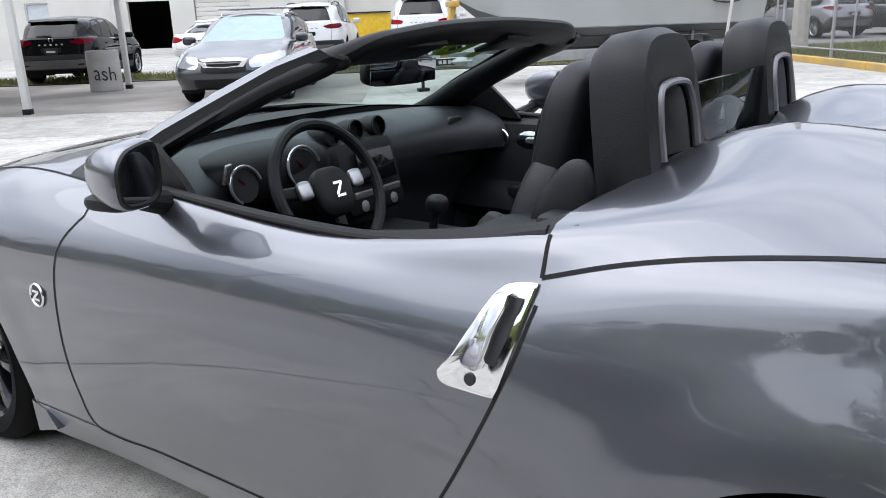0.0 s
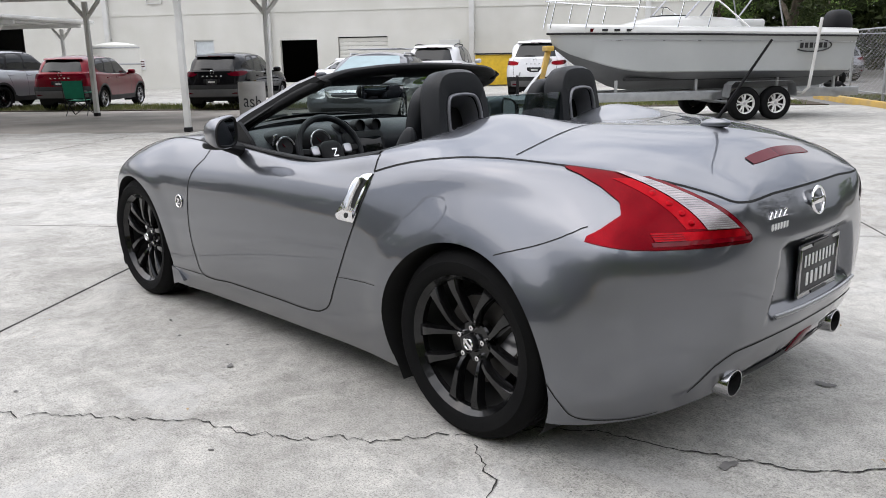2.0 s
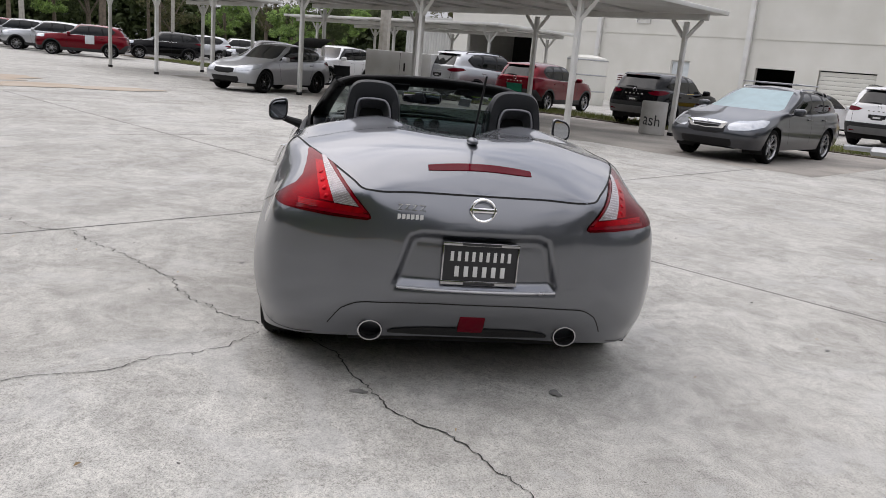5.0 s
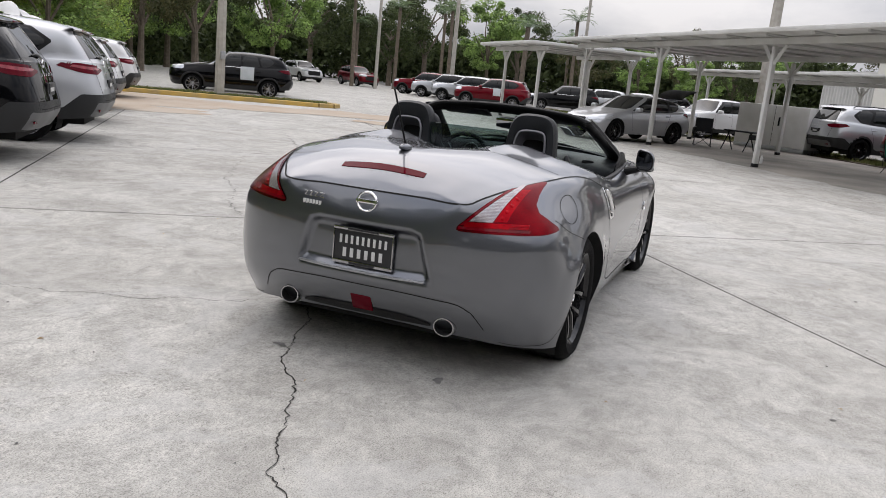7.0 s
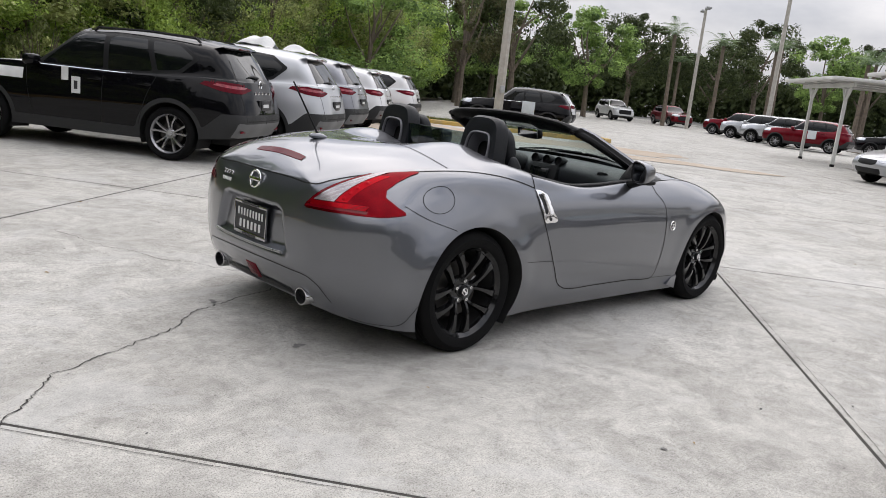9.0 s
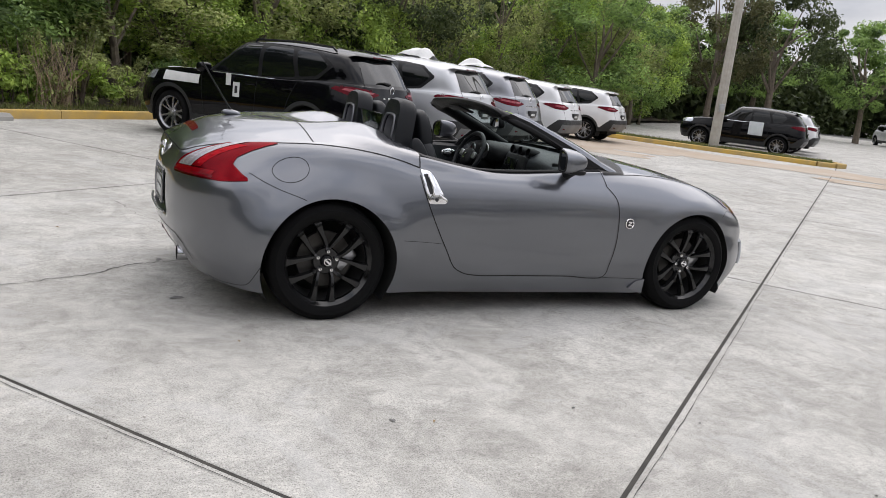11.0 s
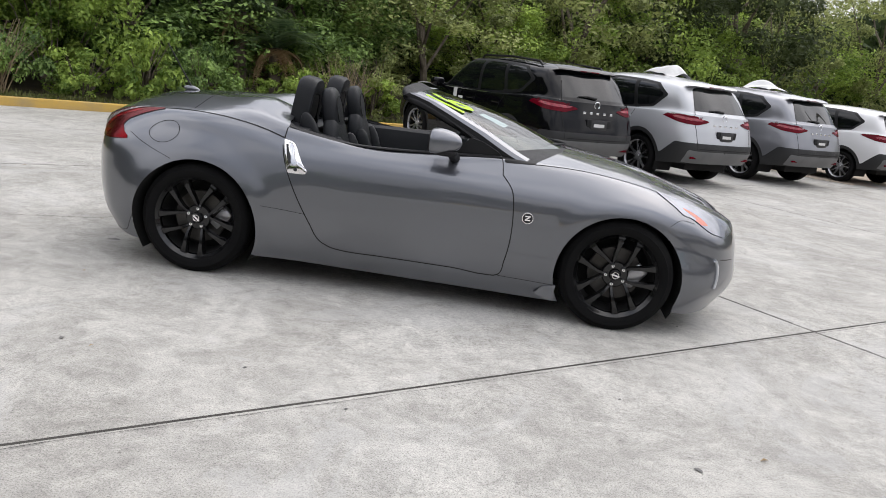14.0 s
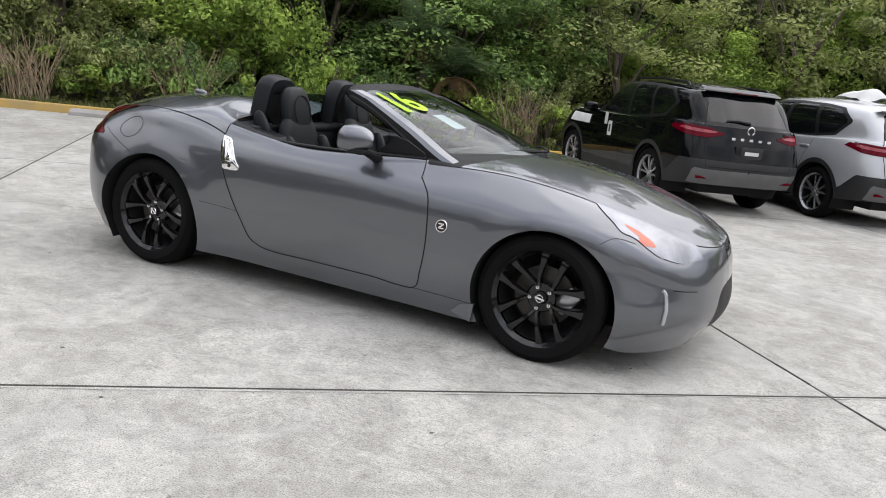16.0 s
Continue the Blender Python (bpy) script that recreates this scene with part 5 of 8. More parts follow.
for s in (1, -1):
    dr = car_doors[s]
    # chrome pull handle set into the trailing edge of the door
    hp = [tuple(p) for p in smooth_loop([(-.766, .874), (-.765, .874), (-.715, .866), (-.690, .845), (-.632, .745), (-.604, .712), (-.612, .694), (-.66, .690), (-.712, .690), (-.716, .691), (-.737, .75), (-.755, .82)], 3)]
    hd = part("handle", plate_on_flank(hp, s), M_CHROME, dr, "bright chrome handle")
    part("handle_recess", plate_on_flank([(-.750, .850), (-.724, .850), (-.690, .745), (-.716, .741), (-.736, .79)], s, .0095, .006, .002), M_PLATE, hd)
    part("grip", plate_on_flank([tuple(p) for p in smooth_loop([(-.733, .853), (-.706, .850), (-.68, .79), (-.658, .738), (-.674, .731), (-.694, .735), (-.712, .79)], 3)], s, .027, .008, .007), M_CHROME, hd)
    p, nr = skin_at(-.672, .712, s)
    part("key_lock", Shape().lathe([(0, .002), (.009, .002), (.011, 0), (.011, -.004)], 16, Matrix.Translation(p + nr * .009) @ nr.to_track_quat("Z", "Y").to_matrix().to_4x4()), M_PLATE, hd)
    # round badge on the front fender
    p, nr = skin_at(.716, .609, s)
    mb = Matrix.Translation(p + nr * .001) @ nr.to_track_quat("Z", "Y").to_matrix().to_4x4()
    bd = part("fender_badge", Shape().lathe([(0, .003), (.026, .003), (.029, .002), (.03, 0)], 28, mb), M_PLATE, CAR, "round chrome and black badge")
    part("badge_ring", Shape().tube([(.031 * math.cos(a), .031 * math.sin(a), .003) for a in np.linspace(0, 6.283, 28, endpoint=False)], .0035, 6, True, mb), M_CHROME, bd)
    part("badge_mark", Shape().box((0, .011, .005), (.032, .007, .003), 0, mb).box((0, -.011, .005), (.032, .007, .003), 0, mb).box((0, 0, .005), (.03, .008, .003), 0, mb @ pose(0, 0, 0, 0, 0, 38)), M_CHROME, bd)
    # door mirror
    mc = pose(.192, s * .958, .988, 0, 0, s * 9) @ Matrix.Diagonal((1, .74, 1, 1))
    oval = lambda x, ky, kz, dy=0., e=.62: [(x, s * dy + ky * math.copysign(abs(math.cos(a)) ** e, math.cos(a)), kz * math.copysign(abs(math.sin(a)) ** e, math.sin(a)) - .15 * (1 + math.sin(a)) * ky * s * math.cos(a)) for a in np.linspace(0, 2 * math.pi, 33)]  # noqa: E731
    shell = [oval(-.076, .080, .066), oval(-.070, .083, .069), oval(-.040, .081, .069, -.004), oval(.0, .073, .064, -.012), oval(.035, .062, .056, -.020), oval(.065, .047, .043, -.027), oval(.085, .028, .026, -.031), oval(.094, .005, .005, -.033)]
    mi = part("door_mirror", Shape().grid(shell, mc), M_GREY, CAR, "grey door mirror with a black base")
    part("mirror_rim", Shape().grid([oval(-.076, .080, .066), oval(-.084, .077, .063), oval(-.084, .070, .057), oval(-.074, .066, .053)], mc), M_PLASTIC, mi)
    part("mirror_glass", Shape().add(oval(-.0765, .069, .056)[:-1], [tuple(range(32))], mc), M_MIRROR, mi)
    part("mirror_base", Shape().blob((.012, -s * .012, -.060), (.066, .062, .018), .6, 24, 8, mc).tube([(.03, -s * .035, -.056), (.03, -s * .125, -.078), (.03, -s * .215, -.098)], [.020, .024, .032], 10, False, mc), M_PLASTIC, mi)
    # daytime lamp strip in the front bumper
    strip = [bvh.find_nearest(Vector(q))[0] for q in line3([(1.835, s * .74, .475), (1.86, s * .745, .46), (1.885, s * .76, .40), (1.89, s * .765, .34), (1.885, s * .76, .305)], 4)]
    part("day_lamp", Shape().tube(strip, .016, 8, flat=.7), M_CLEAR, CAR, "upright strip of clear running lamps")
    part("corner_vent", seam(bvh, [(1.87, s * .70, .475), (1.90, s * .68, .473), (1.93, s * .66, .47), (1.96, s * .62, .468), (1.99, s * .58, .465)], .005), M_GAP, CAR)
    # exhaust
    ex = part("exhaust_tip", Shape().lathe([(.046, .066), (.051, .066), (.053, .062), (.052, -.10), (.05, -.12), (.047, -.02)], 32, pose(-1.960, s * .42, .272, 0, -90, 0) @ Matrix.Diagonal((.86, 1, 1, 1))), M_PIPE, CAR)
    part("exhaust_bore", Shape().lathe([(0, .02), (.0465, .02), (.0465, .063)], 24, pose(-1.960, s * .42, .272, 0, -90, 0) @ Matrix.Diagonal((.86, 1, 1, 1))), M_LINER, ex)
    part("exhaust_recess", Shape().blob((-1.86, s * .42, .285), (.09, .06, .045), .8, 20, 10), M_LINER, CAR)
    part("mud_flap", Shape().prism([(.935, .228), (.86, .212), (.81, .165), (.925, .128)], -.012, .012, pose(0, s * .872, 0) @ Matrix(((1, 0, 0, 0), (0, 0, 1, 0), (0, 1, 0, 0), (0, 0, 0, 1)))), M_GREY, CAR, smooth=False)
    # washer and wiper
    part("wiper", Shape().tube([(.93, s * .02 + .08, .985), (.80, s * .30 + .08, .985), (.70, s * .50 + .06, .96)], [.010, .008, .006], 6), M_PLASTIC, CAR)

# tail: plate, badge, marks, lamps, aerial
PX = -2.074
pl = part("number_plate", Shape().box((PX - .012, -.005, .594), (.012, .305, .155), .003, pose(0, 0, 0)), M_PLATE, CAR, "black dealer plate in a chrome frame")
frm = Shape()
for c, q in [((0, .0, .081), (.014, .318, .016)), ((0, 0, -.081), (.014, .318, .020)), ((0, .155, 0), (.014, .008, .15)), ((0, -.155, 0), (.014, .008, .15))]:
    frm.box((PX - .016 + c[0], -.005 + c[1], .594 + c[2]), q, .004)
part("plate_frame", frm, M_PIPE, pl)
for z, h, count, pitch, w in [(.030, .040, 9, .0295, .013), (-.033, .044, 6, .038, .018)]:
    for i in range(count):
        part("print_bar", Shape().box((PX - .0195, -.005 + (i - (count - 1) / 2) * pitch, .594 + z), (.003, w, h), .001), M_INK, pl)
for z, w in ((.082, .16), (-.082, .13)):
    part("print_bar", Shape().box((PX - .0255, -.005, .594 + z), (.003, w, .010)), M_PLATE, pl)
part("plate_ledge", Shape().tube(line3([(-2.098, .33, .487), (-2.112, .2, .485), (-2.118, 0, .484), (-2.112, -.2, .485), (-2.098, -.33, .487)]), .007, 8), M_SATIN, CAR)
mb = pose(-2.071, 0, .812, 0, -82, 0)
bd = part("tail_badge", Shape().tube([(.044 * math.cos(a), .048 * math.sin(a), .002) for a in np.linspace(0, 6.283, 36, endpoint=False)], .0065, 8, True, mb), M_CHROME, CAR, "chrome ring badge with a cross bar")
part("badge_bar", Shape().box((0, 0, .003), (.020, .112, .008), .002, mb), M_CHROME, bd)
for i, w in enumerate((.022, .022, .024, .030)):
    y = .345 - sum((.022, .022, .024, .030)[:i]) - .006 * i - w / 2
    e = bvh.ray_cast(Vector((-3, y, .805)), Vector((1, 0, 0)))[0]
    part("model_mark", Shape().tube([(e.x - .002, y + w / 2 - .003, .817), (e.x - .002, y - w / 2 + .003, .817), (e.x - .004, y + w / 2 - .003, .796), (e.x - .004, y - w / 2 + .003, .796)], .0028, 6), M_CHROME, CAR)
for i in range(6):
    y = .337 - .018 * i
    e = bvh.ray_cast(Vector((-3, y, .768)), Vector((1, 0, 0)))[0]
    part("dealer_mark", Shape().box((e.x - .001, y, .768), (.002, .013, .024)), M_INK, CAR)
ys = np.linspace(-.218, .218, 13)
hi, lo = [], []
for y in ys:
    a = bvh.ray_cast(Vector((-1.908 - .004 * (abs(y) / .218) ** 8, y, 2)), Vector((0, 0, -1)))
    b = bvh.ray_cast(Vector((-1.943 + .004 * (abs(y) / .218) ** 8, y, 2)), Vector((0, 0, -1)))
    hi.append(a[0])
    lo.append(b[0])
rows = [[p + Vector((.0, 0, -.002)) for p in hi], [p + Vector((0, 0, .003)) for p in hi], [p + Vector((-.003, 0, .002)) for p in lo], [p + Vector((-.003, 0, -.003)) for p in lo]]
part("high_brake_lamp", Shape().grid(rows), M_LAMPD, CAR, "long dark red brake lamp across the boot lid")
valance = [[behind(y, .256 + (.044 - .030 * (abs(y) / .345) ** 4) * k, .004) for y in np.linspace(-.345, .345, 31)] for k in np.linspace(0, 1, 5)]
part("diffuser", Shape().grid(valance), M_PLASTIC, CAR, "black lower edge of the rear bumper")
part("fog_surround", Shape().box((0, 0, 0), (.03, .136, .116), .006, pose(-2.0290, .0, .3225, 0, -28, 0)), M_PLASTIC, CAR)
part("fog_lamp", Shape().box((0, 0, 0), (.03, .112, .096), .008, pose(-2.0410, .0, .3245, 0, -28, 0)), M_LAMPD, CAR, "square red rear fog lamp")
part("fog_lamp_surround", Shape().box((0, 0, 0), (.02, .118, .094), .006, pose(-2.0420, .0, .324, 0, -28, 0)), M_PLASTIC, CAR)
fin = part("aerial_base", Shape().blob((-1.685, 0, 1.050), (.068, .028, .018), .9, 24, 12, None, .35, -.02), M_GREY, CAR)
part("aerial_mast", Shape().tube([(-1.695, 0, 1.06), (-1.715, 0, 1.09), (-1.875, 0, 1.335)], [.009, .0055, .0045], 8), M_PLASTIC, fin)
# windscreen
def screen(s, r, out=0.0):
    """A place on the windscreen: s from right -1 to left 1, r from foot 0 to head 1."""
    foot, head = Vector((.90 - .36 * s * s, .705 * s, .972 - .075 * s * s)), Vector((-.010 - .085 * s * s, .560 * s, 1.243 - .026 * s * s))
    p = foot.lerp(head, r)
    b = .035 * math.sin(math.pi * r) * (1 - .5 * s * s)
    return p + Vector((.45, 0, .9)) * (b + out)


gl = part("windscreen", Shape().grid([[screen(s, r) for s in np.linspace(-1, 1, 21)] for r in np.linspace(0, 1, 9)]), M_SCREEN, CAR, "clear raked windscreen with a lime price number")
gl.visible_shadow = False
part("shade_band", Shape().grid([[screen(s, r, -.003) for s in np.linspace(-.985, .985, 21)] for r in (.955, .985, 1.0)]), M_PLATE, gl)
part("shade_band", Shape().grid([[screen(s, r, -.003) for s in np.linspace(-.99, .99, 21)] for r in (0, .03, .06)]), M_PLATE, gl)
for s in (1, -1):
    outer = [(.64, .745, .895), (.53, .725, .945), (.36, .685, 1.035), (.18, .640, 1.116), (.03, .606, 1.182), (-.095, .585, 1.220)]
    rows, lining = [], []
    for i, (x, y, z) in enumerate(outer):
        k = 1 - .35 * i / 5
        rows.append([(x + .10 * k, s * (y - .030), z + .010), (x + .055 * k, s * (y + .006), z + .012 * k), (x + .012 * k, s * (y + .012), z + .004)])
        lining.append([(x + .012 * k, s * (y + .0118), z + .004), (x - .035 * k, s * (y + .008), z - .018 * k), (x - .062 * k, s * (y - .012), z - .034 * k), (x - .050 * k, s * (y - .045), z - .030 * k)])
    part("windscreen_pillar", Shape().grid(rows), M_GREY, CAR, "body-coloured windscreen pillar lined in black")
    part("pillar_lining", Shape().grid(lining), M_PLASTIC, CAR)
    part("sail_panel", Shape().prism([(.53, .915), (.20, .893), (.235, .935), (.33, 1.015), (.40, 1.0), (.50, .95)], -.009, .009, pose(0, s * .752, 0, 0, 0, 0) @ Matrix(((1, 0, 0, 0), (0, 0, 1, 0), (0, 1, 0, 0), (0, 0, 0, 1)))), M_PLASTIC, CAR, smooth=False)
    part("quarter_seal", Shape().tube([(.47, s * .735, .93), (.36, s * .70, 1.0), (.02, s * .598, 1.172)], .011, 6), M_PLASTIC, CAR)
half = [(.66, .690, .888, .060, .030), (.52, .672, .950, .058, .030), (.36, .640, 1.028, .055, .029), (.18, .606, 1.102, .052, .028), (.04, .576, 1.160, .052, .028), (-.055, .552, 1.192, .056, .028),
        (-.092, .490, 1.213, .058, .024), (-.090, .36, 1.225, .060, .022), (-.080, .20, 1.235, .061, .022), (-.074, 0, 1.239, .061, .022)]
frame_line = [(x, y, z, a, b) for x, y, z, a, b in half] + [(x, -y, z, a, b) for x, y, z, a, b in half[-2::-1]]
frame_line = smooth_loop(frame_line, 4, False)
rows = []
for i, (x, y, z, wide, thick) in enumerate(frame_line):
    t = Vector(frame_line[min(i + 1, len(frame_line) - 1)][:3]) - Vector(frame_line[max(i - 1, 0)][:3])
    up = Vector((.40, .55 * max(-1, min(1, y / .6)), .85))
    across = t.cross(up).normalized()
    up = across.cross(t).normalized()
    ring_ = []
    for q in np.linspace(0, 2 * math.pi, 17):
        c, d_ = math.cos(q), math.sin(q)
        ring_.append(Vector((x, y, z)) + across * wide * math.copysign(abs(c) ** .75, c) + up * thick * math.copysign(abs(d_) ** .75, d_))
    rows.append(ring_)
part("windscreen_header", Shape().grid(rows), M_PLASTIC, CAR, "black padded windscreen frame", angle=60)
for y in (.552, -.552):
    part("header_latch", Shape().blob((-.085, y, 1.196), (.045, .020, .022), .7, 18, 10), M_PLASTIC, CAR)
for y in (.30, -.34):
    part("sun_visor", Shape().box((0, 0, 0), (.13, .34, .016), .007, pose(-.040, y, 1.198, 0, 18, 0)), M_LEATHER, CAR)
part("inside_mirror", Shape().blob((.024, 0, 0), (.024, .132, .042), .5, 28, 12, pose(.140, .025, 1.130, 0, -8, -14)).tube([(.180, .01, 1.15), (.20, 0, 1.185)], .012, 6), M_PLASTIC, CAR)
part("inside_mirror_glass", Shape().box((0, 0, 0), (.004, .240, .066), .0015, pose(.138, .025, 1.130, 0, -8, -14)), M_MIRROR, CAR)


def lettering(text, size, depth=0.0008):
    """Text as a mesh shape in x and y, centred."""
    cu = bpy.data.curves.new("text", "FONT")
    cu.body, cu.size, cu.extrude, cu.align_x, cu.align_y = text, size, depth, "CENTER", "CENTER"
    ob = bpy.data.objects.new("text", cu)
    scene.collection.objects.link(ob)
    me = bpy.data.meshes.new_from_object(ob.evaluated_get(bpy.context.evaluated_depsgraph_get()))
    sh = Shape().add([v.co[:] for v in me.vertices], [tuple(p.vertices) for p in me.polygons])
    bpy.data.objects.remove(ob)
    bpy.data.curves.remove(cu)
    bpy.data.meshes.remove(me)
    return sh


digits, num = lettering("16", .26, 0), Shape()
for i, (a, b) in enumerate(((0, 0), (.009, 0), (-.009, 0), (.005, .006), (-.005, -.006))):   # broad brush strokes
    num.add([tuple(screen(-.67 + (x + a) * 1.30, .755 + (y + b) * 1.75, .006 + .0006 * i)) for x, y, z in digits.v], digits.f)
part("price_number", num, M_LIME, gl, "lime green painted number 16", smooth=False)
part("paper_sticker", Shape().grid([[screen(s, r, -.004) for s in (-.56, -.44)] for r in np.linspace(.36, .56, 6)]), M_PAPER, gl)

# cabin
tub = Shape()
loop = smooth_loop([(.60, 0), (.60, .35), (.56, .60), (.42, .745), (.10, .768), (-.35, .775), (-.68, .772), (-.755, .755), (-.782, .64), (-.835, .40), (-.848, .25), (-.82, 0)], 5)
ring = [(x, y) for x, y in loop[:56]]
ring = ring + [(x, -y) for x, y in ring[::-1]]
rim_z = [bvh.find_nearest(Vector((x, y, .95)))[0].z - .006 for x, y in ring]
tub.grid([[(x, y, z) for (x, y), z in zip(ring, rim_z)], [(x * .98, y * .985, .80) for x, y in ring], [(x * .97, y * .95, .45) for x, y in ring], [(x * .9, y * .86, .24) for x, y in ring]])
part("cabin_tub", tub, M_LEATHER, CAR)
part("cabin_floor", Shape().box((-.08, 0, .235), (1.5, 1.5, .02)), M_LINER, CAR, smooth=False)
for s in (1, -1):
    # thick rounded window sill of the door and its trim
    belt = [(.52, .756, .922), (.2, .780, .906), (-.15, .788, .889), (-.42, .788, .890), (-.62, .786, .916), (-.72, .783, .938), (-.752, .780, .945)]
    part("window_seal", Shape().tube(side(s, line3(belt, 5)), .017, 10, flat=.6), M_PLASTIC, car_doors[s])
    tr = Shape().grid([[(x, s * y, z) for x, z in zip(np.linspace(.48, -.72, 14), [zz] * 14)] for y, zz in ((.765, .895), (.735, .875), (.715, .80), (.70, .66), (.66, .62), (.64, .56), (.70, .5), (.70, .30))])
    part("door_trim", tr, M_LEATHER, car_doors[s], "black padded door lining")
    part("arm_rest", Shape().blob((-.10, s * .665, .635), (.30, .05, .035), .5), M_LEATHER, car_doors[s])
    bz = pose(.134, s * .712, .82, 0, 0, 0)
    part("inner_handle", Shape().blob((0, 0, 0), (.065, .010, .034), .9, 24, 8, bz), M_CHROME, car_doors[s])
    part("inner_handle_lever", Shape().blob((-.012, -s * .012, .002), (.03, .006, .012), .7, 16, 8, bz), M_SATIN, car_doors[s])
    vn = part("door_vent", Shape().tube([(.269 + .036 * math.cos(a), s * .710, .818 + .036 * math.sin(a)) for a in np.linspace(0, 6.283, 24, endpoint=False)], .006, 6, True), M_CHROME, car_doors[s])
    for i in range(4):
        part("slat", Shape().box((.269, s * .714, .797 + .014 * i), (.062, .006, .005)), M_PLASTIC, vn)

dash = [(.86, .925), (.70, .950), (.54, .962), (.43, .945), (.365, .905), (.345, .85), (.36, .77), (.44, .66), (.47, .5), (.48, .3)]
part("dashboard", Shape().grid([[(x - .10 * abs(y / .72) ** 3 * (z > .8), y, z - .022 * (y / .72) ** 2) for x, z in smooth_loop(dash, 4, False)] for y in np.linspace(-.725, .725, 25)]), M_DASH, CAR, "black moulded dashboard")
part("glove_box_seam", Shape().tube([(.352, -.22, .80), (.352, -.62, .80)], .003, 5).tube([(.352, -.22, .80), (.43, -.22, .66)], .003, 5), M_GAP, CAR)
part("dash_vent", Shape().blob((.345, -.52, .905), (.008, .045, .022), .6), M_PLATE, CAR)
bin_ = part("instrument_binnacle", Shape().blob((.365, .40, .880), (.11, .225, .085), .75, 28, 14), M_PLASTIC, CAR)
for y, z, r in ((.345, .890, .060), (.555, .880, .050)):
    md = pose(.258, y, z, 0, -78, 0)
    part("dial", Shape().lathe([(0, .0), (r - .006, .0)], 28, md), M_PLATE, bin_)
    part("dial_ring", Shape().tube([(r * math.cos(a), r * math.sin(a), .006) for a in np.linspace(-1.4, 2.6, 22)], .0045, 6, False, md), M_SATIN, bin_)
    part("dial_needle", Shape().box((r * .3, 0, .004), (r * .5, .003, .002), 0, md @ pose(0, 0, 0, 0, 0, 40)), M_LAMPD, bin_)
part("binnacle_ear", Shape().box((0, 0, 0), (.010, .030, .052), .004, pose(.232, .628, .925, 0, -15, 25)), M_SATIN, CAR)
for y in (.11, 0, -.11):
    md = pose(.40, y, .938, 0, -82, 0) @ Matrix.Diagonal((.85, .85, .85, 1))
    pod = part("gauge_pod", Shape().lathe([(.036, .045), (.042, .04), (.045, 0), (.035, -.06), (0, -.09)], 24, md), M_PLASTIC, CAR)
    part("gauge_face", Shape().lathe([(0, .02), (.037, .02)], 24, md), M_PLATE, pod)
    part("gauge_ring", Shape().tube([(.038 * math.cos(a), .038 * math.sin(a), .044) for a in np.linspace(0, 6.283, 24, endpoint=False)], .002, 6, True, md), M_TRIM, pod)
con = part("centre_console", Shape().box((0, 0, 0), (.14, .28, .24), .03, pose(.37, 0, .79, 0, 14, 0)).box((.0, 0, .57), (.75, .22, .16), .04).box((-.45, 0, .60), (.40, .20, .16), .05), M_PLASTIC, CAR)
part("display", Shape().box((0, 0, 0), (.01, .17, .10), .003, pose(.290, 0, .84, 0, 14, 0)), M_TINT, con)
for i in range(3):
    part("knob", Shape().lathe([(0, .022), (.018, .02), (.02, 0)], 18, pose(.30, -.07 + .07 * i, .715, 0, -78, 0)), M_SATIN, con)
part("button_row", Shape().box((.295, 0, .755), (.02, .22, .022), .004), M_SATIN, con)
part("gear_lever", Shape().tube([(.08, 0, .62), (.06, 0, .72)], .014, 8).blob((.055, 0, .735), (.035, .03, .03), .8), M_LEATHER, con)
# steering wheel
ms = pose(.135, .370, .850, 0, -66, 0)
sw = part("steering_wheel", Shape().tube([(.182 * math.cos(a), .182 * math.sin(a), 0) for a in np.linspace(0, 6.283, 44, endpoint=False)], .0165, 10, True, ms), M_LEATHER, CAR, "three-spoke leather steering wheel")
part("wheel_boss", Shape().blob((-.012, 0, .0), (.070, .068, .028), .7, 28, 10, ms), M_PLASTIC, sw)
part("wheel_mark", Shape().box((.006, .0, .031), (.007, .032, .003), 0, ms).box((-.030, .0, .031), (.007, .032, .003), 0, ms).tube([(.004, -.013, .031), (-.028, .013, .031)], .0042, 6, False, ms), M_CHROME, sw)
for a in (85, -85, 180):
    q = radians(a)
    part("spoke", Shape().tube([(.05 * math.cos(q), .05 * math.sin(q), -.004), (.12 * math.cos(q), .12 * math.sin(q), -.008), (.175 * math.cos(q), .175 * math.sin(q), 0)], [.024, .018, .016], 8, False, ms, True, .5), M_PLASTIC, sw)
    if a != 180:
        part("spoke_switch", Shape().blob((.098 * math.cos(q), .098 * math.sin(q), .008), (.026, .024, .009), .5, 16, 8, ms), M_SATIN, sw)
part("steering_column", Shape().tube([(.15, .375, .83), (.40, .375, .73)], .05, 12), M_PLASTIC, CAR)

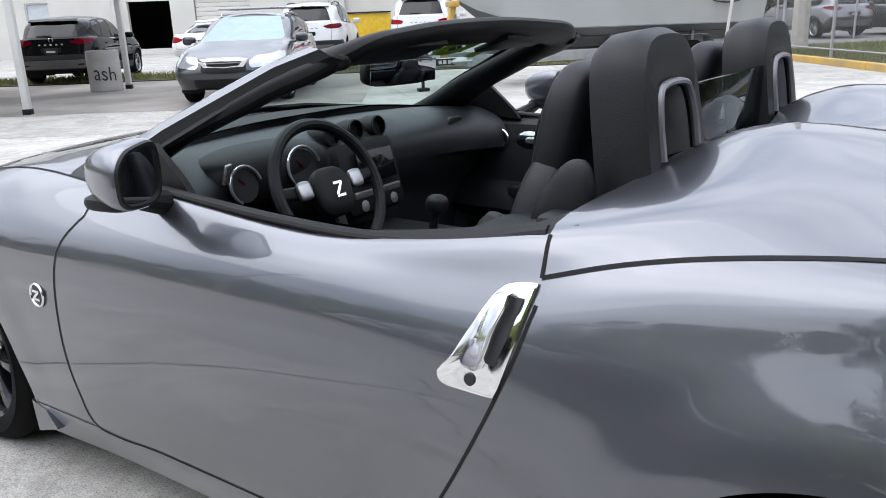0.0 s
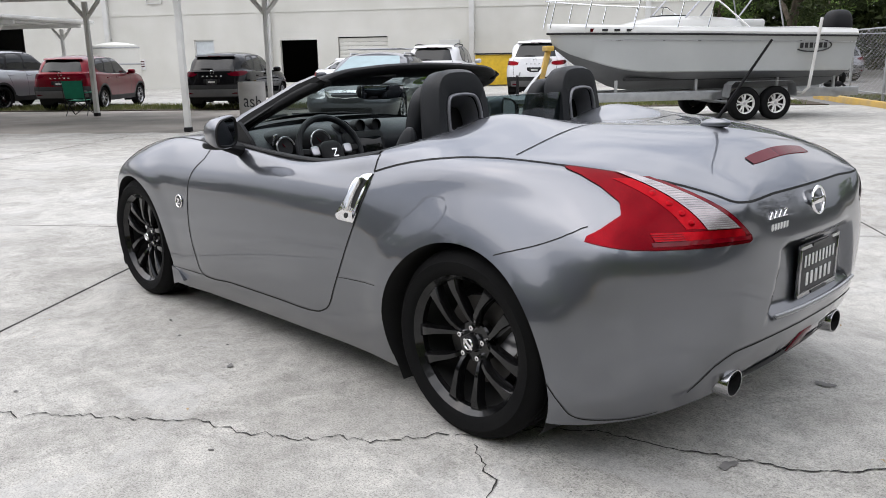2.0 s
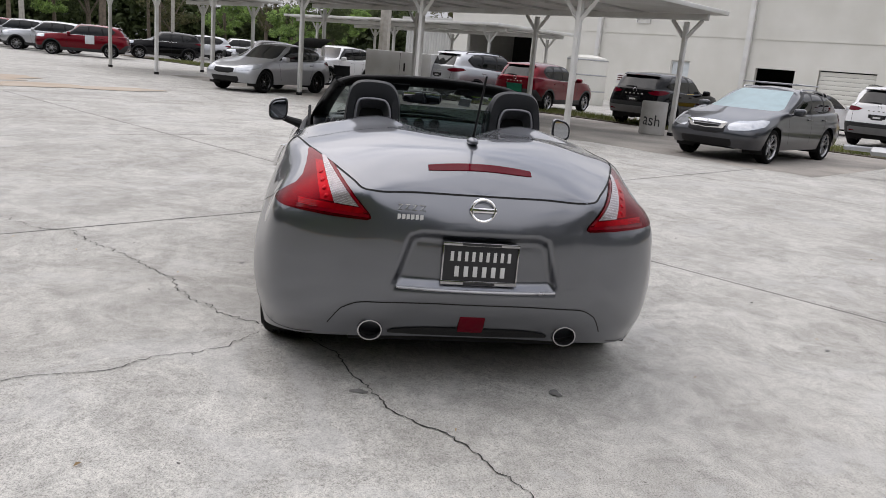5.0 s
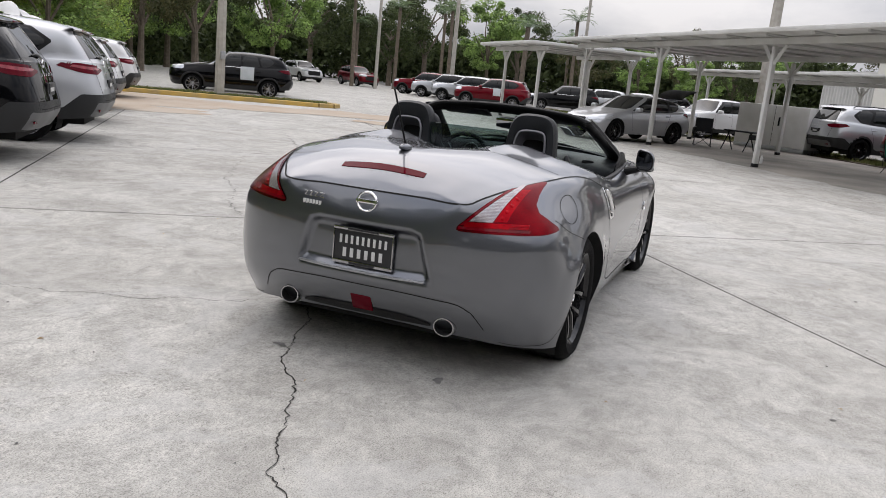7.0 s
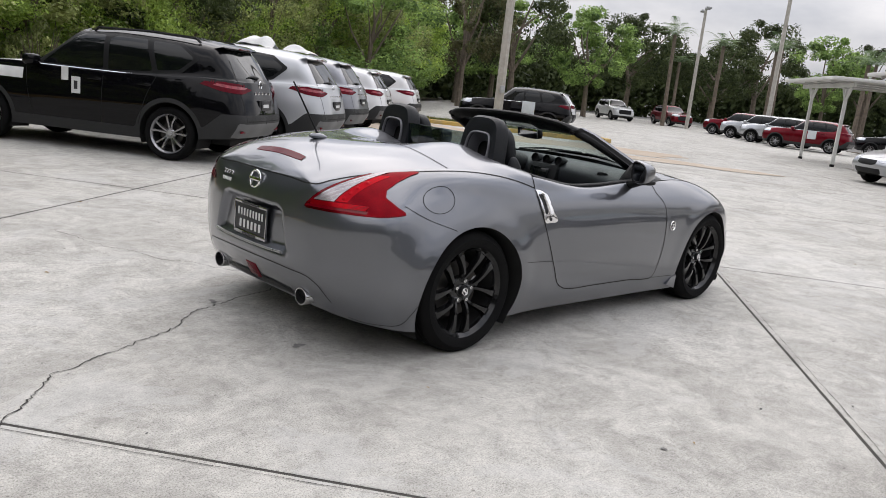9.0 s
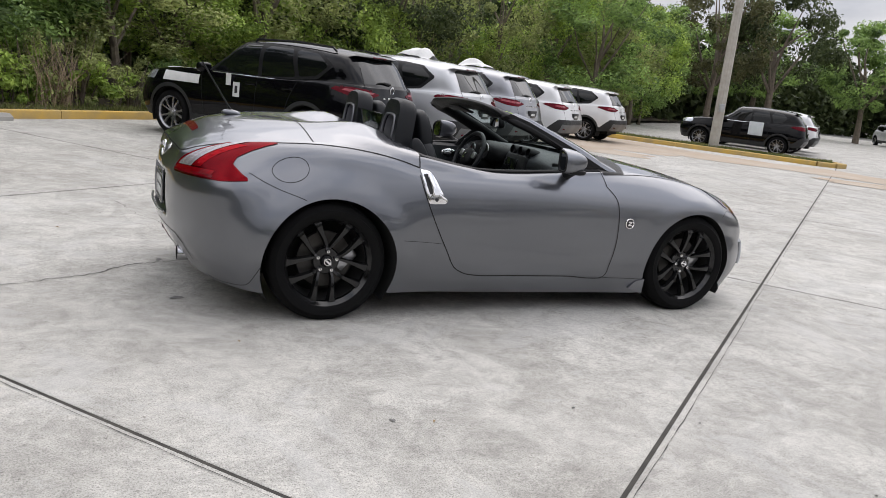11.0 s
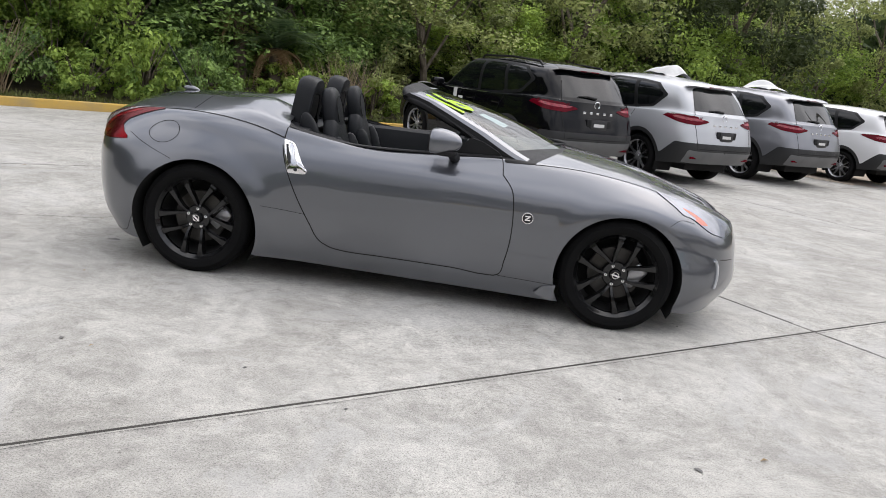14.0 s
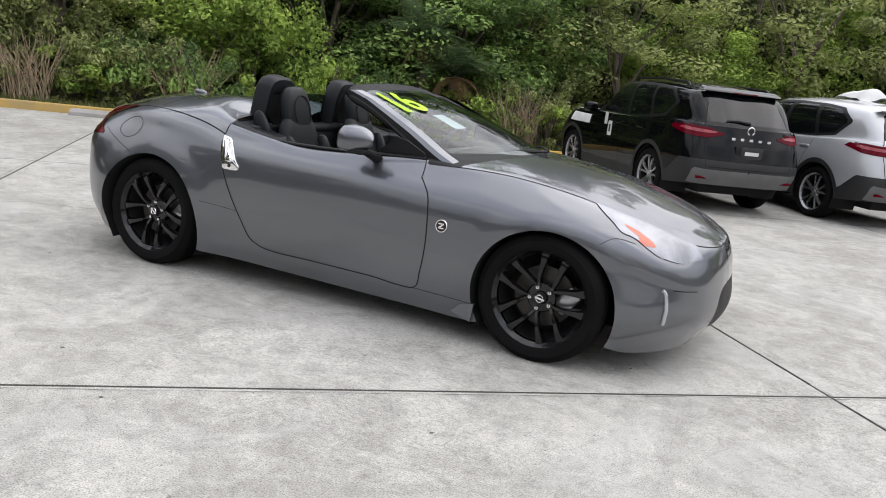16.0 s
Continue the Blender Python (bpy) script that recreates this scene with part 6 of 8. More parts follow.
# seats, roll hoops and the screen between them
for s in (1, -1):
    y = s * .375
    st = part("seat", Shape().blob((-.24, y, .42), (.27, .235, .085), .55, 32, 14), M_LEATHER, CAR, "black leather sports seat with side bolsters")
    back = pose(-.465, y, .40, 0, -12, 0)
    part("backrest", Shape().blob((0, 0, .30), (.075, .215, .34), .55, 32, 18, back, .22), M_LEATHER, st)
    for q in (-1, 1):
        part("bolster", Shape().blob((.055, q * .185, .24), (.075, .055, .26), .75, 20, 12, back, .25), M_LEATHER, st)
        part("seat_bolster", Shape().blob((-.2, y + q * .205, .46), (.26, .05, .075), .7, 20, 12), M_LEATHER, st)
    part("head_rest", Shape().blob((.0, 0, .655), (.058, .130, .150), .62, 28, 16, back, .10), M_LEATHER, st)
    part("stitch_line", Shape().tube([(.054, .085 * math.sin(a), .645 + .10 * math.cos(a)) for a in np.linspace(-2.2, 2.2, 20)], .003, 5, False, back), M_GAP, st)
    part("shoulder_pad", Shape().blob((-.668, s * .60, .955), (.075, .035, .075), .75, 22, 12, None, .55, -.045), M_LEATHER, CAR)
    # hoop fairing
    hb = pose(-.782, s * .40, .918, 0, 8, 0)
    outer = [(-.165, 0), (-.150, .22), (-.128, .285), (-.095, .318), (0, .330), (.085, .318), (.118, .285), (.135, .22), (.155, 0)]
    holed = [(-.100, .09), (-.098, .17), (-.075, .218), (-.04, .228), (0, .230), (.04, .228), (.072, .218), (.088, .17), (.092, .09)]
    outer, holed = smooth_loop(outer, 4, False), smooth_loop(holed, 4, False)
    sec = []
    for (a, b), (c, d) in zip(outer, holed):
        m_ = ((a + c) / 2, (b + d) / 2)
        sec.append([(-.052, s * c, d), (-.060, s * (c * .8 + a * .2), d * .8 + b * .2), (-.055, s * (a * .85 + c * .15), b * .85 + d * .15), (-.03, s * a, b), (.03, s * a, b), (.055, s * (a * .85 + c * .15), b * .85 + d * .15), (.058, s * m_[0], m_[1]), (.05, s * c, d), (-.052, s * c, d)])
    hp = part("roll_hoop_cover", Shape().grid(sec, hb), M_LEATHER, CAR, "tall black padded hoop behind the seat")
    part("hoop_back", Shape().add([(.045, s * a, b) for a, b in holed] + [(.045, 0, 0)], [tuple(range(len(holed) + 1))], hb), M_LINER, hp)
    part("hoop_trim", Shape().tube([(-.058, s * a * .97, b * .985) for a, b in holed], .009, 8, False, hb, True, .8), M_HOOP, hp, "satin grey hoop trim")
    part("hoop_inset", Shape().grid([[(-.045, s * a * .93, b * .96) for a, b in holed], [(.0, s * a * .80, b * .86) for a, b in holed], [(.03, s * a * .74, b * .80) for a, b in holed]], hb), M_HOOP, hp)
part("deck_panel", Shape().box((-.735, 0, .915), (.15, 1.36, .05), .02).box((-.70, 0, .80), (.06, 1.3, .26), .02), M_LEATHER, CAR)
for s in (1, -1):
    part("deck_corner", Shape().grid([[(x, s * y, z) for y in (.775, .70, .62, .55)] for x, z in ((-.50, .80), (-.505, .875), (-.52, .893), (-.60, .906), (-.70, .932), (-.77, .955), (-.80, .96))]), M_LEATHER, CAR)
wd = part("wind_deflector", Shape().box((-.80, 0, 1.035), (.008, .50, .20), .003), M_SMOKE, CAR, "smoked glass wind deflector between the hoops")
part("deflector_mark", Shape().box((-.8055, 0, 1.0), (.002, .06, .012)), M_TRIM, wd)

# ---------------------------------------------------------------- parked vehicles
def double_spokes(rim_r, w2):
    out = [Shape().lathe([(0, w2 - .05), (.05, w2 - .045), (.07, w2 - .06), (.07, w2 - .1)], 24)]
    for i in range(5):
        c = 2 * math.pi * i / 5 + math.pi / 2
        for s in (-1, 1):
            rs, off = [.05, .11, .17, rim_r - .01], [.22, .2, .22, .26]
            out.append(Shape())
            bar_along(out[-1], [(r * math.cos(c + s * o), r * math.sin(c + s * o)) for r, o in zip(rs, off)], [.03, .026, .03, .036], [w2 - .05, w2 - .035, w2 - .028, w2 - .03], .03)
    return out


M_BAND = mat("bumper_grey", (0.14, 0.142, 0.145), 0.45, 0.3, var=0.08)
SUV = {
    "foot": [(2.18, 0, .30), (2.15, .45, .29), (2.0, .74, .28), (1.8, .84, .28), (1.35, .87, .27), (.95, .865, .26), (.4, .86, .26), (-.3, .86, .26), (-.9, .865, .26), (-1.35, .87, .28), (-1.85, .86, .34), (-2.15, .76, .37), (-2.24, .45, .37), (-2.25, 0, .37)],
    "low": [(2.27, 0, .5), (2.24, .45, .5), (2.1, .78, .5), (1.82, .89, .5), (1.35, .905, .5), (.95, .895, .48), (.4, .89, .48), (-.3, .89, .48), (-.9, .9, .48), (-1.35, .91, .5), (-1.85, .89, .55), (-2.24, .78, .56), (-2.35, .45, .56), (-2.36, 0, .56)],
    "mid": [(2.27, 0, .8), (2.22, .45, .8), (2.07, .76, .8), (1.8, .885, .8), (1.35, .92, .82), (.95, .905, .8), (.4, .9, .8), (-.3, .9, .8), (-.9, .91, .82), (-1.35, .92, .84), (-1.85, .89, .85), (-2.2, .78, .84), (-2.31, .45, .84), (-2.32, 0, .84)],
    "belt": [(2.2, 0, .97), (2.14, .42, .98), (1.95, .68, 1.0), (1.7, .80, 1.02), (1.3, .85, 1.04), (.95, .86, 1.05), (.4, .865, 1.03), (-.3, .865, 1.03), (-.9, .87, 1.05), (-1.35, .87, 1.07), (-1.85, .84, 1.09), (-2.14, .73, 1.08), (-2.24, .42, 1.06), (-2.25, 0, 1.06)],
    "sill": [(1.02, 0, 1.13), (.98, .35, 1.125), (.90, .58, 1.115), (.82, .70, 1.11), (.74, .78, 1.10), (.62, .815, 1.09), (.35, .82, 1.075), (-.3, .825, 1.08), (-.9, .825, 1.10), (-1.35, .815, 1.125), (-1.82, .77, 1.15), (-2.1, .68, 1.15), (-2.2, .4, 1.15), (-2.21, 0, 1.15)],
    "roof": [(.18, 0, 1.62), (.16, .30, 1.615), (.12, .5, 1.60), (.08, .57, 1.585), (.02, .60, 1.58), (-.05, .615, 1.585), (-.15, .62, 1.59), (-.5, .63, 1.605), (-.95, .63, 1.60), (-1.35, .62, 1.585), (-1.66, .60, 1.56), (-1.82, .55, 1.54), (-1.88, .35, 1.555), (-1.89, 0, 1.56)],
    "ridge": [(.1, 0, 1.65), (.08, 0, 1.655), (.04, 0, 1.66), (0, 0, 1.665), (-.05, 0, 1.67), (-.1, 0, 1.675), (-.2, 0, 1.68), (-.5, 0, 1.69), (-.95, 0, 1.685), (-1.35, 0, 1.665), (-1.63, 0, 1.635), (-1.77, 0, 1.605), (-1.84, 0, 1.585), (-1.88, 0, 1.57)],
}


def vehicle(name, label, category, m, colour, length=4.65, width=1.84, height=1.70, base=2.705, style="suv", rails=False, rim=None, clad=True, band=None, papers=False, tail_mat=None, shade=False, film=False, fine=False, group="parked cars"):
    """A parked car with skin, glass, lamps, wheels and trim."""
    top = thing(name, label, category, m, group)
    kx, ky, kz = (length / 4.65), width / 1.84, height / 1.70
    ax = base / 2

    def fit_in(p):
        x, y, z = p
        if style != "suv":                      # low cars: sloping bonnet, raked screen, falling roof
            c = lambda a: max(0.0, min(1.0, a))  # noqa: E731
            z -= .17 * c((x - .9) / 1.3) * c((z - .5) / .45)
            x -= .10 * c((x - 2.0) / .25) * c((z - .75) / .25)
            x += .10 * c((x - .55) / .3) * c((z - 1.08) / .03) * c((1.2 - z) / .06)
            x -= .26 * c((z - 1.12) / .45) * c((x + .45) / .5)
            z -= .05 * c((-x - .7) / 1.1) * c((z - 1.3) / .25)
            x += .20 * c((-x - 1.2) / .6) * c((z - 1.16) / .4)
        if style == "sedan" and z > 1.12 and x < -.3:
            x, z = x + (.80 if z > 1.4 else .36) * min(1, (-.3 - x) / 1.3), z * (1 - .03 * min(1, (-.3 - x)))
        return (x * kx, y * ky, .16 + (z - .16) * (kz * 1.7 - .16) / 1.54)
    lines = [[fit_in(p) for p in SUV[q]] for q in ("foot", "low", "mid", "belt", "sill", "roof", "ridge")]
    k_ = 2 if fine else 1
    b = Body(lines, [q * k_ for q in (4, 5, 5, 6, 6, 6, 6, 6, 6, 6, 6, 6, 5)], [q * k_ for q in (4, 5, 5, 3, 8, 6)])
    Z = lambda z: fit_in((0, 0, z))[2]  # noqa: E731
    wr = .358 if height > 1.65 else .325
    ar = wr + .055
    b.cut("hole", lambda x, y, z: np.minimum(np.hypot(x - ax, z - wr), np.hypot(x + ax, z - wr)) - ar + 9 * (y < .5), (0, 3))
    P = lambda pts: inside([fit_in((x, 0, z))[::2] for x, z in pts])  # noqa: E731
    f1, f2, f3 = P([(.53, 1.115), (.02, 1.545), (-.33, 1.565), (-.36, 1.105)]), P([(-.43, 1.105), (-.41, 1.565), (-.93, 1.555), (-1.06, 1.15)]), P([(-1.13, 1.165), (-1.01, 1.55), (-1.38, 1.525), (-1.62, 1.37), (-1.42, 1.20)])
    if style == "sedan":
        f3 = lambda x, z: np.ones_like(x)  # noqa: E731
    for k, fn in (("glass_front", f1), ("glass_rear", f2), ("glass_quarter", f3)):
        b.cut(k, lambda x, y, z, fn=fn: fn(x, z) + 9 * (y < .5 * ky), (4, 5))
    xr = lines[5][-1][0]
    f4 = inside([(-.60 * ky, Z(1.175)), (.60 * ky, Z(1.175)), (.49 * ky, Z(1.50)), (.40 * ky, Z(1.53)), (-.40 * ky, Z(1.53)), (-.49 * ky, Z(1.50))])
    b.cut("glass_back", lambda x, y, z: np.maximum(f4(y, z), x - (xr + .12 * (xr < -1.5) + .35 * (xr > -1.5))), (4, 5))
    f5 = inside([(-.74 * ky, Z(1.13)), (.74 * ky, Z(1.13)), (.535 * ky, Z(1.59)), (-.535 * ky, Z(1.59))])
    b.cut("glass_screen", lambda x, y, z: np.maximum(f5(y, z), (0.0 if style == "suv" else -.35) - x), (4, 5))
    f6 = P([(.66, 1.085), (.06, 1.585), (-.5, 1.60), (-1.05, 1.585), (-1.42, 1.55), (-1.70, 1.375), (-1.46, 1.165), (-1.1, 1.12), (0, 1.075)])
    b.cut("trim_black", lambda x, y, z: f6(x, z) + 9 * (y < .5 * ky), (3.9, 5))
    # black strip on the skin below the spoiler paints in its shadow
    b.cut("spoiler_shadow", lambda x, y, z: np.maximum(np.maximum(z - Z(1.56), Z(1.53) - z), np.maximum(x - xr - .05, y - .42 * ky)), (4, 5.0))
    tz, th = (1.055, .062) if style != "sedan" else (.98, .085)
    lamp_z = lambda x: Z(tz) + .10 * (x + 2.0)  # noqa: E731
    slim = lambda x, y: np.minimum(np.clip((-1.62 - x / kx) / .42, .06, 1), np.clip((y / ky - .34) / .26, .12, 1))  # noqa: E731
    b.cut("lamp_core", lambda x, y, z: np.maximum(np.maximum(np.abs(z - lamp_z(x) - .012) - .30 * th * slim(x, y), x + 1.86 * kx), .44 * ky - y), (2, 4))
    b.cut("lamp_tail", lambda x, y, z: np.maximum(np.maximum(np.abs(z - lamp_z(x)) - th * slim(x, y), x + 1.66 * kx), .36 * ky - y), (2, 4))
    if style == "suv":
        b.cut("lamp_head", lambda x, y, z: np.maximum(np.maximum(np.abs(z - Z(.93)) - .07, 1.72 * kx - x), .42 * ky - y), (1, 4))
    else:
        b.cut("lamp_head", lambda x, y, z: np.maximum(np.maximum(np.abs(z - Z(.79) - .20 * (2.0 * kx - x)) - .062 * np.clip((x / kx - 1.48) / .25, .1, 1), 1.52 * kx - x), .40 * ky - y), (1, 4))
        b.cut("intake", lambda x, y, z: np.maximum(np.maximum(np.abs(z - .36) - .07, 1.85 * kx - x), y - .50 * ky), (0, 2))
    b.cut("grille", lambda x, y, z: np.maximum(np.maximum(np.abs(z - (Z(.72) if style == "suv" else Z(.66))) - (.16 if style == "suv" else .075), 1.95 * kx - x), y - (.52 if style == "suv" else .36) * ky), (0, 3))
    if clad:
        b.cut("bumper_band", lambda x, y, z: np.maximum(np.maximum(np.abs(z - .48 - .10 * np.maximum(0, y - .62)) - .10, x + 2.06 * kx), y - .76), (0, 3))
        b.cut("cladding", lambda x, y, z: np.minimum(z - .40 - .30 * np.clip((-x - 1.72) / .35, 0, 1), np.minimum(np.hypot(x - ax, z - wr), np.hypot(x + ax, z - wr)) - ar - .06), (0, 3))
    fd1 = P([(.60, .45), (.66, .6), (.72, 1.09), (-.385, 1.09), (-.385, .42)])
    fd2 = P([(-.40, .42), (-.40, 1.09), (-1.14, 1.12), (-1.02, .8), (-.92, .42)])
    b.cut("door_front", lambda x, y, z: fd1(x, z) + 9 * (y < .6), (0.5, 4))
    b.cut("door_rear", lambda x, y, z: fd2(x, z) + 9 * (y < .6), (0.5, 4))
    b.cut("tailgate", lambda x, y, z: np.maximum(x + 1.95 * kx, y - .66 * ky + .0 * z), (1.6, 4.2))
    b.cut("hood", lambda x, y, z: .8 * kx - x + 9 * (y > .82), (3, 4))
    b.cut("skin", lambda x, y, z: x - 9, (0, 7))
    b.part("body", "skin", colour, top)
    b.part("bonnet", "hood", colour, top)
    gate = b.part("tailgate", "tailgate", colour, top)
    if clad:
        b.part("cladding", "cladding", M_TRIM, top, label="dark grey lower cladding")
        b.part("bumper_band", "bumper_band", band or M_BAND, top)
    b.part("window_trim", "trim_black", M_PLASTIC, top)
    # the spoiler's painted shadow, as a black part
    b.part("spoiler_gap", "spoiler_shadow", M_PLASTIC, top)
    b.part("grille", "grille", M_PLASTIC, top)
    if style != "suv":
        b.part("air_intake", "intake", M_PLASTIC, top)
    b.part("windscreen", "glass_screen", M_SUNSHADE if shade else M_TINT, top)
    b.part("back_glass", "glass_back", M_TINT, gate)
    for s in (1, -1):
        for door, glass in (("door_front", "glass_front"), ("door_rear", "glass_rear")):
            d_ = b.part("door", door, colour, top, s)
            b.part("door_glass", glass, M_TINT, d_, s)
        if style != "sedan":
            b.part("quarter_glass", "glass_quarter", M_TINT, top, s)
        b.part("tail_lamp", "lamp_tail", tail_mat or M_LAMPD, top, s, push=.006)
        b.part("lamp_core", "lamp_core", M_LAMPC, top, s, push=.007)
        b.part("head_lamp", "lamp_head", M_CLEAR, top, s, push=.006)
    tr = b.tree()
    for s in (1, -1):
        for pts in ([(.60, .9, .40), (.66, .9, .6), (.72, .9, 1.0), (.72, .86, 1.07)], [(-.39, .9, .40), (-.39, .92, .8), (-.39, .86, 1.08)], [(-.92, .9, .44), (-1.02, .92, .8), (-1.14, .87, 1.09)]):
            part("seam", seam(tr, [tuple(fit_in((x, s * y, z))) for x, y, z in line3(pts, 4)], .008), M_GAP, top)
        part("seam", seam(tr, [tuple(fit_in((x, s * y, z))) for x, y, z in line3([(-2.4, .62, .60), (-2.4, .66, .85), (-2.3, .68, 1.1), (-2.2, .62, 1.3), (-2.1, .55, 1.5)], 4)], .010), M_GAP, top)
        for x in (-.28, -1.0):
            e = tr.ray_cast(Vector((x * kx, s * 2, Z(.97))), Vector((0, -s, 0)))[0]
            part("door_handle", Shape().box((x * kx, e.y + s * .012, Z(.97)), (.20, .03, .035), .012), colour, top)
        mm = pose(.56 * kx, s * 1.0 * ky, Z(1.14))
        part("door_mirror", Shape().blob((0, 0, 0), (.09, .11, .075), .6, 18, 10, mm).tube([(0, -s * .08, -.04), (0, -s * .17, -.07)], .03, 6, False, mm), colour, top)
        if rails:
            part("roof_rail", Shape().tube([fit_in((x, s * .60, z)) for x, z in ((-.1, 1.60), (-.15, 1.645), (-.9, 1.665), (-1.55, 1.635), (-1.62, 1.585))], .018, 6), M_SATIN if rails == "silver" else M_PLASTIC, top)
        xx = -ax
        part("sill_strip", Shape().tube([fit_in((x, s * .845, 1.085 + .03 * (x < -.9) * (-x - .9))) for x in np.linspace(.55, -1.6, 10)], .009, 5), M_CHROME if style == "suv" else M_PLASTIC, top)
    gx = lambda y, z: tr.ray_cast(Vector((-4, y, z)), Vector((1, 0, 0)))[0].x  # noqa: E731
    part("seam", seam(tr, [(-2.6, y, Z(.62)) for y in np.linspace(-.62, .62, 20)], .010), M_GAP, top)
    part("plate_recess", Shape().box((gx(0, Z(.82)) - .003, 0, Z(.82)), (.02, .46, .16), .008), M_PLASTIC if style == "suv" else M_PLATE, gate)
    part("plate", Shape().box((gx(0, Z(.82)) - .015, 0, Z(.82)), (.01, .31, .14), .004), M_PLATE if style == "suv" else M_INK, gate)
    part("plate_bar", Shape().box((gx(0, Z(.82)) - .022, 0, Z(.82)), (.004, .2, .045)), M_INK if style == "suv" else M_PLATE, gate)
    part("badge", Shape().tube([(gx(0, Z(1.10)) - .008, .05 * math.cos(a), Z(1.10) + .05 * math.sin(a)) for a in np.linspace(0, 6.283, 16, endpoint=False)], .007, 6, True), M_CHROME, gate)
    if style == "suv" and clad:
        for i in range(5):
            y = .26 - .13 * i
            part("mark", Shape().box((gx(y, Z(.985)) - .005, y, Z(.985)), (.006, .05, .032), .002), M_CHROME, gate)
    part("wiper", Shape().tube([(gx(.0, Z(1.2)) - .02, 0, Z(1.19)), (gx(.15, Z(1.2)) - .02, .18, Z(1.21)), (gx(.25, Z(1.2)) - .015, .34, Z(1.2))], [.022, .012, .008], 6), M_PLASTIC, gate)
    part("spoiler", Shape().grid([[(xr - d_ - .05 * (1 - (y / .56) ** 2), y * ky, Z(1.565) - h) for y in np.linspace(-.56, .56, 9)] for d_, h in ((-.10, -.045), (.02, -.012), (.05, .012), (0.03, .03), (-.08, .03))]), colour, gate)
    part("stop_lamp", Shape().box((xr - .085, 0, Z(1.555)), (.02, .36, .02), .006), M_LAMPD, gate)
    if clad:
        for s in (1, -1):
            part("reflector", Shape().box((gx(s * .62, .47) - .004, s * .62, .47), (.012, .16, .035), .006), M_LAMPD, top)
    part("underbody", Shape().box((0, 0, .36), (4.1 * kx, 1.0, .22)).box((0, 0, .33), (base - .85, 1.6 * ky, .16)).box((0, 0, .7 if style == "suv" else .58), (3.6 * kx, 1.2 * ky, .5 if style == "suv" else .3)), M_LINER, top, smooth=False)
    w0 = wheel(top, pose(ax, (.895 * ky - .11), wr, 0, 20, 180), wr, .22, wr * .70, rim or M_ALLOY, double_spokes, M_SATIN, False)
    for x, s, a in ((ax, -1, 50), (-ax, 1, 75), (-ax, -1, 5)):
        copy_thing(w0, pose(x, s * (.895 * ky - .11), wr, 0, a, 180 if s > 0 else 0))
    for x in (ax, -ax):
        for s in (1, -1):
            a = np.linspace(-.4, math.pi + .4, 24)
            part("arch_liner", Shape().grid([[(x + (ar + .002) * math.cos(q), s * .885 * ky, wr + (ar + .002) * math.sin(q)) for q in a], [(x + (ar + .02) * math.cos(q), s * .5, wr + (ar + .02) * math.sin(q)) for q in a]]), M_LINER, top)
    if film:
        rows = []
        for x in np.linspace(.76, 1.52, 9):
            row = [tr.ray_cast(Vector((x, y, 3)), Vector((0, 0, -1)))[0] + Vector((0, 0, .007)) for y in np.linspace(.30, .80, 8)]
            row += [tr.ray_cast(Vector((x, 2, z)), Vector((0, -1, 0)))[0] + Vector((0, .007, 0)) for z in (1.0, .95, .90, .87)]
            rows.append(row)
        part("bonnet_film", Shape().grid(rows), M_WRAP, top, "white protective film on the bonnet")
    if papers:
        e = tr.ray_cast(Vector((-.02, 2, Z(.84))), Vector((0, -1, 0)))[0]
        for x, z, w, h in ((.14, Z(1.0), .10, .18), (-.02, Z(.86), .13, .22)):
            part("window_sheet", Shape().box((x, e.y + .008, z), (w, .004, h)), M_INK, top)
        part("window_sheet", Shape().box((-.02, e.y + .012, Z(.86)), (.05, .004, .11)), M_PLATE, top)
    return top


def at(u, v, a):
    return LOT @ pose(u, v, 0, 0, 0, a)


def wrap_heap(m, seed, n=9):
    """Crumpled white sheeting on a roof."""
    rnd = random.Random(seed)
    ph = [(rnd.uniform(4, 16), rnd.uniform(4, 16), rnd.uniform(0, 6), rnd.uniform(.01, .035)) for _ in range(n)]
    rows = []
    for i in range(27):
        row = []
        for j in range(31):
            x, y = -.30 + .60 * i / 26, -.30 + .60 * j / 30
            q = max(0, 1 - (x / .30) ** 2 * .9) * max(0, 1 - (y / .30) ** 2 * .9)
            z = .14 * q ** .6 + sum(a * math.sin(p * x + r * y + c) for p, r, c, a in ph) * q ** .4
            row.append((x + .03 * math.sin(9 * y + ph[0][2]), y + .03 * math.sin(8 * x + ph[1][2]), max(z, .004)))
        rows.append(row)
    return Shape().grid(rows)


SPORT = dict(length=4.39, width=1.84, height=1.60, base=2.65)
vehicle("sport_utility", "shiny black sport utility car with delivery sheets on its door", "car", at(-5.22, -6.18, -90), M_BLACKP, papers=True, film=True, fine=True, rails=True)
vehicle("sport_utility", "pearl white sport utility car with grey cladding, wrap on its roof", "car", at(-7.62, -5.82, -90), M_PEARL, fine=True)
vehicle("sport_utility", "slate grey sport utility car with crumpled wrap on its roof", "car", at(-10.72, -6.15, -90), M_SLATE, fine=True)
vehicle("compact_crossover", "white compact crossover parked nose to the thicket", "car", at(-14.1, -6.2, -90), M_WHITEP, fine=True, **SPORT)
vehicle("compact_crossover", "white compact crossover standing at the end of the row", "car", at(-18.85, -6.30, -90), M_WHITEP, fine=True, **SPORT)
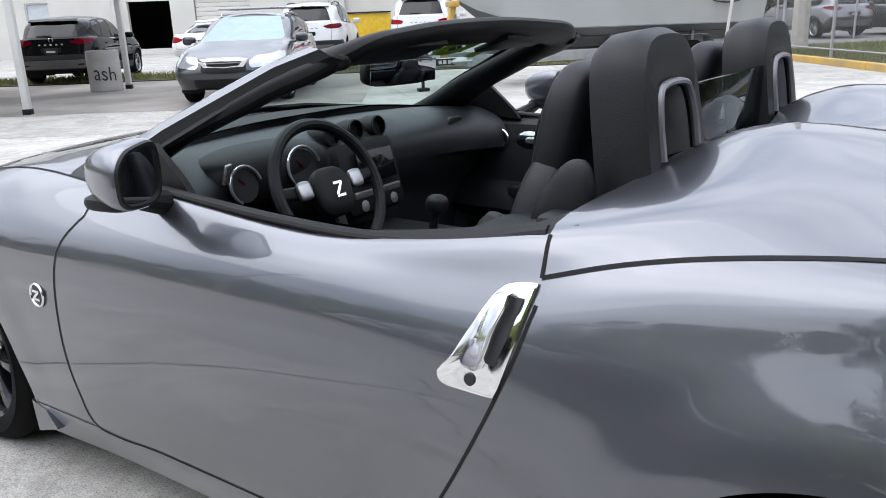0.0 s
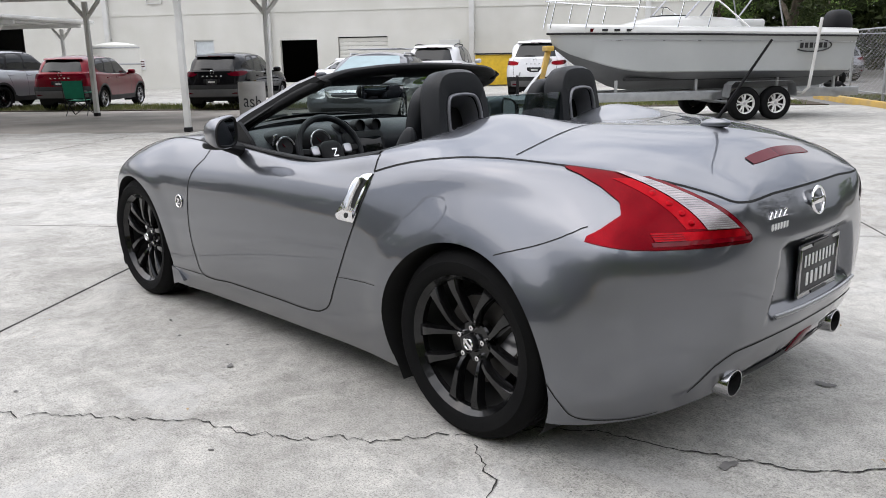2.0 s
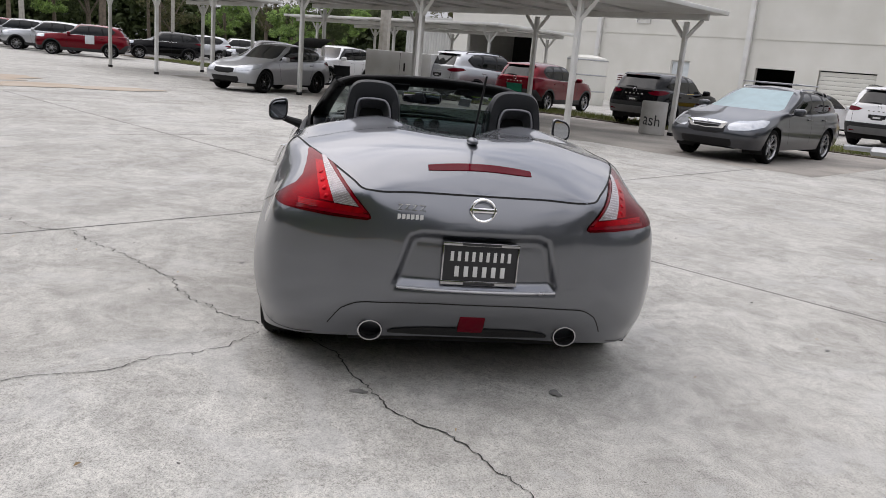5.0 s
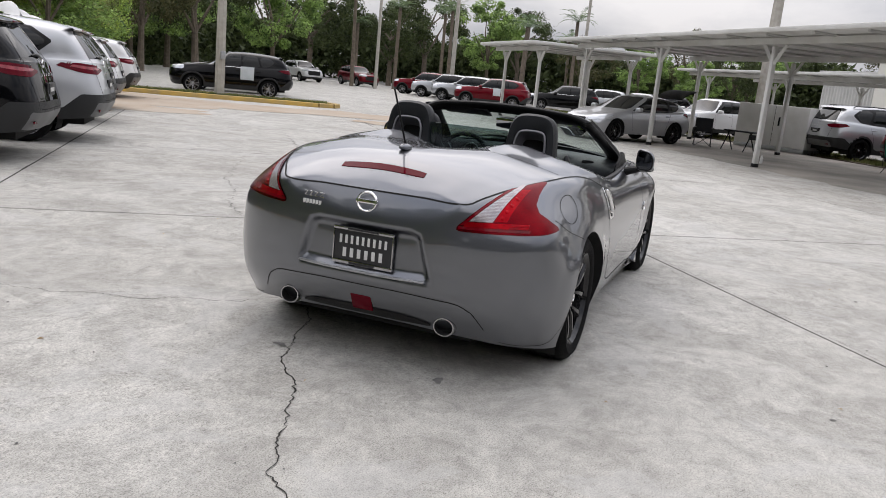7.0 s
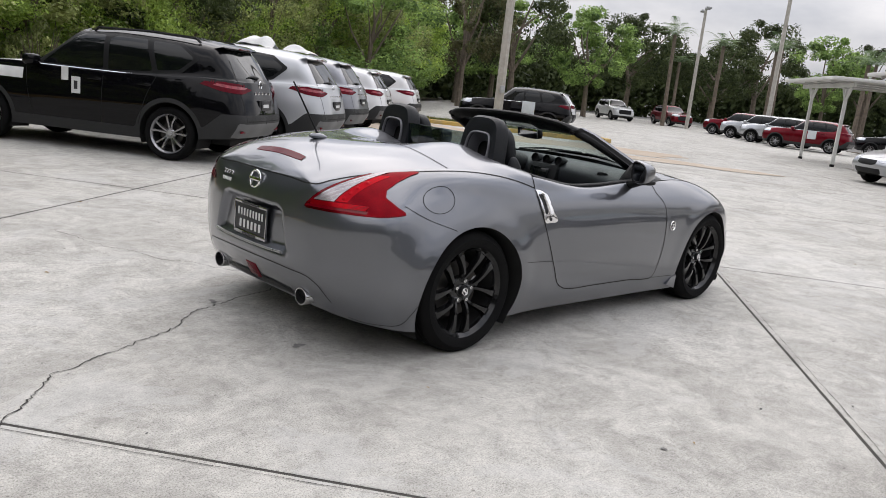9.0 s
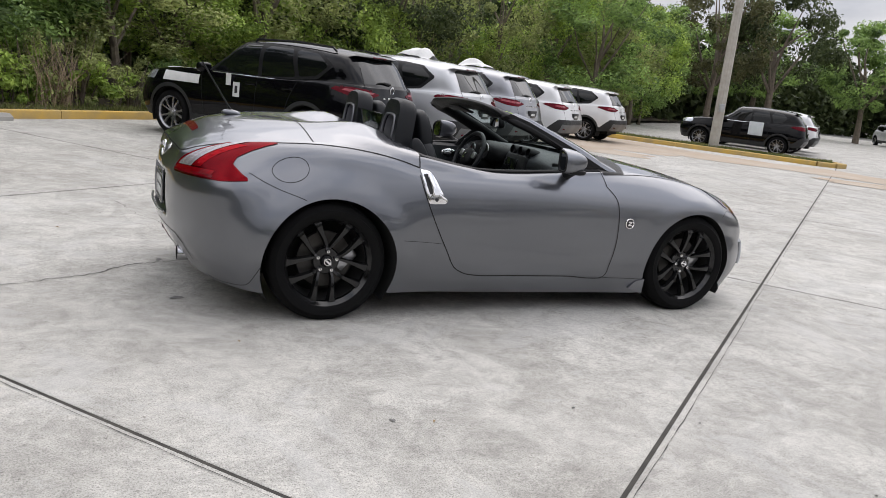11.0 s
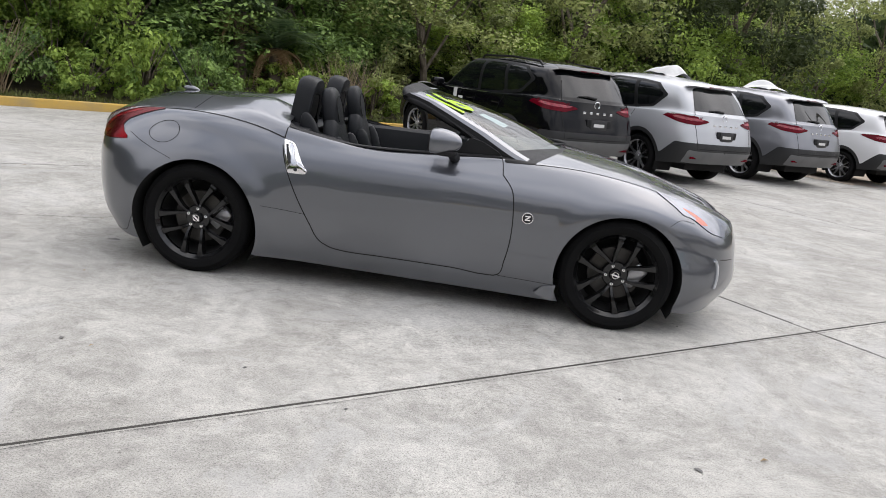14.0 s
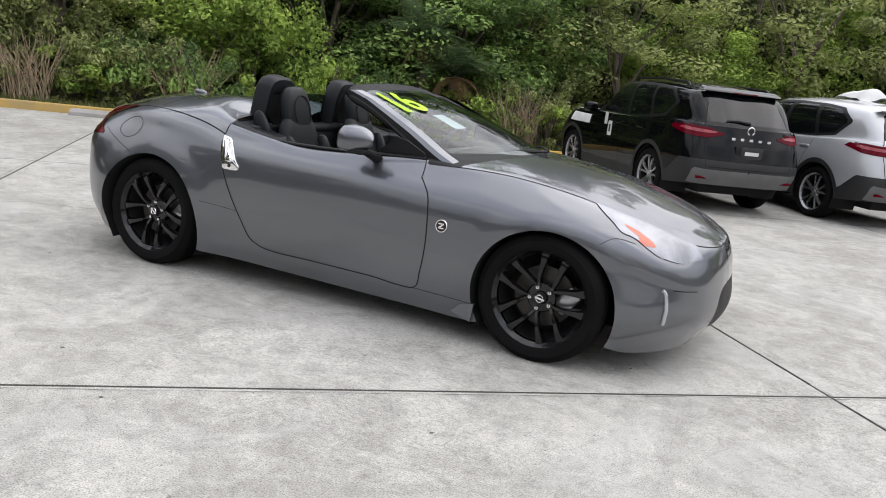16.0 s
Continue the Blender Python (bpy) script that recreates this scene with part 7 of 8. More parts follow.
for k, (u, v) in enumerate(((-7.6, -5.9), (-10.7, -6.2))):
    solo("roof_sheet", wrap_heap(None, 5 + k, 12), M_WRAP, "crumpled white protective sheeting lying on a car roof", "sheeting", LOT @ pose(u - .15, v + .9, 1.67), "wrap heaps")
s1 = vehicle("compact_crossover", "black compact crossover with a white sheet on its door", "car", at(-25.6, -1.5, -90), M_BLACKP, papers=False, **SPORT)
part("door_sheet", Shape().box((-.55, .915, .84), (.48, .006, .46), .002), M_PAPER, s1, "pale sheet taped to the door")
vehicle("compact_crossover", "white compact crossover behind a black one", "car", at(-28.6, -1.3, -90), M_WHITEP, **SPORT)
vehicle("compact_crossover", "charcoal compact crossover at the back of a row", "car", at(-31.6, -1.4, -90), M_CHAR, **SPORT)
FAR = [("deep red compact crossover with a white sheet on its door", M_RED, -37.95, 13.0), ("silver crossover in the far row", M_SILVER, -41.6, 12.6), ("pale blue grey crossover in the far row", M_PEARL, -45.2, 12.2),
       ("dark red crossover at the end of the far row", M_RED, -49.0, 11.8)]
for lab, c, u, v in FAR:
    q = vehicle("crossover", lab, "car", at(u, v, -118), c, **SPORT, group="far row of cars")
    if "sheet" in lab:
        part("door_sheet", Shape().box((-.40, .915, .84), (.42, .006, .42), .002), M_PAPER, q)
for lab, c, u, v, a in [("white crossover far across the yard", M_WHITEP, -60, 4.5, 20), ("maroon crossover far across the yard", M_RED, -60, 9.0, 20), ("black crossover parked beyond the carport", M_BLACKP, -40.5, 18.5, -110),
                        ("silver crossover parked beyond the carport", M_SILVER, -44, 22.5, -110), ("black sedan parked beyond the carport", M_BLACKP, -36.5, 22.5, -110), ("white crossover parked beyond the carport", M_WHITEP, -48, 27.5, -110)]:
    vehicle("crossover", lab, "car", at(u, v, a), c, **SPORT, group="far row of cars")
hb = vehicle("hatchback", "silver hatchback under the carport with its tailgate raised", "car", at(-17.45, 10.45, -72), M_SILVER, length=4.34, width=1.76, height=1.46, base=2.6, style="hatch", clad=False, rim=M_RIM)
part("raised_tailgate", Shape().grid([[(-1.80 - .55 * t, y, 1.43 + .34 * t - .10 * t * t) for y in np.linspace(-.55, .55, 7)] for t in np.linspace(0, 1.5, 7)]).grid([[(-1.80 - .55 * t, y, 1.40 + .34 * t - .10 * t * t) for y in np.linspace(-.55, .55, 7)] for t in np.linspace(0, 1.5, 7)]), M_PLASTIC, hb)
vehicle("hatchback", "white crossover parked beyond the silver hatchback", "car", at(-23.5, 17.5, -75), M_WHITEP, **SPORT)
vehicle("large_suv", "silver three-row utility car with roof rails", "car", at(-16.5, 19.5, 84), M_SILVER, length=5.0, width=1.98, height=1.80, base=2.9, rails=True, rim=M_RIM)
vehicle("compact_crossover", "red compact crossover parked facing the workshop", "car", at(-13.6, 19.35, 97), M_RED, **SPORT)
vehicle("compact_crossover", "black compact crossover parked facing the workshop", "car", at(-8.75, 19.2, 92), M_BLACKP, **SPORT)
vehicle("sedan", "white saloon car with red tail lamps", "car", at(-6.6, 25.6, 80), M_WHITEP, length=4.85, width=1.83, height=1.45, base=2.78, style="sedan", clad=False, tail_mat=M_LAMP)
vehicle("large_suv", "white three-row utility car with roof rails", "car", at(-3.1, 23.4, 88), M_WHITEP, length=5.0, width=1.98, height=1.80, base=2.9, rails=True, rim=M_RIM)
wg = vehicle("station_wagon", "dark grey station wagon with roof bars and a windscreen shade", "car", at(-3.12, 12.85, -91), M_CHAR, length=4.80, width=1.84, height=1.47, base=2.70, style="hatch", clad=False, rails="silver", shade=True)
GRX = 2.335
shield = [(.40, .735), (.20, .755), (0, .76), (-.20, .755), (-.40, .735), (-.31, .60), (0, .565), (.31, .60)]
inner = [(y * .78, .665 + (z - .665) * .52) for y, z in shield]
part("grille_frame", Shape().grid([[(GRX - .10 * abs(y) ** 1.5, y, z) for y, z in shield + shield[:1]], [(GRX + .018 - .10 * abs(y) ** 1.5, y, z) for y, z in inner + inner[:1]], [(GRX - .02 - .10 * abs(y) ** 1.5, y * .97, z) for y, z in inner + inner[:1]]]), M_CHROME, wg, "bright chrome shield-shaped grille frame")
for k in range(3):
    part("grille_bar", Shape().tube([(GRX - .006 - .08 * abs(y) ** 1.5, y, .625 + .032 * k) for y in np.linspace(-.27, .27, 7)], .007, 5), M_PLASTIC, wg)
part("grille_mark", Shape().tube([(GRX + .022, .035 * math.cos(a), .735 + .028 * math.sin(a)) for a in np.linspace(0, 6.283, 14, endpoint=False)], .005, 5, True), M_CHROME, wg)
for s in (1, -1):
    part("fog_lamp", Shape().blob((2.10, s * .66, .37), (.06, .07, .045), .7, 16, 8), M_CLEAR, wg)
for x in (-.25, -1.1):
    part("roof_bar", Shape().box((x, 0, 1.52), (.05, 1.25, .03), .01), M_SATIN, wg)
vehicle("pickup", "white pickup truck standing behind the boat", "truck", at(.3, 24.0, 84), M_WHITEP, length=5.4, width=1.98, height=1.9, base=3.2, rails=False, tail_mat=M_LAMP)
for lab, c, u, v, a in [("blue grey car parked beyond the mesh fence", M_SLATE, 14.5, 27.5, 100), ("dark car parked beyond the mesh fence", M_CHAR, 17.6, 27.0, 100), ("white car parked beyond the mesh fence", M_WHITEP, 20.5, 26.0, 100), ("blue car parked beyond the mesh fence", M_SLATE, 13.0, 36, 100)]:
    vehicle("crossover", lab, "car", at(u, v, a), c, **SPORT, group="cars beyond the fence")

# ---------------------------------------------------------------- boat on its trailer
BM = LOT @ pose(3.45, 13.2, 0, 0, 0, 200)
boat = thing("motor_boat", "white and grey fibreglass motor boat resting on its trailer", "boat", BM)
st = np.linspace(0, 1, 25)                     # bow 0 to stern 1
bx = lambda t: 3.1 - 6.1 * t                   # noqa: E731
half = lambda t: 1.12 * min(1, (t / .42) ** .62) * (1 - .05 * max(0, t - .6))  # noqa: E731
sheer = lambda t: 1.83 - .16 * t + .03 * t * t  # noqa: E731


def hull_row(t):
    w, top = half(t), sheer(t)
    keel = .60 + .85 * max(0, 1 - t / .33) ** 2.2
    chine = max(keel + .06, .98 + .45 * max(0, 1 - t / .30) ** 1.6 - .05 * t)
    x = bx(t)
    rake = .42 * max(0, 1 - t / .22)
    pts = [(0, keel), (w * .45, keel + (chine - keel) * .45), (w * .80, chine), (w * .86, chine + .02), (w * .93, (chine + top) / 2), (w * .985, top - .12), (w, top - .10)]
    return x, rake, top, pts


for nm, mt, pick in (("hull_bottom", M_KEEL, (0, 3)), ("hull_side", M_HULL, (2, 7))):
    rows = []
    for t in st:
        x, rake, top, pts = hull_row(t)
        seg = pts[pick[0]:pick[1]]
        full = [(x - rake * (top - z) / 1.2, -y, z) for y, z in seg[::-1]] + [(x - rake * (top - z) / 1.2, y, z) for y, z in seg]
        rows.append(full)
    k = len(rows[0]) // 2
    part(nm, Shape().grid([r[:k] for r in rows]).grid([r[k:] for r in rows]), mt, boat)
rows = []
for t in st:
    x, rake, top, pts = hull_row(t)
    w = half(t)
    rows.append([(x, q * w, top + d) for q, d in ((-1.01, -.105), (-1.015, -.04), (-.97, .03), (-.8, .06), (-.4, .085), (0, .095), (.4, .085), (.8, .06), (.97, .03), (1.015, -.04), (1.01, -.105))])
part("deck", Shape().grid(rows), M_SHELL, boat, "white deck moulding")
for s in (1, -1):
    part("rub_rail", Shape().tube([(bx(t), s * (half(t) * 1.012 + .004), sheer(t) - .10) for t in st], .022, 6), M_PLASTIC, boat)
    part("hull_line", Shape().tube([(bx(t), s * (half(t) * .975 + .004), sheer(t) - .22) for t in st[3:]], .006, 5), M_SATIN, boat)
tx, trk, ttop, tp = hull_row(1.0)
part("transom", Shape().add([(bx(1.0), -y, z) for y, z in tp[::-1]] + [(bx(1.0), y, z) for y, z in tp], [tuple(range(14))]), M_SHELL, boat)
cuddy = []
for x, w, h in [(1.80, .06, .0), (1.62, .26, .03), (1.35, .42, .09), (1.05, .54, .17), (.85, .60, .205), (.3, .68, .225), (-.3, .72, .215), (-.60, .73, .19), (-.66, .73, .0)]:
    z = sheer((3.1 - x) / 6.1) + .05
    cuddy.append([(x, -w * 1.08, z - .02), (x, -w, z + h * .55), (x, -w * .86, z + h * .88), (x, -w * .45, z + h), (x, 0, z + h * 1.04), (x, w * .45, z + h), (x, w * .86, z + h * .88), (x, w, z + h * .55), (x, w * 1.08, z - .02)])
part("cabin_top", Shape().grid(cuddy), M_SHELL, boat, "low white cuddy moulding", angle=50)
part("cabin_hatch", Shape().box((.55, 0, 2.045), (.55, .5, .03), .012), M_TINT, boat)
part("helm_console", Shape().box((-.95, 0, 1.86), (.62, 1.2, .20), .05).box((-1.9, 0, 1.72), (.9, 1.5, .16), .04), M_SHELL, boat)
for s in (1, -1):
    rail = [(bx(t) + .08, s * (half(t) * .93), sheer(t) + .04 + .48 * min(1, max(0, (.625 - t) / .11))) for t in np.linspace(.012, .625, 28)]
    part("bow_rail", Shape().tube(rail, .015, 7), M_CHROME, boat, "polished tubular bow rail")
    for t in (.03, .13, .27, .40, .50):
        part("stanchion", Shape().tube([(bx(t) + .20, s * half(t) * .92, sheer(t)), (bx(t) + .08, s * half(t) * .93, sheer(t) + .52)], .012, 6), M_CHROME, boat)
    for x0, z0, x1, z1 in ((.60, 1.98, -.10, 2.74), (-.48, 1.93, -1.32, 2.95), (-1.55, 1.72, -1.22, 3.0)):
        part("top_frame", Shape().tube([(x0, s * .80, z0), (x1, s * .78, z1)], .018, 6), M_SATIN, boat)
part("folded_canvas", Shape().blob((-.28, 0, 2.83), (.30, .92, .13), .75, 24, 10).blob((-.80, 0, 2.86), (.32, .92, .17), .75, 24, 10), M_PLASTIC, boat, "folded black canvas sunshade")
# outboard
ob_ = part("outboard_cowl", Shape().blob((-3.35, 0, 1.92), (.30, .24, .24), .6, 24, 12, None, .2), M_PLASTIC, boat, "black outboard engine")
part("outboard_leg", Shape().box((-3.35, 0, 1.2), (.20, .14, 1.1), .05).blob((-3.38, 0, .62), (.22, .07, .07), .8), M_PLASTIC, ob_)
for a in (0, 120, 240):
    part("propeller_blade", Shape().blob((0, 0, .13), (.02, .07, .12), .8, 12, 8, pose(-3.60, 0, .62, a, 0, 0) @ pose(0, 0, 0, 0, 0, 35)), M_PLASTIC, ob_)
# name and registration as plain marks
for s in (1, -1):
    part("registration_flag", Shape().box((bx(.12), s * (half(.12) * .99 + .012), sheer(.12) - .035), (.10, .008, .06), 0), M_LAMP, boat)
    for i in range(3):
        t = .155 + .035 * i
        part("registration_bar", Shape().box((0, 0, 0), (.11, .006, .045), 0, Matrix.Translation((bx(t), s * (half(t) * 1.0 + .014), sheer(t) - .035)) @ pose(0, 0, 0, 0, 0, -s * 18 * (1 - i * .25))), M_PLATE, boat)
    oval = [(bx(.84) + .42 * math.cos(a), s * (half(.84) * .95 + .012), 1.43 + .12 * math.sin(a)) for a in np.linspace(.6, 5.6, 26)]
    part("name_oval", Shape().tube(oval, .014, 5), M_PLATE, boat)
    for i in range(6):
        part("name_bar", Shape().box((bx(.84) + .24 - .105 * i, s * (half(.84) * .95 + .012), 1.43), (.07, .008, .10)), M_PLATE, boat)

trailer = thing("boat_trailer", "galvanised tandem-axle boat trailer with white-rimmed wheels", "trailer", BM)
for s in (1, -1):
    part("frame_rail", Shape().box((0, 0, 0), (6.6, .06, .18), .008, pose(-.2, s * .62, .50)), M_STEEL, trailer)
    part("draw_bar", Shape().tube([(3.0, s * .62, .50), (4.3, s * .04, .48)], .075, 4), M_STEEL, trailer, smooth=False)
    for x in (1.9, .2, -1.6, -2.9):
        part("bunk_post", Shape().box((x, s * .62, .68), (.05, .05, .28)), M_STEEL, trailer)
    part("bunk", Shape().box((-.7, s * .55, .83), (4.8, .14, .06), .01), M_TRIM, trailer)
    fd = Shape()
    a = np.linspace(0, math.pi, 9)
    prof = [(-.35 + .74, .46), (-.35 + .70, .70), (-.35 + .62, .76), (-.35 - .62, .76), (-.35 - .70, .70), (-.35 - .74, .46)]
    part("mudguard", fd.grid([[(x - .64, s * y, z) for x, z in prof] for y in (.84, 1.12)]), M_STEEL, trailer, smooth=False)
    for x in (-.65, -1.33):
        w_ = wheel(trailer, pose(x, s * .98, .33, 0, 20 * x, 180 if s > 0 else 0), .33, .19, .185, M_WHITE, double_spokes, M_SATIN, False)
    part("guide_post", Shape().tube([(-1.85, s * .75, .50), (-1.85, s * 1.12, .52), (-1.90, s * 1.22, .62), (-2.05, s * 1.24, 1.95)], .03, 8), M_WHITE, trailer)
part("axle", Shape().tube([(-.65, -.9, .33), (-.65, .9, .33)], .035, 8), M_STEEL, trailer)
part("axle", Shape().tube([(-1.33, -.9, .33), (-1.33, .9, .33)], .035, 8), M_STEEL, trailer)
for x in (2.4, -.2, -3.0):
    part("cross_member", Shape().box((x, 0, .45), (.08, 1.3, .12)), M_STEEL, trailer, smooth=False)
part("coupler", Shape().box((4.45, 0, .50), (.40, .10, .09), .02).blob((4.68, 0, .50), (.08, .06, .05), .7), M_STEEL, trailer)
part("winch_post", Shape().box((0, 0, .5), (.10, .10, 1.05), .01, pose(3.3, 0, .5, 0, -14, 0)).box((3.08, 0, 1.45), (.16, .30, .10), .02), M_YELLOW, trailer)
part("winch_arm", Shape().tube([(3.55, 0, .6), (3.02, 0, 1.25)], .04, 4), M_STEEL, trailer, smooth=False)
jk = part("jack", Shape().tube([(3.75, .16, .04), (3.75, .16, .95)], .03, 8).box((3.75, .16, .03), (.20, .14, .06), .01), M_PLASTIC, trailer)
part("jack_handle", Shape().tube([(3.75, .16, .93), (3.75, .30, .96), (3.75, .32, 1.02)], .012, 6), M_STEEL, jk)
part("maker_panel", Shape().box((3.30, .52, .50), (.66, .012, .11), .002, None), M_PLATE, trailer).matrix_basis = pose(.0, 0, 0)
for i in range(7):
    part("maker_bar", Shape().box((3.56 - .085 * i, .532, .50), (.055, .006, .06)), M_INK, trailer)

# ---------------------------------------------------------------- plants
def leaf_cloud(seed, size, clumps, per, leaf, droop=0.3, core=0.55):
    """Leaves in clumps through a crown of half sizes size, uneven at the edge and with gaps."""
    rnd = np.random.RandomState(seed)
    d = rnd.normal(size=(clumps, 3))
    d /= np.linalg.norm(d, axis=1, keepdims=True)
    rad = core + (1 - core) * rnd.rand(clumps, 1) ** .6
    cen = d * rad * np.array(size)
    cs = rnd.uniform(.10, .28, clumps) * max(size[0], size[2])
    n = clumps * per
    k = np.repeat(np.arange(clumps), per)
    q = rnd.normal(size=(n, 3))
    q /= np.linalg.norm(q, axis=1, keepdims=True)
    pos = cen[k] + q * (cs[k] * rnd.uniform(.55, 1.0, n))[:, None] * [1, 1, .8]
    nor = q + rnd.normal(scale=.32, size=(n, 3)) + [0, 0, .45]
    nor /= np.linalg.norm(nor, axis=1, keepdims=True)
    t = np.cross(nor, rnd.normal(size=(n, 3)))
    t[:, 2] -= droop
    t /= np.linalg.norm(t, axis=1, keepdims=True)
    w = np.cross(nor, t)
    ln = leaf * rnd.uniform(.6, 1.35, n)[:, None]
    a, b = pos - t * ln * .5, pos + t * ln * .5
    bend = nor * ln * .12
    v = np.stack([a, pos + w * ln * .27 + bend, b, pos - w * ln * .27 + bend], 1).reshape(-1, 3)
    f = np.arange(4 * n).reshape(-1, 4)
    s = Shape()
    s.v, s.f = [tuple(p) for p in v], [tuple(p) for p in f.tolist()]
    return s


def limbs(seed, h, spread, r=.10, n=7):
    """A tapered trunk that forks into limbs."""
    rnd = random.Random(seed)
    s = Shape()
    lean = (rnd.uniform(-.3, .3), rnd.uniform(-.3, .3))
    trunk = [(lean[0] * t * t, lean[1] * t * t, h * .55 * t) for t in (0, .25, .5, .75, 1)]
    s.tube([(trunk[0][0], trunk[0][1], -.15)] + trunk, [r * 1.5, r * 1.15, r, r * .85, r * .75, r * .6], 8)
    for i in range(n):
        a = 6.283 * i / n + rnd.uniform(-.4, .4)
        k = rnd.uniform(.35, 1.0)
        b = trunk[2 + (i % 3)]
        e = (b[0] + spread * math.cos(a) * k, b[1] + spread * math.sin(a) * k, h * rnd.uniform(.6, .95))
        m_ = ((b[0] + e[0]) / 2 + rnd.uniform(-.2, .2), (b[1] + e[1]) / 2 + rnd.uniform(-.2, .2), (b[2] + e[2]) / 2 - .1)
        s.tube([b, m_, e], [r * .5, r * .33, r * .12], 6)
    return s


def tree(label, seed, h, spread, leaf_mat, m, clumps=42, per=150, leaf=.15, low=.35, category="tree", group="trees", name="tree", r=.10):
    top = thing(name, label, category, m, group)
    part("trunk", limbs(seed, h, spread * .75, r), M_BARK, top)
    cr = leaf_cloud(seed, (spread, spread, h * (1 - low) / 2), clumps, per, leaf)
    c = part("crown", Shape().add(cr.v, cr.f, pose(0, 0, h * (1 + low) / 2)), leaf_mat, top, smooth=False)
    c["kind"] = "stuff"
    return top


def grove(proto, spots, seed, tall=1.0):
    rnd = random.Random(seed)
    for u, v, k in spots:
        q = copy_thing(proto[rnd.randrange(len(proto))], LOT @ pose(u, v, 0.08, 0, 0, rnd.uniform(0, 360)))
        z = k * tall * rnd.uniform(.88, 1.14)
        q.scale = (k * rnd.uniform(.9, 1.15), k * rnd.uniform(.9, 1.15), z)


rnd = random.Random(4)
oak = [tree("leafy tree in the dense green thicket", 21, 7.0, 2.3, M_LEAF, LOT @ pose(-3.5, -13.2, 0), 60, 190, .15, .12),
       tree("bright leafy tree hung with vines", 22, 6.2, 2.1, M_LEAF2, LOT @ pose(-14.6, -12.4, 0), 60, 190, .13, .05),
       tree("dull olive tree at the edge of the thicket", 23, 6.6, 2.2, M_LEAF3, LOT @ pose(-26.0, -11.8, 0), 52, 170, .13, .15),
       # far leaf used close by: its dark colour stands for shade between the trees
       tree("tall leafy tree in the thicket, depth shade put into its dark leaves", 24, 8.2, 2.5, M_FAR, LOT @ pose(6.6, -16.4, 0), 64, 180, .16, .14)]
spots = []
for i in range(17):
    spots.append((-24 + 2.35 * i + rnd.uniform(-.6, .6), -12.6 + rnd.uniform(-.7, .5), rnd.uniform(.85, 1.1)))
for i in range(16):
    spots.append((-26 + 2.7 * i + rnd.uniform(-.8, .8), -15.8 + rnd.uniform(-.9, .9), rnd.uniform(.95, 1.15)))
for i in range(14):
    spots.append((-30 + 3.4 * i + rnd.uniform(-.9, .9), -19.5 + rnd.uniform(-1, 1), rnd.uniform(1.0, 1.25)))
for i in range(5):
    spots.append((-28.5 - 2.6 * i, -8.5 + rnd.uniform(-.8, .8) - .2 * i, rnd.uniform(.9, 1.15)))
for i in range(6):
    spots.append((-30.5 - 2.8 * i, -11.5 + rnd.uniform(-1, 1), rnd.uniform(1.1, 1.3)))
grove([oak[1], oak[0], oak[2], oak[1], oak[3]], [q for q in spots if q[0] < -10], 9, .80)
near = [q for q in spots if -10 <= q[0] < 9.0]   # the thicket ends here; beyond it the view is open, save for added rows
grove([oak[1], oak[0], oak[2], oak[0]], [q for q in near if q[1] > -14 and q[0] < 1.2], 10, .62)   # lower along the yard
grove([oak[2], oak[1], oak[2]], [q for q in near if q[1] > -14 and q[0] >= 1.2], 16, .62)
# unseen rows past the thicket's end, added to darken what the tail reflects
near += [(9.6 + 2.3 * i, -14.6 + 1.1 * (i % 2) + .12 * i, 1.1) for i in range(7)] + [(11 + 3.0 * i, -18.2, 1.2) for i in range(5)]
grove([oak[3], oak[3], oak[0], oak[3]], [q for q in near if q[1] <= -13.4], 17, 1.2)   # taller behind to screen low sky from the paint; dark leaves paint shade
oak[0].scale = (.9, .9, .62)
# far trees behind the far lot, round the yard and behind the workshop
far_oak = [tree("broad oak with a brown trunk beyond the far cars", 31, 9.5, 4.0, M_FAR, LOT @ pose(-52, -3.5, 0), 70, 150, .26, .32, r=.24),
           tree("pale green tree beyond the far cars", 32, 8.5, 3.2, M_LEAF, LOT @ pose(-66, 22, 0), 60, 140, .26, .3, r=.18),
           tree("brownish half-bare tree beyond the far cars", 33, 9.0, 3.4, M_FAR2, LOT @ pose(-47, -6.5, 0), 50, 120, .22, .3, r=.2)]
spots = [(-58, 2, 1.1), (-64, -6, 1.2), (-70, 6, 1.1), (-72, 14, 1.0), (-62, 30, .8), (-74, 28, 1.0), (-70, 40, 1.0), (-60, 46, .9), (-78, 50, 1.1), (-55, 58, 1.0), (-82, 20, 1.2), (-56, -8, 1.1), (-50, 34, .6), (-54, 40, .7), (-44, 44, .6),
         (-46, -11, 1.0), (-41, -10, 1.0), (14, 46, 1.2), (22, 42, 1.1), (30, 38, 1.2), (18, 54, 1.3), (26, 50, 1.2), (38, 30, 1.1), (42, 18, 1.1), (36, 44, 1.2), (11, 52, 1.2), (44, 6, .6), (50, -10, .6),
         ]
grove(far_oak, spots, 12, .85)
# unseen rows at the yard's open end, added for dark reflections in the tail
grove([far_oak[0], far_oak[2]], [(26, -12, 1.0), (27, -6.5, 1.05), (26, -1, 1.0), (28, 4.5, 1.1), (27, 10, 1.0), (31, -14, 1.1), (32, -8.5, 1.2), (33, -2.5, 1.2), (33, 3, 1.2), (33, 9, 1.2)], 18, .95)


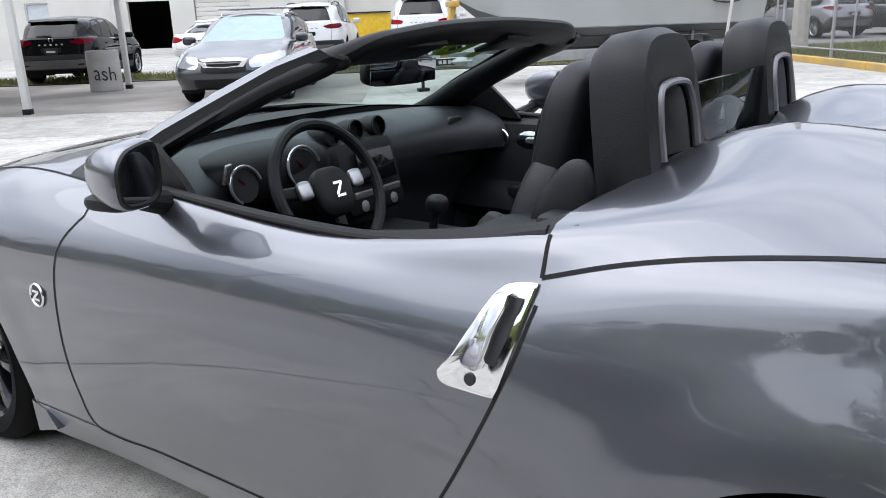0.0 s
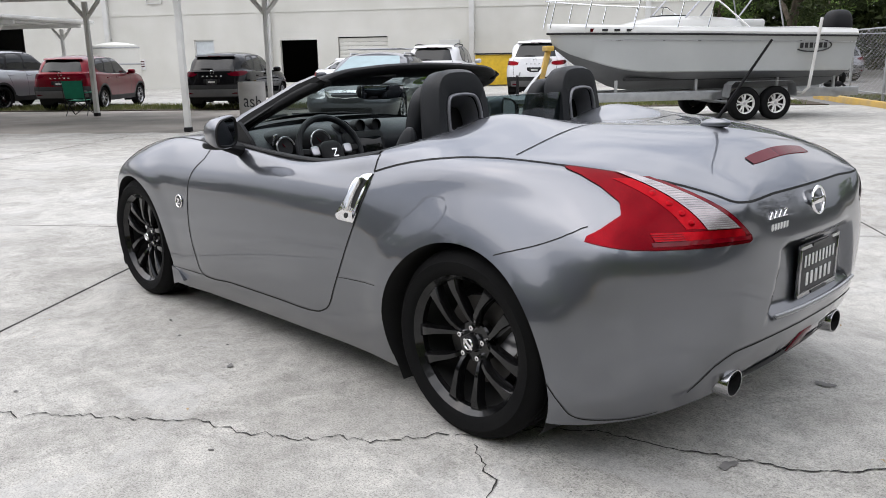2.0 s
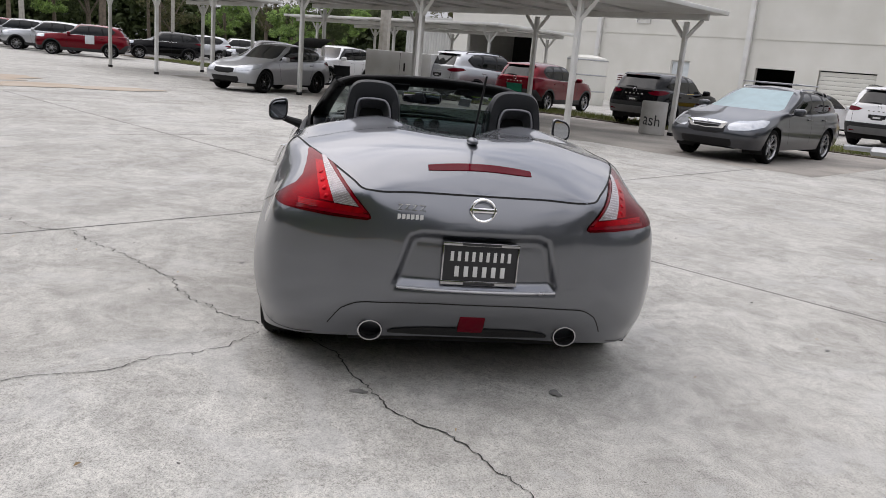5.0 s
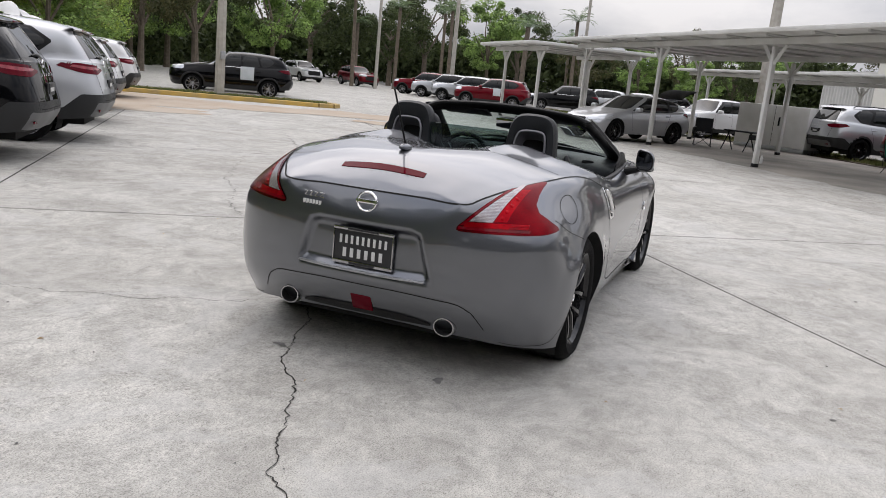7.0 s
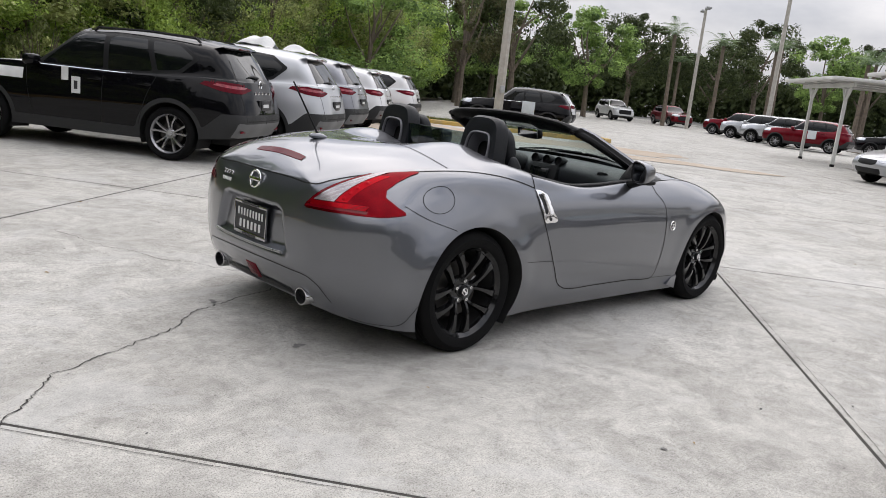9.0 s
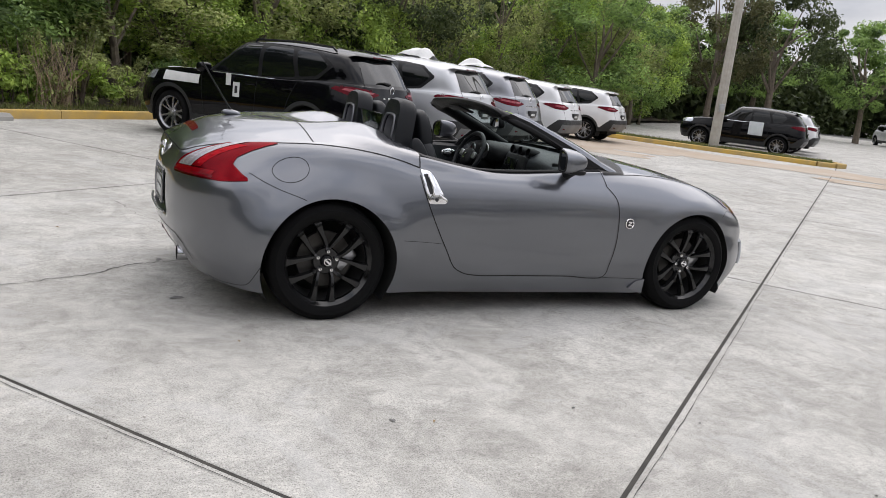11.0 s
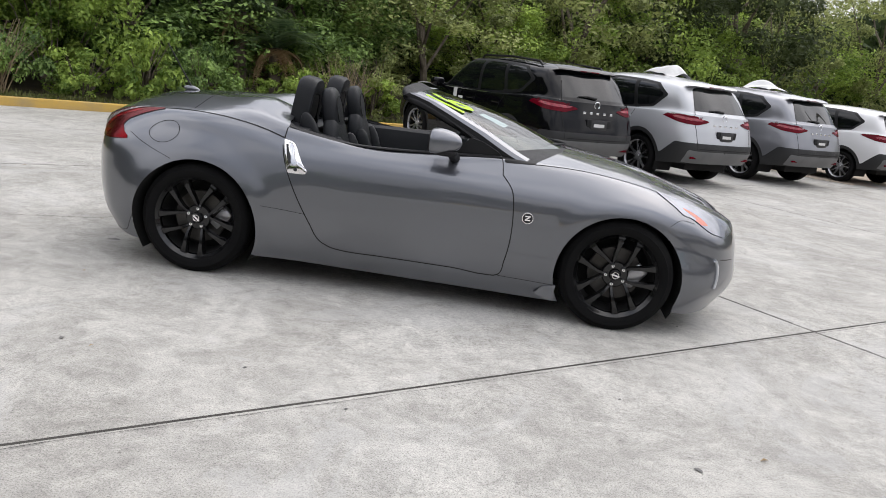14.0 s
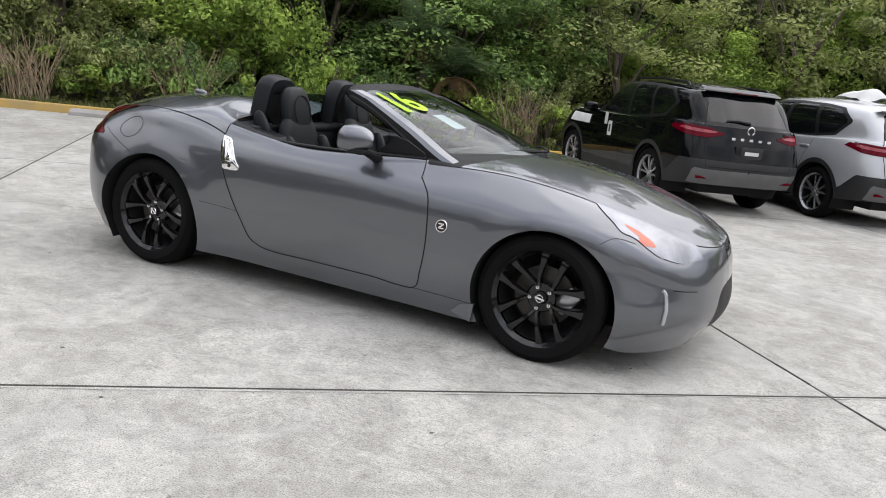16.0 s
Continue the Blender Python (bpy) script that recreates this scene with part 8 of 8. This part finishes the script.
def frond(sh, m, length, leaf_n, width, sag):
    pts = []
    for i in range(9):
        t = i / 8
        pts.append(Vector((length * t * (1 - .15 * t), 0, length * (.55 * t - sag * t * t))))
    for i in range(8):
        a, b = pts[i], pts[i + 1]
        for j in range(leaf_n):
            p = a.lerp(b, j / leaf_n)
            t = (i + j / leaf_n) / 8
            w = width * math.sin(math.pi * (.12 + .86 * t)) + .03
            for s in (-1, 1):
                e = p + Vector((w * .55, s * w, -.25 * w))
                q = p + Vector((.025, 0, 0))
                sh.add([p, q, e], [(0, 1, 2)], m)


def palm(label, m, h, n, length, mt, dry=5, seed=0):
    rn = random.Random(seed)
    top = thing("palm", label, "palm", m, "palms")
    part("trunk", Shape().tube([(0, 0, -.1), (.05, 0, h * .5), (.1, .03, h)], [.17, .14, .13], 10), M_BARK, top)
    s = Shape()
    for i in range(n):
        frond(s, pose(.1, .03, h, 0, -rn.uniform(-5, 45), 360 * i / n + rn.uniform(-12, 12)), length * rn.uniform(.8, 1.1), 5, .42, rn.uniform(.5, .95))
    c = part("crown", s, mt, top, smooth=False)
    c["kind"] = "stuff"
    if dry:
        s = Shape()
        for i in range(dry):
            frond(s, pose(.1, .03, h - .05, 0, rn.uniform(2, 34), 360 * i / dry + rn.uniform(-20, 20)), length * rn.uniform(.55, .85), 5, .24, rn.uniform(.9, 1.3))
        c = part("dead_fronds", s, M_DRY, top, smooth=False)
        c["kind"] = "stuff"
    return top


palm("cabbage palm with a skirt of dead brown fronds", LOT @ pose(-3.15, -11.25, 0), 1.35, 14, 1.1, M_PALM, 15, 3)
palm("cabbage palm among the thicket", LOT @ pose(-2.5, -11.6, 0), 2.0, 18, 1.25, M_PALM, 5, 5)
p0 = palm("slender palm beyond the far cars", LOT @ pose(-60, 12, 0), 6.5, 16, 2.0, M_PALM, 0, 7)
for u, v in ((-58, 16), (-64, 17), (-62, 24), (-57, 8), (-68, 10), (-66, 30), (-56, 26), (-52, 20)):
    copy_thing(p0, LOT @ pose(u, v, 0, 0, 0, 40 * u)).scale = (1, 1, .8 + .03 * (int(v) % 9))


def shrub(label, seed, m, size, mt, clumps, per, leaf, stems=10):
    rn = random.Random(seed)
    top = thing("shrub", label, "shrub", m, "shrubs")
    s = Shape()
    for i in range(stems):
        a, k = rn.uniform(0, 6.28), rn.uniform(.4, 1.0)
        s.tube([(.1 * math.cos(a), .1 * math.sin(a), -.05), (.5 * size[0] * k * math.cos(a), .5 * size[1] * k * math.sin(a), size[2] * .9), (size[0] * k * math.cos(a), size[1] * k * math.sin(a), size[2] * rn.uniform(1.2, 1.9))], [.016, .011, .004], 5)
    q = part("stem", s, M_BARK, top)
    q["kind"] = "stuff"
    c = leaf_cloud(seed, size, clumps, per, leaf, .4, .25)
    q = part("leaves", Shape().add(c.v, c.f, pose(0, 0, size[2])), mt, top, smooth=False)
    q["kind"] = "stuff"
    return top


bush = [shrub("pale green weedy shrub at the foot of the thicket", 41, LOT @ pose(-3.6, -10.7, .1), (.9, .8, .6), M_LEAF2, 30, 90, .10),
        shrub("tangled olive shrub behind the yellow kerb", 42, LOT @ pose(-5.0, -10.6, .1), (1.0, .7, .7), M_LEAF3, 26, 80, .08, 26),
        shrub("dense green shrub behind the yellow kerb", 43, LOT @ pose(3.0, -10.8, .1), (1.1, .8, .75), M_LEAF, 34, 100, .10)]
spots = [(-24 + 1.25 * i + rnd.uniform(-.4, .4), -10.75 + rnd.uniform(-.35, .25), rnd.uniform(.7, 1.15)) for i in range(31)]
spots += [(-24 - rnd.uniform(0, 3), -7.6 - .5 * i, rnd.uniform(.6, 1.0)) for i in range(5)]
grove([bush[0], bush[1], bush[0], bush[2]], spots, 15)
shrub("rounded yellow-green bush among the trees", 44, LOT @ pose(-12.6, -11.9, .1), (1.5, 1.1, 1.5), M_LEAF2, 60, 130, .10)
shrub("tall olive shrub spreading over the kerb", 45, LOT @ pose(5.3, -11.3, .1), (1.7, .9, 1.45), M_LEAF3, 66, 120, .10, 18)
shrub("tall fresh green shrub in the thicket", 46, LOT @ pose(1.0, -11.5, .1), (1.6, .9, 1.55), M_LEAF2, 66, 130, .10, 12)
shrub("low olive shrub hanging over the kerb", 47, LOT @ pose(3.2, -10.7, .1), (1.2, .7, .75), M_LEAF3, 40, 110, .09, 14)
# dry canes
for k, (u, v) in enumerate(((-4.3, -10.4), (2.2, -10.3), (4.75, -10.25))):
    s = Shape()
    rn = random.Random(80 + k)
    for i in range(70):
        a, b = rn.uniform(-.6, .6), rn.uniform(-.6, .6)
        x, y = rn.uniform(-.35, .35), rn.uniform(-.25, .25)
        s.tube([(x, y, -.05), (x + a * .4, y + b * .3, .5), (x + a, y + b * .7, rn.uniform(.7, 1.25))], [.009, .007, .003], 4)
    solo("dry_canes", s, mat("dry_cane", (.34, .26, .17), .9, var=.2), "bundle of dry pale brown canes among the weeds", "weeds", LOT @ pose(u, v, .1), kind="stuff")
# woodland backdrop behind the thicket, shade put into its leaf colour, and the skyline
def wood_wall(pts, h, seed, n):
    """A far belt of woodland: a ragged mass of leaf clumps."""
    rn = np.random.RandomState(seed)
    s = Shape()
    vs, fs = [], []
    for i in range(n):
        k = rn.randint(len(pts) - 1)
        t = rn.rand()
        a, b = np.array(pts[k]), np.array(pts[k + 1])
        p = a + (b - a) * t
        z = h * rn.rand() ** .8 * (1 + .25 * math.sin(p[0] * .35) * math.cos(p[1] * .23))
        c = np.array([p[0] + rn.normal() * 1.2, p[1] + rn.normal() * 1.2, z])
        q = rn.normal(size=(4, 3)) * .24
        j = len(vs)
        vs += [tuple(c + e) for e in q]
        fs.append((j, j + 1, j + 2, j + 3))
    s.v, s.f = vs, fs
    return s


solo("woodland", wood_wall([(-60, -24), (-20, -25), (10, -25)], 6.5, 3, 60000), M_DEEP_SHADE, "green woodland behind the thicket, its deep shade put into the leaf colour", "woodland", LOT, kind="stuff", smooth=False)
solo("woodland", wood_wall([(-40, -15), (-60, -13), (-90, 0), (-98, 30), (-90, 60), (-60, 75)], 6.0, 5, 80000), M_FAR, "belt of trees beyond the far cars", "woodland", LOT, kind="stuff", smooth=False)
# this belt runs on, unseen, to close the view that the paint reflects
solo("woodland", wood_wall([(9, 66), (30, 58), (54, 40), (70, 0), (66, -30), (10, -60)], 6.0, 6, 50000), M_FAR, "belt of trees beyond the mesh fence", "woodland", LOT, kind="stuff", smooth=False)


def tufts(box, n, seed, h=.10):
    rn = np.random.RandomState(seed)
    x, y = rn.uniform(box[0], box[1], n), rn.uniform(box[2], box[3], n)
    a, k = rn.uniform(0, 6.28, n), h * rn.uniform(.5, 1.4, n)
    dx, dy = np.cos(a) * .012, np.sin(a) * .012
    z0 = np.full(n, box[4])
    v = np.stack([np.stack([x - dx, y - dy, z0], 1), np.stack([x + dx, y + dy, z0], 1), np.stack([x + rn.normal(scale=.4, size=n) * k, y + rn.normal(scale=.4, size=n) * k, z0 + k], 1)], 1).reshape(-1, 3)
    s = Shape()
    s.v, s.f = [tuple(p) for p in v], [tuple(p) for p in np.arange(3 * n).reshape(-1, 3).tolist()]
    return s


for k, (b, n) in enumerate([((-40, 7, 17.35, 19.5, .02), 26000), ((8.6, 18, 10, 20, .08), 16000), ((-23.0, -21.9, -9.2, 1.7, .09), 9000), ((-26, 10, -10.3, -9.65, .10), 12000)]):
    solo("grass", tufts(b, n, 90 + k), M_GRASS, "short yellow green grass on the verge", "grass", LOT, kind="stuff", smooth=False)

# ---------------------------------------------------------------- poles, fence and loose things
def lamp_pole(u, v, h, label, heads=0, r=.17, turn=0):
    top = thing("street_lamp" if heads else "utility_pole", label, "pole", LOT @ pose(u, v, 0, 0, 0, turn), "poles")
    part("pole", Shape().tube([(0, 0, -.1), (0, 0, h * .5), (0, 0, h)], [r, r * .85, r * .7], 8), M_POLE, top, smooth=False)
    for i in range(heads):
        a = math.pi * i
        part("arm", Shape().tube([(0, 0, h - .1), (.7 * math.cos(a), .7 * math.sin(a), h - .02)], .04, 6), M_STEEL, top)
        part("lamp_head", Shape().box((1.05 * math.cos(a), 0, h), (.75, .36, .16), .03), M_STEEL, top)
    if not heads:
        part("pole_box", Shape().box((r + .05, 0, 1.4), (.10, .16, .26), .02), M_STEEL, top)
    return top


lamp_pole(-22.4, -1.9, 9.5, "tall square concrete pole on the traffic island", 0, .17, 20)
lamp_pole(-46.5, 13.0, 9.0, "concrete lamp pole with two heads in the far lot", 2, .16, 60)
lamp_pole(-19.6, 16.9, 6.9, "thick concrete lamp pole beside the carports", 2, .24, 30)
lamp_pole(-55, 9.5, 8.5, "concrete lamp pole in the far lot", 2, .14)
lamp_pole(-50, 24, 11, "tall lamp pole far across the yard", 2, .14, 40)
lamp_pole(9.7, 18.3, 9.5, "thick concrete pole behind the mesh fence", 0, .22)

fence = thing("mesh_fence", "galvanised chain-link fence on round posts", "fence", LOT)
FU, FV0, FV1, FH = 8.6, 9.8, 24.0, 1.85
for v in np.arange(FV0, FV1, 2.35):
    part("post", Shape().tube([(FU, v, 0), (FU, v, FH + .05)], .035, 8), M_STEEL, fence)
part("top_rail", Shape().tube([(FU, FV0, FH), (FU, FV1, FH)], .022, 6), M_STEEL, fence)
part("bottom_rail", Shape().tube([(FU, FV0, .28), (FU, FV1, .28)], .018, 6), M_STEEL, fence)
w = Shape()
pitch = .085
for i in range(int((FV1 - FV0 + FH) / pitch)):
    for s in (1, -1):
        a = FV0 + i * pitch - (FH if s > 0 else 0)
        z0, z1 = .06, FH
        v0, v1 = (a, a + FH) if s > 0 else (a, a - FH)
        if s > 0:
            lo, hi = max(0, (FV0 - v0) / FH), min(1, (FV1 - v0) / FH)
        else:
            lo, hi = max(0, (v0 - FV1) / FH), min(1, (v0 - FV0) / FH)
        if hi > lo:
            w.tube([(FU + .005 * s, v0 + (v1 - v0) * lo, z0 + (z1 - z0) * lo), (FU + .005 * s, v0 + (v1 - v0) * hi, z0 + (z1 - z0) * hi)], .0022, 3, caps=False)
q = part("mesh", w, M_STEEL, fence)
q["kind"] = "stuff"
copy = thing("mesh_fence", "second chain-link fence turning behind the boat", "fence", LOT)
for v in np.arange(9.0, 30.0, 2.6):
    part("post", Shape().tube([(v, 24.0, 0), (v, 24.0, FH + .05)], .035, 8), M_STEEL, copy)
part("top_rail", Shape().tube([(8.6, 24.0, FH), (30, 24.0, FH)], .022, 6), M_STEEL, copy)

barrel = thing("concrete_drum", "grey concrete drum with black brushed letters", "drum", LOT @ pose(-6.63, 14.72, 0))
part("drum", Shape().lathe([(0, 0), (.31, 0), (.325, .02), (.325, .80), (.31, .83), (.25, .83), (.24, .78), (0, .77)], 36), M_CONC, barrel)
tx = lettering("ash", .36, 0)
tx.v = [(.331 * math.sin(x / .33), -.331 * math.cos(x / .33), .36 + y * (1.15 - .5 * x) - .12 * x) for x, y, z in tx.v]
q = part("lettering", tx, M_PLATE, barrel, "black hand-brushed letters", smooth=False)
q.matrix_basis = pose(0, 0, 0, 0, 0, 22)


def camp_chair(label, m, cloth):
    top = thing("camp_chair", label, "chair", m, "camp chairs")
    part("seat", Shape().grid([[(x, y, .42 - .06 * math.cos(x * 5) * math.cos(y * 5)) for x in np.linspace(-.24, .24, 6)] for y in np.linspace(-.24, .24, 6)]), cloth, top)
    part("backrest", Shape().grid([[(x, .25 + .12 * t + .03 * math.cos(x * 6), .45 + .45 * t) for x in np.linspace(-.26, .26, 6)] for t in np.linspace(0, 1, 5)]), cloth, top)
    for s in (-1, 1):
        part("leg", Shape().tube([(s * .27, -.27, 0), (s * .25, .27, .45)], .011, 6), M_PLASTIC, top)
        part("leg", Shape().tube([(s * .27, .30, 0), (s * .25, -.25, .58)], .011, 6), M_PLASTIC, top)
        part("back_post", Shape().tube([(s * .27, .25, .2), (s * .27, .38, .92)], .011, 6), M_PLASTIC, top)
        part("arm_rest", Shape().box((s * .27, 0, .60), (.06, .5, .02), .008), cloth, top)
    part("cross_leg", Shape().tube([(-.27, -.27, 0), (.27, -.25, .42)], .010, 6).tube([(.27, -.27, 0), (-.27, -.25, .42)], .010, 6), M_PLASTIC, top)
    return top


camp_chair("folding camp chair with green canvas", LOT @ pose(-11.7, 15.5, 0, 0, 0, 190), M_GREEN)
camp_chair("folding camp chair with black canvas", LOT @ pose(-17.6, 13.4, 0, 0, 0, 60), M_LEATHER)
tb = thing("trestle", "black folding work trestle under the carport", "trestle", LOT @ pose(-16.4, 13.9, 0, 0, 0, 20))
part("top", Shape().box((0, 0, .62), (.95, .4, .05), .01), M_PLASTIC, tb)
for x in (-.4, .4):
    part("leg", Shape().tube([(x, -.3, 0), (x, .05, .62)], .02, 6).tube([(x, .3, 0), (x, -.05, .62)], .02, 6), M_PLASTIC, tb)
gen = thing("plant_cabinet", "large pale grey steel equipment cabinet on legs", "cabinet", LOT @ pose(-18.6, 17.2, 0, 0, 0, 20))
part("cabinet", Shape().box((0, 0, .85), (2.7, 1.5, 1.40), .03), M_WHITE, gen)
part("base_frame", Shape().box((0, 0, .08), (2.7, 1.5, .14), .02), M_STEEL, gen)
part("door_seam", Shape().box((.1, -.752, .85), (.012, .01, 1.3)).box((-.5, -.756, .35), (.5, .02, .18), .01), M_TRIM, gen, smooth=False)
part("handle", Shape().box((.3, -.765, 1.0), (.06, .03, .3), .01), M_PLASTIC, gen)
tank = thing("water_tank", "cream upright tank with a banded lid beside the workshop", "tank", LOT @ pose(-17.2, 27.0, 0))
part("tank", Shape().lathe([(0, 0), (.9, 0), (.92, .05), (.92, 1.9), (.85, 2.05), (.4, 2.15), (0, 2.18)], 28), M_STUCCO, tank)
for z in (.6, 1.3, 1.95):
    part("band", Shape().lathe([(.93, z - .03), (.94, z), (.93, z + .03)], 28), M_STEEL, tank)
yb = thing("yellow_bin", "yellow steel skip beside the workshop wall", "skip", LOT @ pose(-2.2, 34.6, 0))
part("skip", Shape().box((0, 0, .75), (1.9, 1.1, 1.4), .04), mat("yellow_paint", (.62, .40, .02), .5, var=.12), yb)
part("lid", Shape().box((0, -.05, 1.49), (1.95, 1.2, .06), .02), M_TRIM, yb)
for x in (-.6, .6):
    part("foot", Shape().box((x, 0, .03), (.12, 1.0, .08)), M_STEEL, yb)
bot = thing("bottle", "clear plastic bottle standing on bare concrete", "bottle", LOT @ pose(-12.2, 11.6, 0))
part("bottle", Shape().lathe([(0, 0), (.035, 0), (.035, .14), (.028, .17), (.013, .19), (.013, .21), (0, .21)], 16), M_INK, bot)
leaf = Shape()
rn = random.Random(3)
for i in range(46):
    u, v, a, k = rn.uniform(-3.5, 5.5), rn.uniform(-4.5, 4.8), rn.uniform(0, 6.28), rn.uniform(.008, .02)
    c, s = math.cos(a), math.sin(a)
    leaf.add([(u - k * c, v - k * s, .004), (u + .4 * k * s, v - .4 * k * c, .012), (u + k * c, v + k * s, .005), (u - .4 * k * s, v + .4 * k * c, .011)], [(0, 1, 2, 3)])
solo("fallen_leaves", leaf, M_DRY, "small dry leaves and grit scattered on the concrete", "litter", LOT, kind="stuff", smooth=False)
